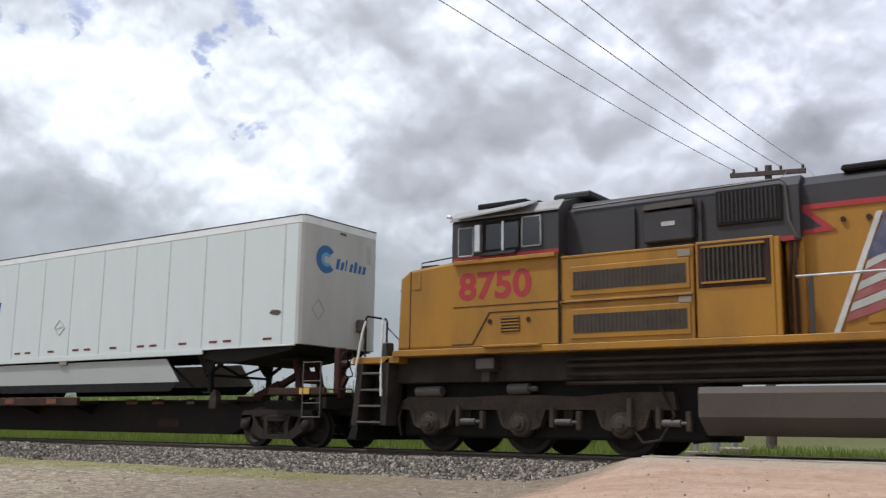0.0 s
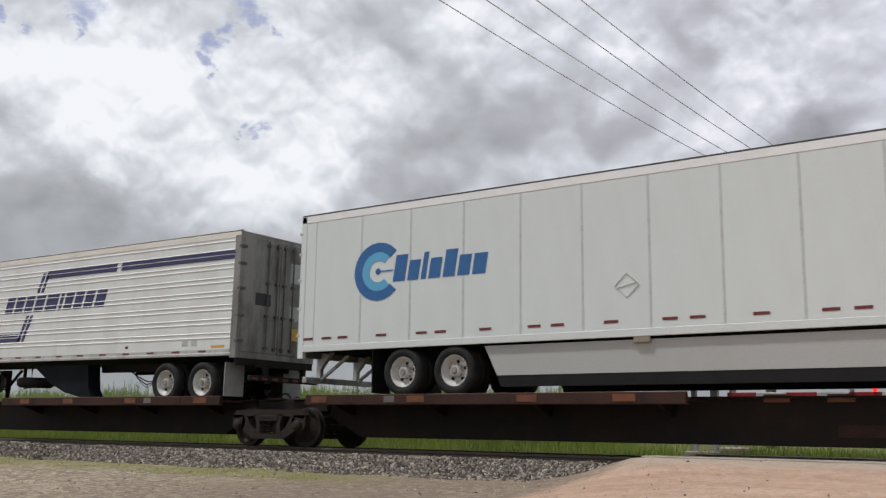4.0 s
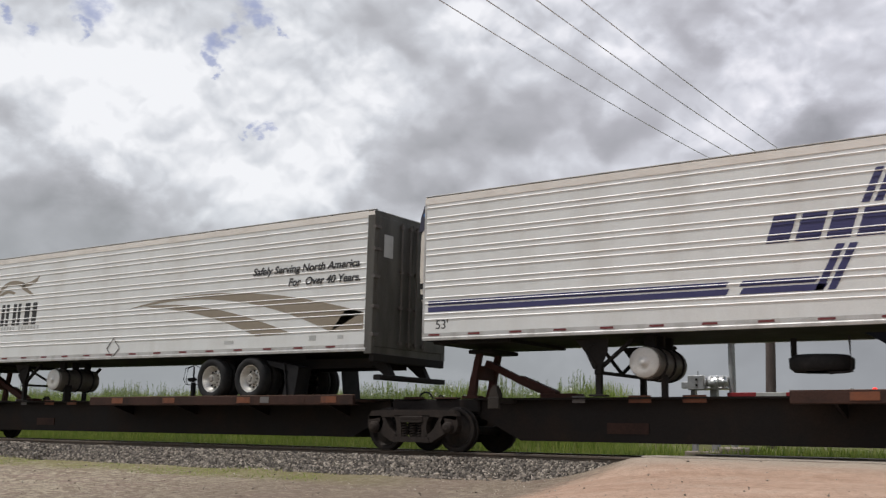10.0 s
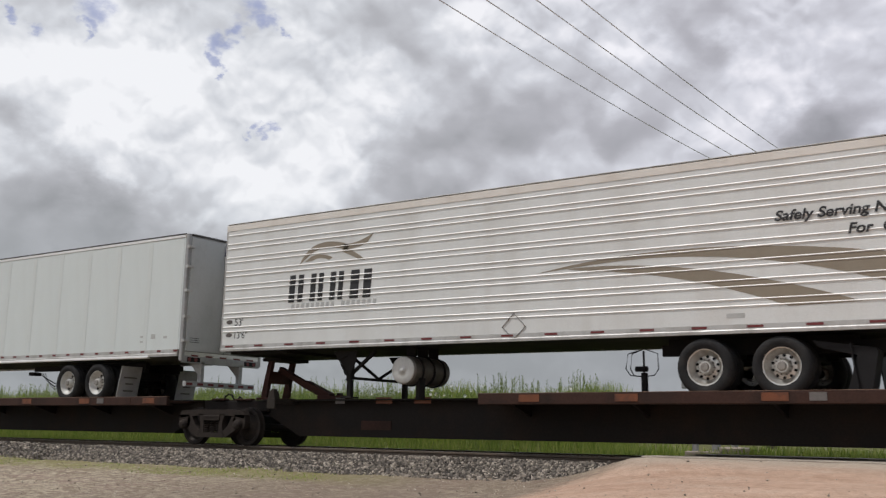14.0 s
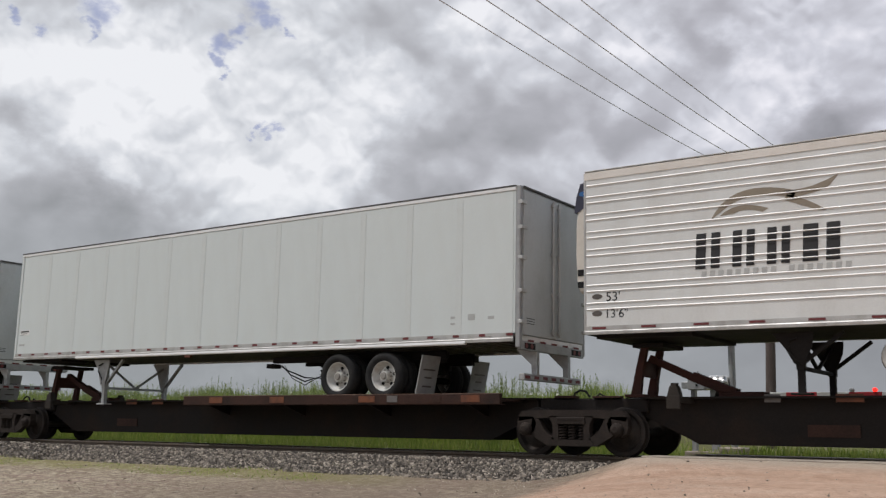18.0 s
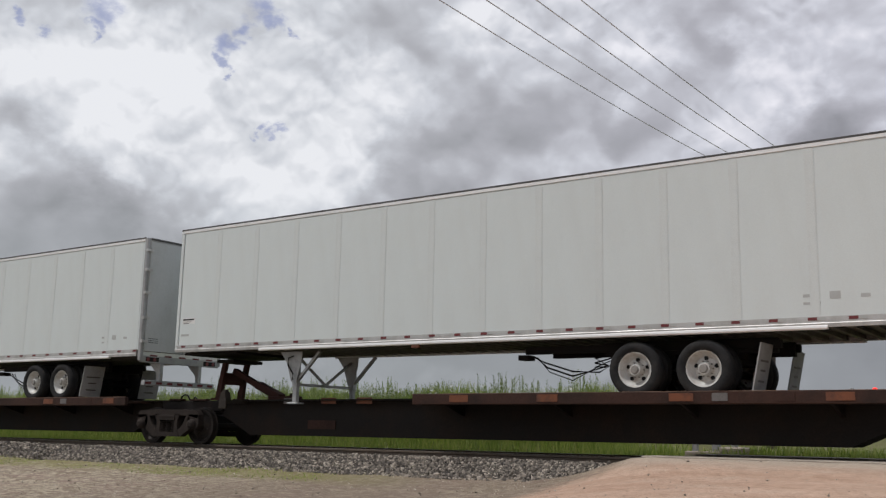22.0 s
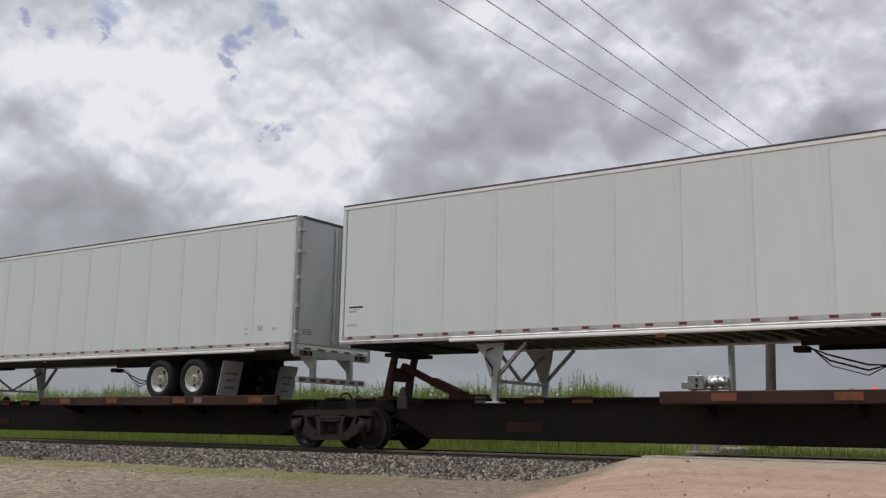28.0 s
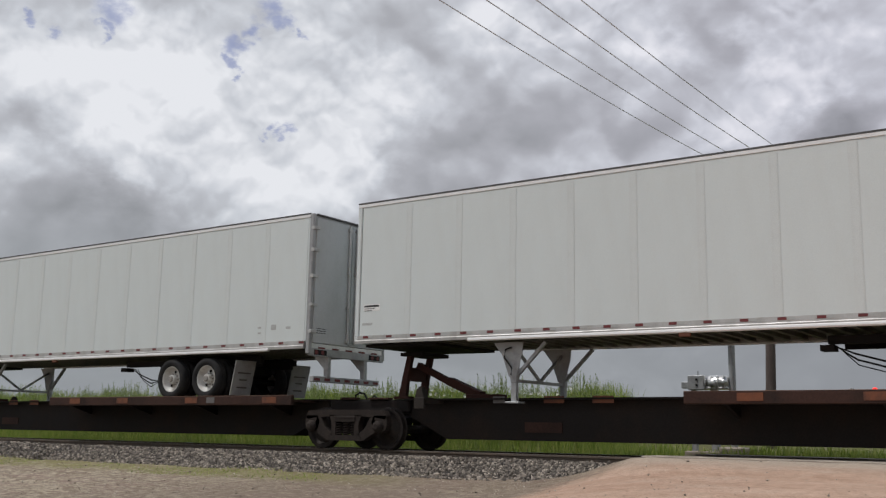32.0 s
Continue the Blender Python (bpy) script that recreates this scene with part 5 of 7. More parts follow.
def fuel_tank(tr, x, z, r, y0=-1.10, y1=0.15):
    """A drum slung across the frame, its bright end to the side."""
    n = y1 - y0
    bm = lathe(B(), [(0, 0), (r * 0.86, 0.0), (r, 0.04), (r, n - 0.04), (r * 0.86, n), (0, n)], 28, Matrix.Translation((x, y0, z)))
    t = part("fuel_tank", bm, surface("weathered_tank_metal", (0.17, 0.155, 0.14), 0.45, 0.4, (0.08, 0.07, 0.06), 0.7, 3, 40, 0.12, 0.06), tr, "cylindrical fuel tank slung across the frame", True)
    t.data.set_sharp_from_angle(angle=radians(40))
    bm = lathe(B(), [(0, -0.055), (0.05, -0.055), (0.055, -0.02), (r * 0.5, -0.03), (r * 0.9, -0.012), (r * 0.95, 0.0), (0, 0.0)], 28, Matrix.Translation((x, y0 - 0.002, z)))
    part("end_cap", bm, M["sign_white"], t, "bright spun end cap", True)
    for u in (0.22, 0.52, 0.82):
        y = y0 + u * n
        bm = pipe(B(), [(x + (r + 0.008) * math.cos(a), y, z + (r + 0.008) * math.sin(a)) for a in (2 * math.pi * k / 24 for k in range(25))], 0.026, 5)
        box(bm, x - 0.10, x + 0.10, y - 0.04, y + 0.04, z + r, z + r + 0.22)
        part("tank_strap", bm, M["dark_steel"], t)


RIBS = [2.658 + 0.320 * i + o for i in range(7) for o in (-0.0535, 0.0535)] + [4.84]


def slant(x, z, w, h, lean):
    return [(x, z), (x + w, z), (x + w + lean * h, z + h), (x + lean * h, z + h)]


def wrapped(quad, name, mat, tr):
    """A four-cornered film on a ribbed wall: flat on the sheet, and carried over each rib that it crosses."""
    ob = flat_shape(quad, name, mat, tr)
    (ax, az), (bx, _), (cx, cz), (dx, _) = quad
    for z in RIBS:
        lo, hi = max(az, z - 0.013), min(cz, z + 0.003)
        if hi - lo < 0.004:
            continue
        at = lambda p, q, h: p + (q - p) * (h - az) / (cz - az)
        strip = [(at(ax, dx, lo), lo), (at(bx, cx, lo), lo), (at(bx, cx, hi), hi), (at(ax, dx, hi), hi)]
        part("film_edge", prism(B(), strip, -1.3100, -1.3040), mat, ob)
    return ob


def stripe_reefer(x0, tilt):
    tr = thing("semi_trailer", "white ribbed refrigerated trailer with navy double stripes", "trailer", "trailers on the train")
    zb, zt = 2.17, 5.17
    ribbed_box(tr, zb, zt, RIBS, M["reefer_white"], M["door_grey"])
    nv = M["navy"]
    # lower stripes, diagonal links, upper stripes
    for k, (za, h) in enumerate(((2.746, 0.105), (2.882, 0.092))):
        wrapped([(0.14, za), (6.1, za), (6.16, za + h), (0.14, za + h)], "stripe", nv, tr)
        wrapped([(6.32, za), (7.62 - 0.11 * k, za), (7.70 - 0.11 * k, za + h), (6.38, za + h)], "stripe", nv, tr)
    for k, (za, h) in enumerate(((4.492, 0.10), (4.612, 0.10))):
        wrapped([(8.62 + 0.05 * k, za), (11.62, za), (11.68, za + h), (8.66 + 0.05 * k, za + h)], "stripe", nv, tr)
        wrapped([(11.80, za), (15.90 + 0.06 * k, za), (15.98 + 0.06 * k, za + h), (11.86, za + h)], "stripe", nv, tr)
    for dx in (0.0, 0.19):
        wrapped([(7.50 + dx, 2.746), (7.62 + dx, 2.746), (7.98 + dx, 3.48), (7.86 + dx, 3.48)], "stripe", nv, tr)
        wrapped([(8.24 + dx, 4.11), (8.36 + dx, 4.11), (8.60 + dx, 4.66), (8.48 + dx, 4.66)], "stripe", nv, tr)
    # the owner's mark as plain slanted blocks
    x = 6.77
    for w in (0.36, 0.38, 0.36, 0.40, 0.52, 0.13, 0.34, 0.34, 0.36, 0.40):
        wrapped(slant(x, 3.57, w, 0.46, 0.32), "mark_block", nv, tr)
        x += w + 0.093
    letter_text("53'", 0.26, 0.32, 2.40, tr, M["ink"], name="length_figure")
    running_gear(tr, (13.75, 15.03), 1.54, M["rim"])
    landing_gear(tr, 3.66, zb - 0.06, 1.06, M["dark_steel"])
    fuel_tank(tr, 4.58, 1.66, 0.29)
    part("tank_support", box(B(), 4.78, 4.87, -0.86, -0.76, 1.05, 1.45), M["dark_steel"], tr)
    # spare wheel carrier
    bm = B()
    lathe(bm, [(0.25, -0.13), (0.42, -0.14), (0.49, -0.08), (0.50, 0.08), (0.42, 0.14), (0.25, 0.13)], 32, Matrix.Translation((7.35, -0.5, 1.62)) @ Matrix.Rotation(radians(90), 4, "X"))
    part("spare_tyre", bm, M["tyre"], tr, "spare tyre slung flat under the floor", True)
    bm = B()
    pipe(bm, [(6.95, -0.6, 2.05), (6.95, -0.6, 1.72)], 0.05)
    part("spare_carrier", bm, M["dark_steel"], tr)
    bm = B()
    pipe(bm, [(7.9, -1.0, 2.03), (7.92, -1.0, 1.46), (7.6, -1.0, 1.44)], 0.025)
    part("spare_carrier", bm, M["dark_steel"], tr)
    out = [(8.15, 2.06), (8.5, 1.84), (9.0, 1.55), (9.6, 1.32), (10.3, 1.19), (10.80, 1.15), (10.62, 1.40), (10.52, 2.06)]
    part("belly_fairing", prism(B(), out, -1.12, -0.75), surface("deep_blue_plastic", (0.004, 0.006, 0.010), 0.65, 0, None, 0.3, 2, 30, 0.1, 0.05, spec=0.15), tr, "dark blue curved belly fairing")
    air_lines(tr, 11.4, zb - 0.24, 1.7)
    for y in (-0.95, 0.95):
        mud_flap(tr, 15.75, y, zb - 0.15, 1.22, 0.0)
    bumper(tr, LENGTH + 0.35, 1, zb - 0.2, 1.62, M["dark_steel"])
    part("bumper_rail", box(B(), LENGTH, LENGTH + 0.34, -0.68, 0.68, zb - 0.25, zb - 0.10), M["dark_steel"], tr)
    for x, z, w, h, m in ((14.3, 2.42, 0.2, 0.14, "greymark"), (14.62, 2.42, 0.2, 0.14, "greymark"), (15.3, 2.36, 0.45, 0.06, "yellow_mark"), (12.2, 2.42, 0.12, 0.06, "orange")):
        part("notice", box(B(), x, x + w, -1.2965, -1.2935, z, z + h), M[m], tr)
    for y, z, w, h, m in ((-0.78, 3.42, 0.5, 0.3, "ink"), (0.35, 3.15, 0.75, 0.36, "greymark"), (0.45, 2.65, 0.3, 0.3, "yellow_mark"), (0.35, 4.1, 0.8, 0.5, "greymark")):
        part("notice", box(B(), LENGTH + 0.012, LENGTH + 0.015, y, y + w, z, z + h), M[m], tr)
    reefer_unit(tr, zb, zt)
    MOVING.append((tr, x0, tilt))


def curve_band(a, b2, n=14):
    """An outline between two quadratic curves, each given by three points."""
    def q(p, t):
        return tuple((1 - t) ** 2 * p[0][i] + 2 * t * (1 - t) * p[1][i] + t * t * p[2][i] for i in (0, 1))
    return [q(a, i / n) for i in range(n + 1)] + [q(b2, 1 - i / n) for i in range(n)]


def swoosh_reefer(x0, tilt):
    tr = thing("semi_trailer", "white ribbed refrigerated trailer with tan swoosh and slogan", "trailer", "trailers on the train")
    zb, zt = 2.14, 5.205
    ribbed_box(tr, zb, zt, RIBS, M["reefer_white"], M["door_dark"])
    tn = M["tan"]
    flat_shape(curve_band([(8.3, 3.42), (11.9, 4.05), (15.86, 2.98)], [(9.0, 3.47), (12.2, 3.80), (15.0, 2.58)]), "swoosh", tn, tr, y=-1.2945)
    flat_shape([(15.0, 2.58), (15.88, 2.58), (15.88, 2.98), (15.4, 3.06)], "swoosh", tn, tr, y=-1.2945)
    flat_shape(curve_band([(8.9, 3.46), (11.2, 3.55), (13.9, 2.58)], [(8.9, 3.43), (11.0, 3.30), (12.8, 2.56)]), "swoosh", tn, tr, y=-1.2945)
    letter_text("Safely Serving North America", 0.24, 12.62, 3.985, tr, M["ink"], y=-1.3085, shear=0.22, name="slogan", width=3.12, bold=0.006)
    letter_text("For  Over 40 Years.", 0.24, 13.72, 3.674, tr, M["ink"], y=-1.3085, shear=0.22, name="slogan", width=2.04, bold=0.006)
    # the owner's mark as plain serif-like blocks over a row of small bars
    for x, w in ((2.06, 0.50), (2.68, 0.44), (3.24, 0.44), (3.80, 0.68)):
        wrapped(slant(x, 3.20, w * 0.34, 0.62, 0.05), "mark_block", M["ink"], tr)
        wrapped(slant(x + w * 0.52, 3.20, w * 0.30, 0.62, 0.05), "mark_block", M["ink"], tr)
    for i in range(17):
        if i != 9:
            flat_shape(slant(2.16 + i * 0.142, 3.06, 0.085, 0.10, 0.1), "print_bar", M["greymark"], tr)
    # running-animal emblem as plain curved bands
    flat_shape(curve_band([(2.35, 4.05), (2.7, 4.75), (3.75, 4.40)], [(2.55, 4.18), (2.9, 4.52), (3.7, 4.28)]), "emblem", tn, tr)
    flat_shape(curve_band([(3.55, 4.42), (4.0, 4.38), (4.42, 4.62)], [(3.65, 4.30), (4.05, 4.30), (4.25, 4.42)]), "emblem", tn, tr)
    flat_shape(curve_band([(3.6, 4.35), (3.9, 4.25), (4.2, 4.02)], [(3.5, 4.28), (3.8, 4.15), (4.1, 4.02)]), "emblem", tn, tr)
    flat_shape(curve_band([(2.5, 4.10), (2.8, 4.36), (3.3, 4.15)], [(2.7, 4.10), (2.9, 4.22), (3.2, 4.10)]), "emblem", tn, tr)
    letter_text("53'", 0.24, 0.42, 2.74, tr, M["ink"], name="length_figure")
    letter_text("13'6\"", 0.22, 0.40, 2.435, tr, M["ink"], name="height_figure")
    for z in (2.78, 2.47):
        flat_shape([(0.16 + 0.10 + 0.10 * math.cos(a), z + 0.05 + 0.05 * math.sin(a)) for a in (2 * math.pi * k / 16 for k in range(16))], "badge", M["tank"], tr)
    d = [(7.55, 2.42), (7.80, 2.68), (8.05, 2.42), (7.80, 2.16 + 0.02)]
    for i in range(4):
        a, c = Vector((*d[i], 0)), Vector((*d[(i + 1) % 4], 0))
        bm = bar(B(), (a.x, -1.2955, a.y), (c.x, -1.2955, c.y), 0.03, 0.003)
        part("placard_edge", bm, M["tank"], tr)
    running_gear(tr, (11.40, 12.64), 1.59, M["rim_alu"], True)
    landing_gear(tr, 3.62, zb - 0.06, 1.06, M["dark_steel"])
    fuel_tank(tr, 5.12, 1.64, 0.30)
    part("tank_support", box(B(), 5.30, 5.38, -0.9, -0.7, 1.05, 1.5), M["dark_steel"], tr)
    bm = B()
    pipe(bm, [(10.05, -0.6, 1.95), (10.06, -0.6, 1.35)], 0.02)
    pipe(bm, [(9.9, -0.6, 1.62), (10.12, -0.6, 1.62)], 0.05)
    pipe(bm, [(10.06, -0.6, 1.55), (10.07, -0.6, 1.16)], 0.06, 10)
    for k, q in ((-1, 0.30), (1, 0.26), (-1, 0.22)):
        pipe(bm, [(10.05 + 0.02 * k, -0.58, 1.98), (10.05 + q * k, -0.6, 1.9), (10.05 + q * 1.1 * k, -0.62, 1.62), (10.05 + q * 0.8 * k, -0.62, 1.5), (10.05, -0.62, 1.48)], 0.010, 6)
    part("dolly_valve", bm, M["black"], tr, "hanging hose and valve")
    for y in (-0.95, 0.95):
        mud_flap(tr, 13.65, y, zb - 0.2, 1.2, -0.1).data.materials[0] = M["black"]
    # bent rear fender struts
    bm = prism(B(), [(13.1, 2.0), (14.0, 1.86), (14.05, 1.82), (13.95, 1.2), (13.6, 1.2), (13.75, 1.75), (13.2, 1.88)], -1.2, -0.8)
    part("fender", bm, M["black"], tr)
    for y in (-0.62, 0.62):
        bm = prism(B(), [(LENGTH - 0.55, 1.98), (LENGTH - 0.12, 1.98), (LENGTH + 0.08, 1.62), (LENGTH - 0.06, 1.60)], y - 0.07, y + 0.07)
        part("bumper_leg", bm, M["dark_steel"], tr, "raking bumper bracket")
    part("rear_bumper", box(B(), LENGTH - 0.06, LENGTH + 0.14, -1.15, 1.15, 1.54, 1.65, 0.015), M["dark_steel"], tr, "dark rear bumper bar")
    for x, z, w, h in ((14.4, 2.40, 0.2, 0.12), (15.2, 2.42, 0.16, 0.08), (11.8, 2.40, 0.3, 0.08)):
        part("notice", box(B(), x, x + w, -1.2965, -1.2935, z, z + h), M["greymark"], tr)
    for y, z, w, h in ((0.5, 3.6, 0.4, 0.9), (-1.0, 4.2, 0.3, 0.5)):
        part("notice", box(B(), LENGTH + 0.012, LENGTH + 0.015, y, y + w, z, z + h), M["greymark"], tr)
    reefer_unit(tr, zb, zt)
    MOVING.append((tr, x0, tilt))


def nose_van(x0, tilt):
    """The plate van whose nose leads: rear doors at -x, rounded nose at +x, side skirt and blue ring marks."""
    L = 16.30
    tr = thing("semi_trailer", "white plate trailer with blue ring mark and side skirt", "trailer", "trailers on the train")
    zb, zt = 1.98, 5.135
    step = 13.25
    n_p = 12
    w = 1.278
    for s in (-1, 1):
        part("side_panel", box(B(), 0.142, 0.416, s * 1.265, s * 1.295, zb + 0.20, zt - 0.17, 0.004), M["van_white"], tr)
        bm = box(B(), 0.004, w - 0.004, s * 1.265, s * 1.295, zb + 0.20, zt - 0.17, 0.004)
        first = part("side_panel", bm, M["van_white"], tr)
        bm = box(B(), w - 0.03, w + 0.012, s * 1.2955, s * 1.2985, zb + 0.21, zt - 0.17)
        for z in np.arange(zb + 0.26, zt - 0.22, 0.09):
            p = Vector((w, s * 1.298, z))
            bar(bm, p, p + Vector((0, s * 0.004, 0)), 0.014, seg=5)
        strip = part("seam_strip", bm, M["seam_dark"], tr)
        for f in (first, strip):
            f.matrix_basis = pose(0.42, 0, 0)
            for i in range(1, n_p):
                again(f, pose(0.42 + i * w, 0, 0))
        part("side_panel", box(B(), 0.424 + n_p * w, L - 0.155, s * 1.265, s * 1.295, zb + 0.20, zt - 0.17, 0.004), M["van_white"], tr)
        part("top_rail", box(B(), 0.0, L - 0.155, s * 1.25, s * 1.302, zt - 0.17, zt - 0.006, 0.008), M["rail_bright"], tr, "aluminium top rail, sun glare put into its white")
        part("roof_edge", box(B(), 0.0, L - 0.15, s * 1.22, s * 1.306, zt - 0.004, zt + 0.022, 0.004), M["roof_edge"], tr, "thin dark roof flange")
        bm = box(B(), 0.1, step, s * 1.25, s * 1.304, zb + 0.06, zb + 0.20, 0.008)
        box(bm, step, L - 0.155, s * 1.25, s * 1.304, zb + 0.16, zb + 0.20, 0.008)
        prism(bm, [(step - 0.5, zb + 0.06), (step - 0.1, zb + 0.16), (step + 0.2, zb + 0.16), (step + 0.2, zb + 0.19), (step - 0.5, zb + 0.19)], s * 1.25, s * 1.303)
        part("bottom_rail", bm, M["seam"], tr, "dull white bottom rail, stepped up at the nose")
        part("rear_post", box(B(), -0.02, 0.14, s * 1.20, s * 1.302, zb - 0.08, zt - 0.01, 0.01), M["van_white"], tr)
    part("roof", box(B(), 0, L - 0.1, -1.27, 1.27, zt - 0.02, zt, 0.006), M["van_white"], tr)
    part("floor", box(B(), 0.1, L - 0.2, -1.245, 1.245, zb + 0.19, zb + 0.24), M["dark_steel"], tr)
    # rounded nose
    bm = B()
    out = [(L - 0.16, -1.30), (L - 0.08, -1.285), (L - 0.02, -1.23), (L, -1.15), (L, 1.15), (L - 0.02, 1.23), (L - 0.08, 1.285), (L - 0.16, 1.30)]
    lo = [bm.verts.new((x, y, zb + 0.2)) for x, y in out]
    hi = [bm.verts.new((x, y, zt - 0.005)) for x, y in out]
    bm.faces.new(lo)
    bm.faces.new(hi[::-1])
    for i in range(8):
        bm.faces.new((lo[i], hi[i], hi[(i + 1) % 8], lo[(i + 1) % 8]))
    bmesh.ops.recalc_face_normals(bm, faces=bm.faces)
    nose = part("nose_wall", bm, M["nose_paint"], tr, "dirty white rounded nose wall, its shade put into the tone")
    for name, z0, z1, grow, mat in (("nose_top_rail", zt - 0.17, zt - 0.006, 0.006, "rail_bright"), ("nose_roof_edge", zt - 0.004, zt + 0.022, 0.012, "roof_edge")):
        bm = B()
        lo = [bm.verts.new((x + grow, y * (1 + grow / 1.3), z0)) for x, y in out]
        hi = [bm.verts.new((x + grow, y * (1 + grow / 1.3), z1)) for x, y in out]
        bm.faces.new(lo)
        bm.faces.new(hi[::-1])
        for i in range(8):
            bm.faces.new((lo[i], hi[i], hi[(i + 1) % 8], lo[(i + 1) % 8]))
        bmesh.ops.recalc_face_normals(bm, faces=bm.faces)
        part(name, bm, M[mat], nose)
    bm = box(B(), L, L + 0.10, 0.55, 0.85, zb + 0.62, zb + 0.92, 0.02)
    pipe(bm, [(L + 0.1, 0.7, zb + 0.65), (L + 0.16, 0.7, zb + 0.4), (L + 0.1, 0.75, zb + 0.22)], 0.025)
    part("gladhand_box", bm, M["tank"], nose, "grey air-line connector box")
    # dark under-nose floor and king-pin plate
    part("upper_coupler", prism(B(), [(step - 0.4, zb + 0.10), (step, zb + 0.19), (L - 0.2, zb + 0.19), (L - 0.35, zb + 0.08), (14.4, zb - 0.14), (13.75, zb - 0.15), (step - 0.1, zb + 0.0)], -1.2, 1.2), M["dark_steel"], tr)
    under_beams(tr, 0.3, step, zb + 0.06, mat="dark_steel")
    for y in (-0.92, 0.92):
        mud_flap(tr, 1.98, y, zb + 0.05, 1.12, 0.0).data.materials[0] = M["black"]
    tape(tr, [0.28, 0.80, 1.24, 2.26, 3.27, 3.72, 4.76, 5.81, 6.29, 7.34, 8.42, 8.90, 9.95, 11.01, 11.48, 12.54, 13.59, 14.05, 15.32], zb + 0.345, y=-1.2985, w=0.27, h=0.055)
    part("rear_header", box(B(), 0.0, 0.06, -1.22, 1.22, zt - 0.16, zt - 0.02), M["door_grey"], tr)
    part("rear_frame", box(B(), -0.02, 0.12, -1.25, 1.25, zb - 0.05, zb + 0.18), M["door_grey"], tr)
    rear_doors(tr, 0.0, zb + 0.18, zt - 0.15, -1, M["van_white"], 2, "white swing door with lock rods")
    bumper(tr, -0.02, -1, zb + 0.12, 1.42, M["galv"])
    for y in (-0.62, 0.62):
        part("guard_brace", bar(B(), (0.1, y, zb - 0.5), (0.85, y, zb), 0.06, 0.06), M["galv"], tr)
    running_gear(tr, (2.80, 4.03), 1.54, M["rim"])
    landing_gear(tr, 13.2, zb + 0.05, 1.12, M["dark_steel"])
    # side skirts
    for s in (-1, 1):
        bm = prism(B(), [(4.70, 2.0), (4.98, 1.42), (12.40, 1.40), (11.92, 1.98)], s * 1.20, s * 1.23)
        k = part("side_skirt", bm, M["skirt"], tr, "white side skirt")
        part("skirt_edge", prism(B(), [(4.98, 1.42), (5.06, 1.20), (12.1, 1.18), (12.40, 1.40)], s * 1.205, s * 1.225), M["black"], k, "dark rubber lower edge")
    bar_bm = bar(B(), (11.75, -1.2, zb + 0.05), (12.55, -0.9, 1.30), 0.05, 0.05)
    part("skirt_strut", bar_bm, M["dark_steel"], tr)
    part("plate_box", box(B(), 7.75, 8.05, -1.30, -1.235, 1.93, 2.05, 0.01), M["tan"], tr, "brown plate holder")
    # blue ring marks: open rings and a row of plain slanted blocks
    ring_marks(tr)
    d = [(7.42, 2.97), (7.65, 3.19), (7.88, 2.97), (7.65, 2.75)]
    for i in range(4):
        a, c = d[i], d[(i + 1) % 4]
        part("placard_edge", bar(B(), (a[0], -1.299, a[1]), (c[0], -1.299, c[1]), 0.018, 0.003), M["greymark"], tr)
    part("placard_edge", bar(B(), (7.46, -1.299, 2.93), (7.84, -1.299, 3.01), 0.018, 0.003), M["greymark"], tr)
    bm = prism(B(), [(15.36, 2.91), (15.46, 2.87), (15.63, 2.85), (15.71, 2.91), (15.66, 2.97), (15.41, 2.99)], -1.300, -1.297)
    part("maker_badge", bm, M["tank"], tr)
    part("maker_badge", box(B(), 15.36, 15.71, -1.302, -1.300, 2.915, 2.945), M["red"], tr)
    # marks on the nose
    yz = ring_outline(-0.55, 4.20, 0.33, 0.17, 40)
    part("ring_mark", nose_film(yz, L), M["blue"], nose)
    part("ring_mark", nose_film(ring_outline(-0.53, 4.20, 0.17, 0.085, 40), L + 0.001), M["lightblue"], nose)
    for i, (w2, h2) in enumerate(((0.11, 0.26), (0.10, 0.20), (0.05, 0.27), (0.10, 0.20), (0.10, 0.27), (0.10, 0.20), (0.10, 0.20))):
        y = -0.22 + i * 0.155
        part("mark_block", nose_film([(y, 4.02), (y + w2, 4.02), (y + w2 + 0.05, 4.02 + h2), (y + 0.05, 4.02 + h2)], L), M["blue"], nose)
    dd = [(-0.95, 3.0), (-0.75, 3.24), (-0.55, 3.0), (-0.75, 2.76)]
    for i in range(4):
        a, c = dd[i], dd[(i + 1) % 4]
        part("placard_edge", bar(B(), (L + 0.003, *a), (L + 0.003, *c), 0.018, 0.018), M["greymark"], nose)
    part("notice", box(B(), L + 0.001, L + 0.004, -0.1, 0.12, 4.86, 4.92), M["tank"], nose)
    part("notice", box(B(), L + 0.001, L + 0.004, 0.86, 1.02, 4.3, 4.75), M["greymark"], nose)
    MOVING.append((tr, x0, tilt))


def ring_outline(cx, cz, r, t, gap):
    """An open ring with its mouth to +x."""
    a0, a1 = radians(gap), radians(360 - gap)
    n_ = 17
    out = [(cx + r * math.cos(a0 + (a1 - a0) * i / n_), cz + r * math.sin(a0 + (a1 - a0) * i / n_)) for i in range(n_ + 1)]
    inn = [(cx + (r - t) * math.cos(a1 - (a1 - a0) * i / n_), cz + (r - t) * math.sin(a1 - (a1 - a0) * i / n_)) for i in range(n_ + 1)]
    return out + inn


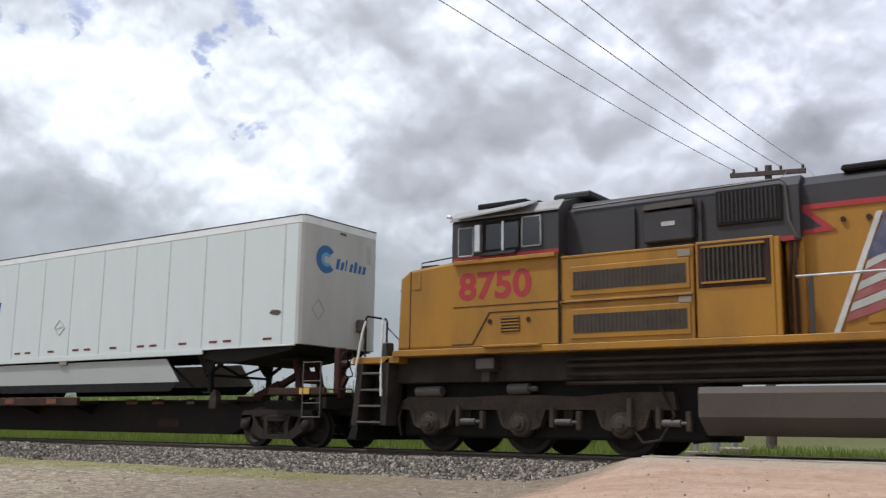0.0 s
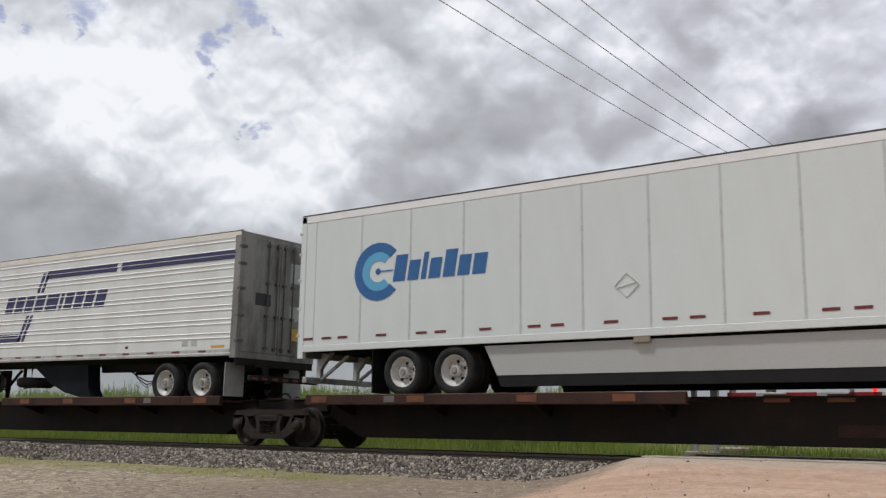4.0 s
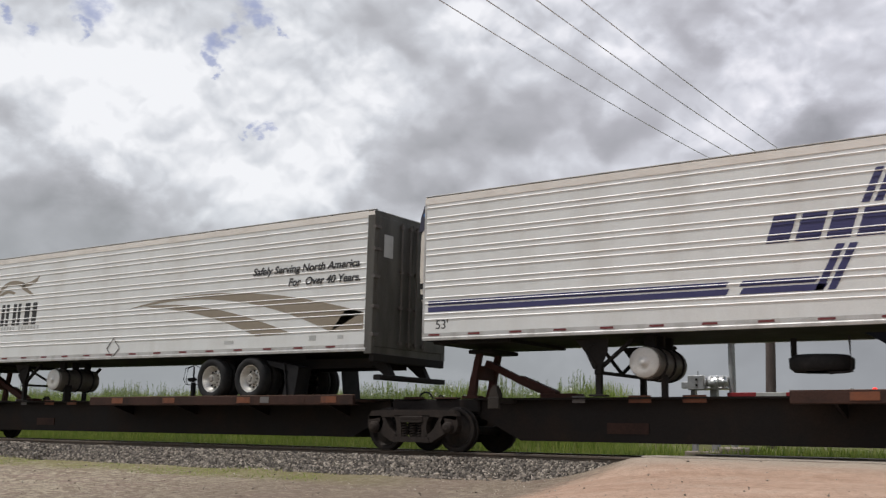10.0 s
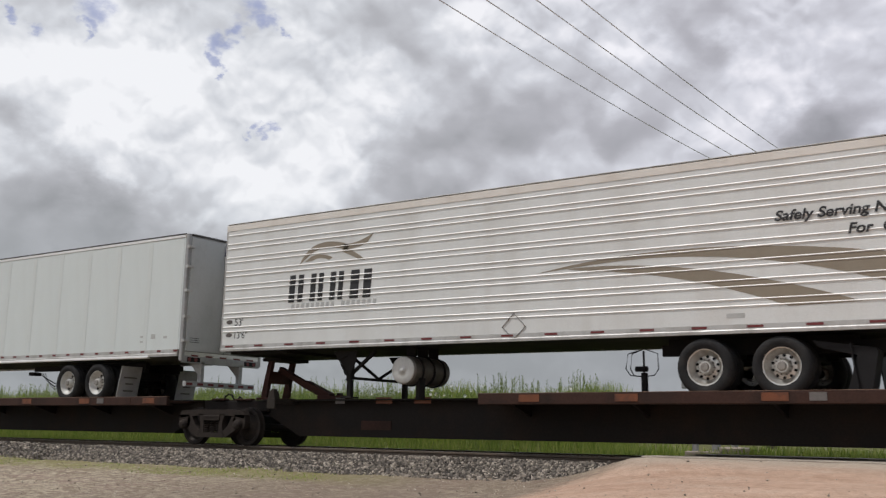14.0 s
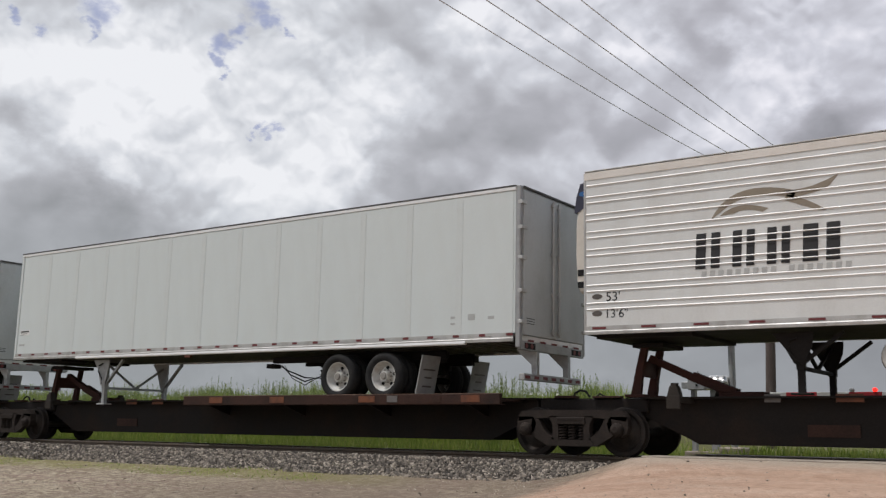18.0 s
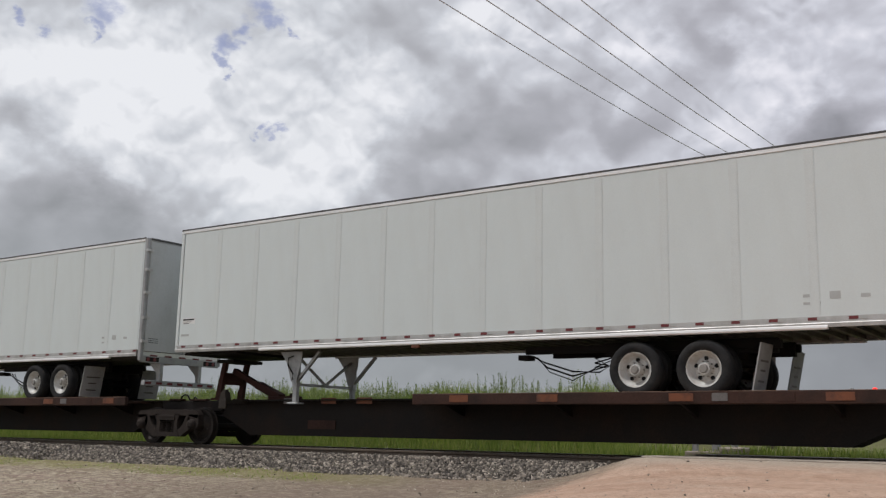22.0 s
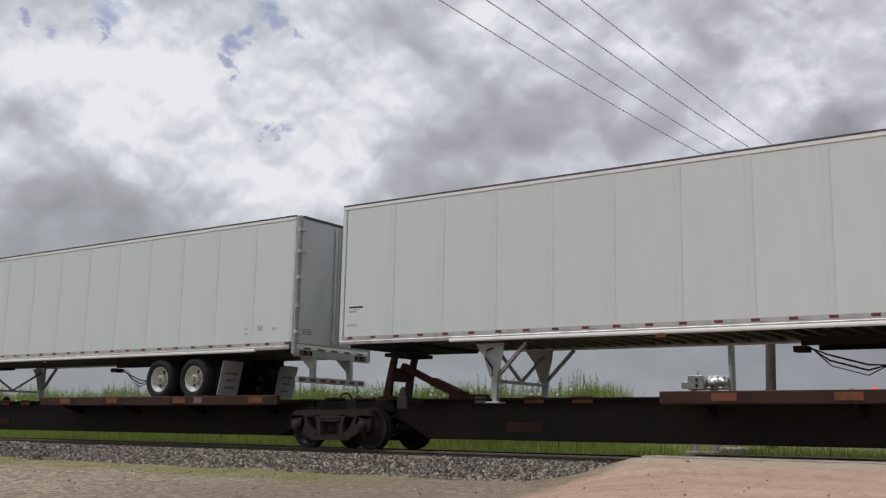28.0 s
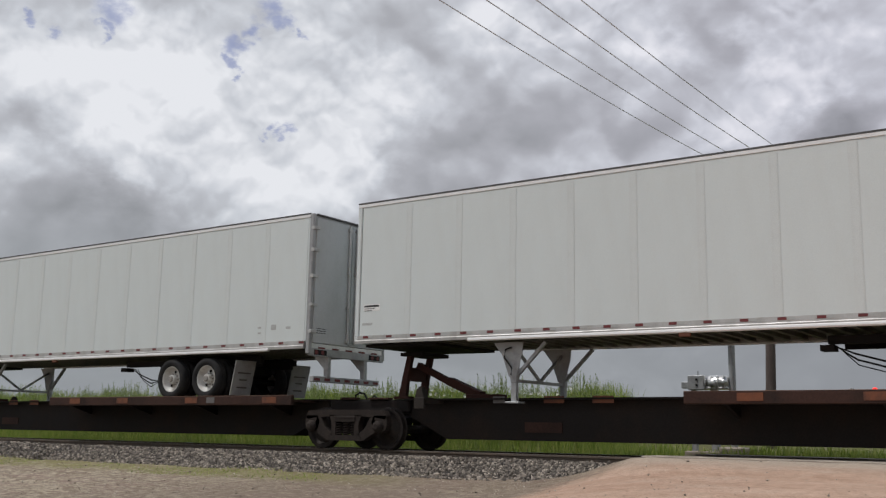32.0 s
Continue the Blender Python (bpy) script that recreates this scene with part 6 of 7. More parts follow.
def nose_film(outline, x):
    bm = B()
    a = [bm.verts.new((x + 0.001, y, z)) for y, z in outline]
    b2 = [bm.verts.new((x + 0.004, y, z)) for y, z in outline]
    k = len(outline)
    bm.faces.new(a[::-1])
    bm.faces.new(b2)
    for i in range(k):
        bm.faces.new((a[i], a[(i + 1) % k], b2[(i + 1) % k], b2[i]))
    return bm


def ring_marks(tr):
    cx, cz = 2.15, 3.69
    flat_shape(ring_outline(cx, cz, 0.63, 0.21, 42), "ring_mark", M["blue"], tr, y=-1.299)
    flat_shape(ring_outline(cx, cz, 0.42, 0.19, 46), "ring_mark", M["lightblue"], tr, y=-1.299)
    flat_shape([(cx + 0.07 * math.cos(a), cz + 0.07 * math.sin(a)) for a in (2 * math.pi * k / 16 for k in range(16))], "ring_mark", M["blue"], tr, y=-1.299)
    flat_shape([(cx, cz - 0.012), (cx + 0.38, cz - 0.012), (cx + 0.38, cz + 0.012), (cx, cz + 0.012)], "ring_mark", M["blue"], tr, y=-1.3025)
    x = 2.53
    for w2, h in ((0.30, 0.56), (0.27, 0.42), (0.12, 0.56), (0.28, 0.42), (0.28, 0.56), (0.28, 0.42), (0.30, 0.42)):
        flat_shape(slant(x, 3.44, w2, h, 0.16), "mark_block", M["blue"], tr, y=-1.299)
        x += w2 + 0.065

# ---------------------------------------------------------------- locomotive
def loco_wheelset(parent, x):
    return wheelset(parent, x, 0.533)


def loco_bogie(loco, x):
    bm = B()
    for s in (-1, 1):
        y0, y1 = sorted((s * 0.98, s * 1.14))
        outline = [(-2.72, 0.96), (-2.55, 1.05), (-1.2, 1.03), (-0.5, 1.06), (0.5, 1.06), (1.2, 1.03), (2.1, 1.10), (2.95, 1.10), (3.0, 0.80)]
        for u in (2.02, 0.0, -2.02):
            outline += [(u + 0.52, 0.80), (u + 0.40, 0.50), (u + 0.26, 0.44), (u - 0.26, 0.44), (u - 0.40, 0.50), (u - 0.52, 0.80)]
        prism(bm, outline + [(-2.72, 0.80)], y0, y1)
    for u in (-1.3, 0.9, 2.6):
        box(bm, u - 0.1, u + 0.1, -1.0, 1.0, 0.6, 0.9, 0.02)
    b = part("bogie", bm, M["truck"], loco, "dusty three-axle locomotive bogie")
    b.matrix_basis = pose(x, 0, 0)
    for k, u in enumerate((-2.02, 0.0, 2.02)):
        loco_wheelset(b, u)
        for s in (-1, 1):
            bm = B()
            face = Matrix.Diagonal((1, -s, 1, 1))
            lathe(bm, [(0, -0.20), (0.06, -0.20), (0.07, -0.16), (0.13, -0.15), (0.15, -0.11), (0.21, -0.10), (0.235, -0.06), (0.235, 0.10), (0, 0.10)], 24, Matrix.Translation((u, s * 1.08, 0.54)) @ face)
            for k2 in range(6):
                a2 = math.pi * k2 / 3 + 0.3
                q2 = Vector((u + 0.18 * math.cos(a2), s * 1.17, 0.54 + 0.18 * math.sin(a2)))
                bar(bm, q2, q2 + Vector((0, s * 0.03, 0)), 0.045, seg=6)
            part("axle_box", bm, M["truck"], b)
            for e in (-0.36, 0.36):
                coil = [(u + e + 0.085 * math.cos(0.785 * i), s * 1.06 + 0.085 * math.sin(0.785 * i), 0.56 + 0.0062 * i) for i in range(41)]
                part("spring", pipe(B(), coil, 0.018, 5), M["truck"], b)
            bm = B()
            pipe(bm, [(u + 0.74, s * 1.16, 0.58), (u + 1.06, s * 1.16, 0.58)], 0.06, 12)
            pipe(bm, [(u + 1.06, s * 1.16, 0.58), (u + 1.16, s * 1.16, 0.58)], 0.03, 8)
            hang = box(B(), u + 0.62, u + 0.72, s * 1.12 - 0.08, s * 1.12 + 0.08, 0.48, 0.86, 0.02)
            bar(hang, (u + 0.67, s * 1.16, 0.58), (u + 0.78, s * 1.16, 0.58), 0.05, 0.05)
            part("brake_hanger", hang, M["truck"], b)
            part("brake_lever", box(B(), u + 1.14, u + 1.24, s * 1.12 - 0.06, s * 1.12 + 0.06, 0.44, 0.78, 0.02), M["truck"], b)
            part("brake_cylinder", bm, M["tank"], b)
    for s in (-1, 1):
        bm = B()
        pipe(bm, [(-2.35, s * 1.12, 1.14), (-1.75, s * 1.12, 1.15)], 0.10, 12)
        part("damper", bm, M["tank"], b)
        bm = B()
        pipe(bm, [(-0.25, s * 1.12, 1.18), (0.18, s * 1.12, 1.18)], 0.10, 12)
        pipe(bm, [(0.18, s * 1.12, 1.18), (0.34, s * 1.12, 1.18)], 0.05, 8)
        part("damper", bm, M["tank"], b)
        part("sand_pipe", pipe(B(), [(-2.7, s * 1.14, 0.95), (-2.78, s * 1.16, 0.6), (-2.7, s * 1.16, 0.3)], 0.03), M["bogie"], b)
        bm = B()
        pipe(bm, [(2.72, s * 1.16, 1.2), (2.98, s * 1.18, 0.7), (2.72, s * 1.18, 0.3), (2.4, s * 1.16, 0.25), (2.2, s * 1.16, 0.5)], 0.028)
        part("sand_pipe", bm, M["bogie"], b)
        part("yaw_damper", box(B(), 2.14, 2.24, s * 1.2 - 0.05, s * 1.2 + 0.05, 0.5, 1.0, 0.02), M["truck"], b)


def window_frame(parent, x0, x1, z0, z1, y, slope=0.0):
    bm = B()
    t = 0.03
    for a in ((x0, x1, z0, z0 + t), (x0, x1, z1 - t, z1), (x0, x0 + t, z0, z1), (x1 - t, x1, z0, z1)):
        box(bm, a[0], a[1], y - 0.025, y + 0.01, a[2], a[3], 0.005)
    w = part("window", bm, M["galv"], parent, "framed cab side window")
    part("pane", box(B(), x0 + t, x1 - t, y - 0.008, y + 0.004, z0 + t, z1 - t), M["glass"], w)
    return w


def build_locomotive(x0):
    lo = thing("locomotive", "yellow and grey diesel locomotive, nose towards the trailers", "locomotive")
    Y, G, R = M["loco_yellow"], M["loco_grey"], M["loco_red"]
    H = 1.50
    # frame, walkway edge and end platforms
    part("underframe", box(B(), 0.9, 21.6, -1.2, 1.2, 1.32, 1.86, 0.02), M["under"], lo)
    part("traction_gear", box(B(), 1.04, 7.3, -0.92, 0.92, 0.24, 1.36, 0.05), M["dark_steel"], lo, "dark motors and piping between the wheels")
    part("walkway_edge", box(B(), 1.15, 21.4, -1.53, 1.53, 1.84, 1.97, 0.012), Y, lo, "yellow walkway edge")
    bm = box(B(), 0.12, 1.3, -1.50, 1.50, 1.72, 1.86, 0.012)
    part("front_platform", bm, Y, lo, "yellow front platform")
    # step wells
    for s in (-1, 1):
        bm = B()
        y0, y1 = sorted((s * 1.02, s * 1.50))
        prism(bm, [(0.26, 1.72), (0.40, 1.72), (0.28, 0.46), (0.14, 0.46)], y0, y1)
        prism(bm, [(0.90, 1.72), (1.06, 1.84), (1.02, 0.46), (0.87, 0.46)], y0, y1)
        box(bm, 0.2, 1.02, s * 1.0, s * 1.05, 0.46, 1.72)
        st = part("step_well", bm, M["under"], lo, "dark grey step well")
        for k, z in enumerate((0.50, 0.83, 1.16, 1.50)):
            t = box(B(), 0.26 + 0.03 * k, 0.90, y0, y1, z, z + 0.04, 0.006)
            part("step", t, M["tank"], st)
        bm = B()
        pipe(bm, [(0.46, s * 1.52, 2.62), (0.40, s * 1.54, 2.40), (0.24, s * 1.54, 1.60), (0.22, s * 1.54, 1.45)], 0.024)
        part("handrail", bm, M["white_rail"], lo, "white grab rail")
        bm = B()
        pipe(bm, [(0.92, s * 1.54, 2.66), (0.91, s * 1.55, 2.2), (0.90, s * 1.55, 1.55), (0.92, s * 1.55, 1.05)], 0.024)
        part("handrail", bm, M["white_rail"], lo, "white grab rail")
    for s in (-1, 1):
        part("end_railing", pipe(B(), [(0.20, s * 1.2, 1.84), (0.20, s * 1.2, 2.72), (0.20, s * 1.15, 2.77), (0.20, s * 0.55, 2.77), (0.20, s * 0.5, 2.72), (0.20, s * 0.5, 1.84)], 0.022), M["dark_steel"], lo)
    part("safety_chain", pipe(B(), [(0.20, -0.5, 2.6), (0.16, 0.0, 2.35), (0.20, 0.5, 2.6)], 0.012), M["dark_steel"], lo)
    bm = box(B(), 0.14, 0.26, -0.98, 0.98, 0.30, 1.72, 0.03)
    prism(bm, [(-0.12, 0.16), (0.1, 0.16), (0.2, 0.75), (0.12, 0.75)], -1.3, 1.3)
    part("pilot", bm, M["dark_steel"], lo)
    for k, y in enumerate((-0.9, -0.72, -0.5, 0.5, 0.72)):
        part("end_hose", pipe(B(), [(0.14, y, 1.15), (-0.12, y, 1.05 - 0.02 * k), (-0.3, y, 0.7), (-0.38, y, 0.42 + 0.04 * k)], 0.032), M["black"], lo)
    bm = box(B(), -0.85, 0.0, -0.16, 0.16, 0.72, 0.98, 0.04)
    box(bm, -1.05, -0.75, -0.22, 0.22, 0.66, 1.02, 0.05)
    part("coupler", bm, M["dark_steel"], lo)
    bm = box(B(), 0.16, 0.34, -0.65, -0.40, 1.86, 2.25, 0.03)
    part("junction_box", bm, M["loco_grey"], lo)
    # wide nose
    bm = B()
    out = [(1.22, 1.97), (1.27, 3.46), (1.50, 3.62), (2.62, 3.72), (2.62, 1.97)]
    prism(bm, out, -1.46, 1.46)
    es = [e for e in bm.edges if abs(e.verts[0].co.x - e.verts[1].co.x) > 0.05 or (e.verts[0].co.x < 1.4 and e.verts[1].co.x < 1.4 and abs(e.verts[0].co.y - e.verts[1].co.y) < 1e-4)]
    bmesh.ops.bevel(bm, geom=es, offset=0.06, segments=2, profile=0.5, affect="EDGES")
    nose = part("nose", bm, Y, lo, "blunt yellow wide nose")
    part("nose_door_frame", box(B(), 1.19, 1.3, -0.4, 0.4, 2.0, 3.4, 0.01), Y, nose)
    part("seam", box(B(), 1.52, 1.54, -1.466, -1.458, 2.0, 3.58), M["sill"], nose)
    part("nose_hatch", box(B(), 1.60, 1.78, -1.472, -1.46, 3.2, 3.56, 0.004), Y, nose)
    part("headlight_hood", box(B(), 1.30, 1.75, -0.85, 0.85, 3.56, 3.82, 0.03), M["dark_steel"], nose)
    for z in (2.35, 2.65, 2.95, 3.25):
        part("nose_step", pipe(B(), [(1.30, -1.2, z), (1.08, -1.2, z), (1.08, -0.85, z), (1.30, -0.85, z)], 0.014), M["loco_grey"], nose)
    bm = B()
    pipe(bm, [(1.6, -1.2, 3.68), (1.6, -1.2, 3.80), (2.4, -1.2, 3.86), (2.5, -1.2, 3.72)], 0.014)
    part("nose_rail", bm, M["dark_steel"], nose)
    # cab
    bm = box(B(), 2.55, 4.86, -1.52, 1.52, 1.97, 3.68, 0.02)
    cab = part("cab_side", bm, Y, lo, "yellow cab side")
    prof = [(-1.52, 3.68), (-1.52, 4.46), (-1.38, 4.68), (-0.7, 4.90), (0.7, 4.90), (1.38, 4.68), (1.52, 4.46), (1.52, 3.68)]
    bm = along(B(), prof, 2.55, 4.86)
    up = part("cab_top", bm, G, lo, "grey upper cab and roof")
    part("stripe", box(B(), 2.60, 4.86, -1.526, -1.519, 3.69, 3.76), R, up, "red band under the grey")
    part("window_sill", box(B(), 2.62, 4.82, -1.60, -1.52, 3.60, 3.68, 0.01), Y, cab)
    window_frame(up, 2.70, 3.06, 3.76, 4.36, -1.53)
    window_frame(up, 4.10, 4.52, 3.84, 4.44, -1.53)
    w = part("window", box(B(), 3.26, 4.06, -1.545, -1.52, 3.80, 4.42, 0.005), M["dark_steel"], up, "sliding cab window, partly open")
    part("pane", box(B(), 3.34, 3.68, -1.556, -1.546, 3.86, 4.36), M["glass"], w)
    part("pane", box(B(), 3.74, 4.04, -1.550, -1.547, 3.86, 4.36), M["glass"], w)
    part("mullion", box(B(), 3.68, 3.73, -1.560, -1.546, 3.82, 4.40), M["rail_alu"], w)
    part("wind_deflector", box(B(), 3.14, 3.26, -1.66, -1.52, 3.82, 4.36, 0.01), M["rail_alu"], up, "pale folding wind deflector")
    part("arm_rest", box(B(), 3.2, 4.0, -1.60, -1.52, 3.74, 3.80, 0.01), M["loco_grey"], up)
    bm = prism(B(), [(2.62, 4.66), (4.35, 4.76), (4.30, 4.79), (2.62, 4.69)], -1.82, -1.36)
    for v in bm.verts:
        if v.co.y < -1.6:
            v.co.z -= 0.20
            v.co.x += 0.12 if v.co.x < 3 else -0.05
    part("sun_shade", bm, M["pale_grey"], up, "pale grey sun shade over the cab window")
    bm = prism(B(), [(2.50, 4.50), (4.88, 4.50), (4.88, 4.53), (2.50, 4.53)], -1.54, -1.33)
    for v in bm.verts:
        if v.co.y > -1.4:
            v.co.z += 0.21
    part("roof_side", bm, M["pale_grey"], up, "pale grey sloping roof edge")
    part("roof_vent", box(B(), 2.9, 4.0, -1.2, -0.7, 4.78, 4.90, 0.03), M["dark_steel"], up)
    part("cab_gap", box(B(), 4.845, 4.885, -1.524, -1.46, 1.97, 3.66), M["dark_steel"], cab, "dark gap behind the cab")
    bm = box(B(), 3.05, 3.95, -0.6, 0.6, 4.90, 5.0, 0.03)
    part("air_conditioner", bm, M["loco_grey"], up)
    bm = box(B(), 4.3, 5.1, -0.7, 0.7, 4.88, 5.03, 0.04)
    pipe(bm, [(4.8, 0.1, 5.03), (4.8, 0.1, 5.1)], 0.05)
    part("antenna_plate", bm, M["loco_grey"], up)
    bm = B()
    pipe(bm, [(2.50, -1.5, 4.62), (2.42, -1.5, 4.64)], 0.04)
    part("marker_lamp", bm, M["white_rail"], up)
    letter_text("8750", 0.72, 2.72, 2.92, cab, R, y=-1.5225, name="road_number", width=1.58, bold=0.022)
    part("cab_panel", prism(B(), [(2.58, 2.02), (3.05, 2.02), (3.42, 2.62), (4.94, 2.62), (4.94, 2.64), (3.40, 2.64), (3.03, 2.04), (2.58, 2.04)], -1.528, -1.521), M["sill"], cab, "dark panel seam")
    part("seam", box(B(), 2.60, 4.96, -1.528, -1.521, 2.76, 2.775), M["sill"], cab)
    lou = part("louvre", box(B(), 3.66, 4.06, -1.527, -1.521, 2.24, 2.54), M["grille"], cab)
    for k in range(5):
        part("slat", prism(B(), [(3.66, 2.26 + k * 0.06), (4.06, 2.26 + k * 0.06), (4.06, 2.285 + k * 0.06), (3.66, 2.285 + k * 0.06)], -1.545, -1.526), Y, lou)
    for x in (3.42, 4.24):
        part("latch", bar(B(), (x, -1.52, 2.46), (x, -1.54, 2.46), 0.09, seg=12), M["sill"], cab)
    part("footboard", box(B(), 3.3, 4.5, -1.60, -1.50, 1.95, 2.0, 0.01), Y, cab)
    # electrical cabinet with two long grilles
    bm = box(B(), 4.86, 7.34, -1.49, 1.49, 1.97, 3.56, 0.012)
    box(bm, 4.87, 7.32, -1.52, -1.48, 2.70, 2.76, 0.008)
    cabinet = part("equipment_cabinet", bm, Y, lo, "yellow equipment cabinet")
    for z0 in (2.84, 2.05):
        fr = part("grille_frame", box(B(), 5.08, 7.28, -1.512, -1.485, z0, z0 + 0.54, 0.01), Y, cabinet)
        gr = part("grille", box(B(), 5.14, 7.22, -1.518, -1.51, z0 + 0.10, z0 + 0.44), M["grille"], fr, "dusty mesh grille")
        for x in np.arange(5.16, 7.21, 0.08):
            part("grille_bar", box(B(), x, x + 0.012, -1.523, -1.517, z0 + 0.10, z0 + 0.44), M["grille"], fr)
    for z in (2.60, 3.40):
        part("notice", box(B(), 7.08, 7.3, -1.5135, -1.4895, z, z + 0.12), M["tan"], cabinet)
    part("cabinet_gap", box(B(), 4.9, 7.33, -1.5235, -1.519, 2.705, 2.725), M["dark_steel"], cabinet)
    # grey hood top over the cabinet
    bm = along(B(), [(-1.20, 3.56), (-1.20, 4.50), (-1.0, 4.70), (1.0, 4.70), (1.20, 4.50), (1.20, 3.56)], 4.86, 9.0)
    hood = part("hood_top", bm, G, lo, "grey hood top")
    part("stripe", box(B(), 4.86, 8.9, -1.208, -1.198, 3.56, 3.64), R, hood, "red dividing band")
    part("hood_shelf", box(B(), 4.86, 7.36, -1.50, -1.15, 3.55, 3.60, 0.01), Y, hood)
    for x in (6.15, 7.35):
        part("post", box(B(), x, x + 0.07, -1.26, -1.19, 3.6, 4.42, 0.01), M["loco_grey"], hood)
    part("hood_box", box(B(), 6.4, 7.3, -1.34, -1.19, 3.72, 4.30, 0.03), G, hood)
    part("box_lid", prism(B(), [(6.4, 4.32), (7.3, 4.34), (7.3, 4.44), (6.45, 4.42)], -1.36, -1.15), M["tank"], hood, "pale sloped lid")
    part("notice", box(B(), 6.74, 6.98, -1.346, -1.339, 4.0, 4.08), M["greymark"], hood)
    bm = B()
    pipe(bm, [(5.0, -1.22, 4.56), (8.72, -1.22, 4.62), (8.80, -1.22, 4.54), (8.84, -1.22, 3.9), (8.95, -1.22, 3.6)], 0.02)
    part("conduit", bm, M["tank"], hood, "thin conduit along the roof edge")
    ug = part("upper_grille", box(B(), 7.66, 8.74, -1.235, -1.2, 3.92, 4.54, 0.012), M["dark_steel"], hood, "dark louvred intake")
    for x in np.arange(7.72, 8.70, 0.07):
        part("grille_bar", box(B(), x, x + 0.02, -1.25, -1.234, 3.98, 4.50), M["loco_grey"], ug)
    # blower housing with barred grille
    bm = box(B(), 7.38, 8.655, -1.49, 1.49, 1.97, 3.62, 0.012)
    bh = part("blower_housing", bm, Y, lo, "yellow blower housing")
    fr = part("grille_frame", box(B(), 7.42, 8.60, -1.508, -1.485, 2.82, 3.58, 0.012), M["sill"], bh)
    part("grille", box(B(), 7.50, 8.50, -1.514, -1.506, 2.92, 3.50), M["dark_steel"], fr, "dark barred grille")
    part("frame_edge", box(B(), 7.48, 8.52, -1.53, -1.513, 2.885, 2.92), Y, fr)
    part("frame_edge", box(B(), 7.48, 8.52, -1.53, -1.513, 3.50, 3.535), Y, fr)
    for x in np.arange(7.53, 8.50, 0.075):
        part("grille_bar", box(B(), x, x + 0.028, -1.53, -1.513, 2.92, 3.50), M["grille"], fr)
    bm = box(B(), 8.74, 9.02, -1.12, 1.12, 1.97, 3.62, 0.012)
    rec = part("recess", bm, Y, lo, "yellow recess between the housings")
    for k, x in enumerate((8.80, 8.90)):
        part("riser_pipe", pipe(B(), [(x, -1.18, 1.97), (x, -1.18, 2.8 + 0.4 * k), (x + 0.04, -1.14, 3.6)], 0.028), M["sill"], rec)
    part("recess_edge", box(B(), 8.66, 8.745, -1.49, -1.40, 1.97, 3.60, 0.01), Y, rec)
    # long engine hood
    prof = [(-1.02, 1.97), (-1.02, 3.55), (-1.02, 4.50), (-0.8, 4.68), (0.8, 4.68), (1.02, 4.50), (1.02, 1.97)]
    hood2 = part("engine_hood", along(B(), prof, 9.0, 21.0), Y, lo, "long yellow engine hood")
    bm = along(B(), [(-1.03, 4.16), (-1.03, 4.51), (-0.81, 4.695), (0.81, 4.695), (1.03, 4.51), (1.03, 4.16)], 9.0, 21.0)
    part("hood_roof", bm, G, hood2, "grey hood roof")
    part("flash", prism(B(), [(9.0, 3.74), (9.36, 3.74), (9.0, 4.08)], -1.036, -1.028), G, hood2)
    part("flash", prism(B(), [(8.95, 3.66), (9.52, 3.70), (9.10, 4.08), (8.98, 4.08), (9.30, 3.77), (8.95, 3.735)], -1.041, -1.034), R, hood2, "red pointed band")
    part("stripe", box(B(), 9.0, 21.0, -1.041, -1.033, 4.08, 4.17), R, hood2)
    part("roof_fan_deck", box(B(), 9.6, 12.5, -0.95, 0.95, 4.69, 4.80, 0.03), M["dark_steel"], hood2)
    for x in np.arange(9.9, 20.5, 1.05):
        part("hood_door", box(B(), x, x + 0.98, -1.034, -1.02, 2.15, 3.50, 0.006), Y, hood2)
    # waving-stripe emblem in plain bands
    for k in range(7):
        q = 9.58 + 0.062 * k
        z = 2.18 + 0.165 * k
        part("emblem_band", prism(B(), [(q, z), (10.6, z + 0.34), (11.4, z + 0.30), (12.6, z + 0.52), (12.6, z + 0.66), (11.4, z + 0.455), (10.6, z + 0.49), (q + 0.05, z + 0.14)], -1.043, -1.036), M["greymark"] if k % 2 else M["flag_red"], hood2)
    part("emblem_band", prism(B(), [(9.38, 2.0), (9.47, 2.0), (10.20, 3.94), (10.11, 3.94)], -1.046, -1.037), M["sign_white"], hood2, "pale diagonal edge")
    part("emblem_band", prism(B(), [(9.92, 3.18), (11.2, 3.52), (11.2, 3.94), (10.24, 3.94)], -1.047, -1.0435), M["flag_blue"], hood2, "navy field of the emblem")
    for x in (9.62, 10.0):
        part("latch", bar(B(), (x, -1.03, 3.86), (x, -1.06, 3.86), 0.09, seg=12), M["sill"], hood2)
    # side railing
    bm = B()
    for x in np.arange(9.20, 21.0, 2.3):
        bm = bar(B(), (x, -1.5, 1.9), (x, -1.5, 2.90), 0.07, 0.03)
        part("railing_post", bm, M["loco_grey"], lo, "grey railing stanchion")
    part("railing", pipe(B(), [(8.98, -1.5, 2.90), (21.0, -1.5, 2.90)], 0.024), M["galv"], lo)
    # fuel tank
    prof = [(-1.42, 1.16), (-1.48, 1.05), (-1.48, 0.66), (-1.10, 0.36), (1.10, 0.36), (1.48, 0.66), (1.48, 1.05), (1.42, 1.16)]
    part("fuel_tank", along(B(), prof, 7.35, 13.6), M["loco_tank"], lo, "long dusty brown fuel tank")
    for z in (1.26, 1.42, 1.58, 1.70):
        part("pipe", pipe(B(), [(4.9, -1.3, z), (14.5, -1.3, z + 0.02)], 0.035), M["under"], lo, "pipe under the walkway")
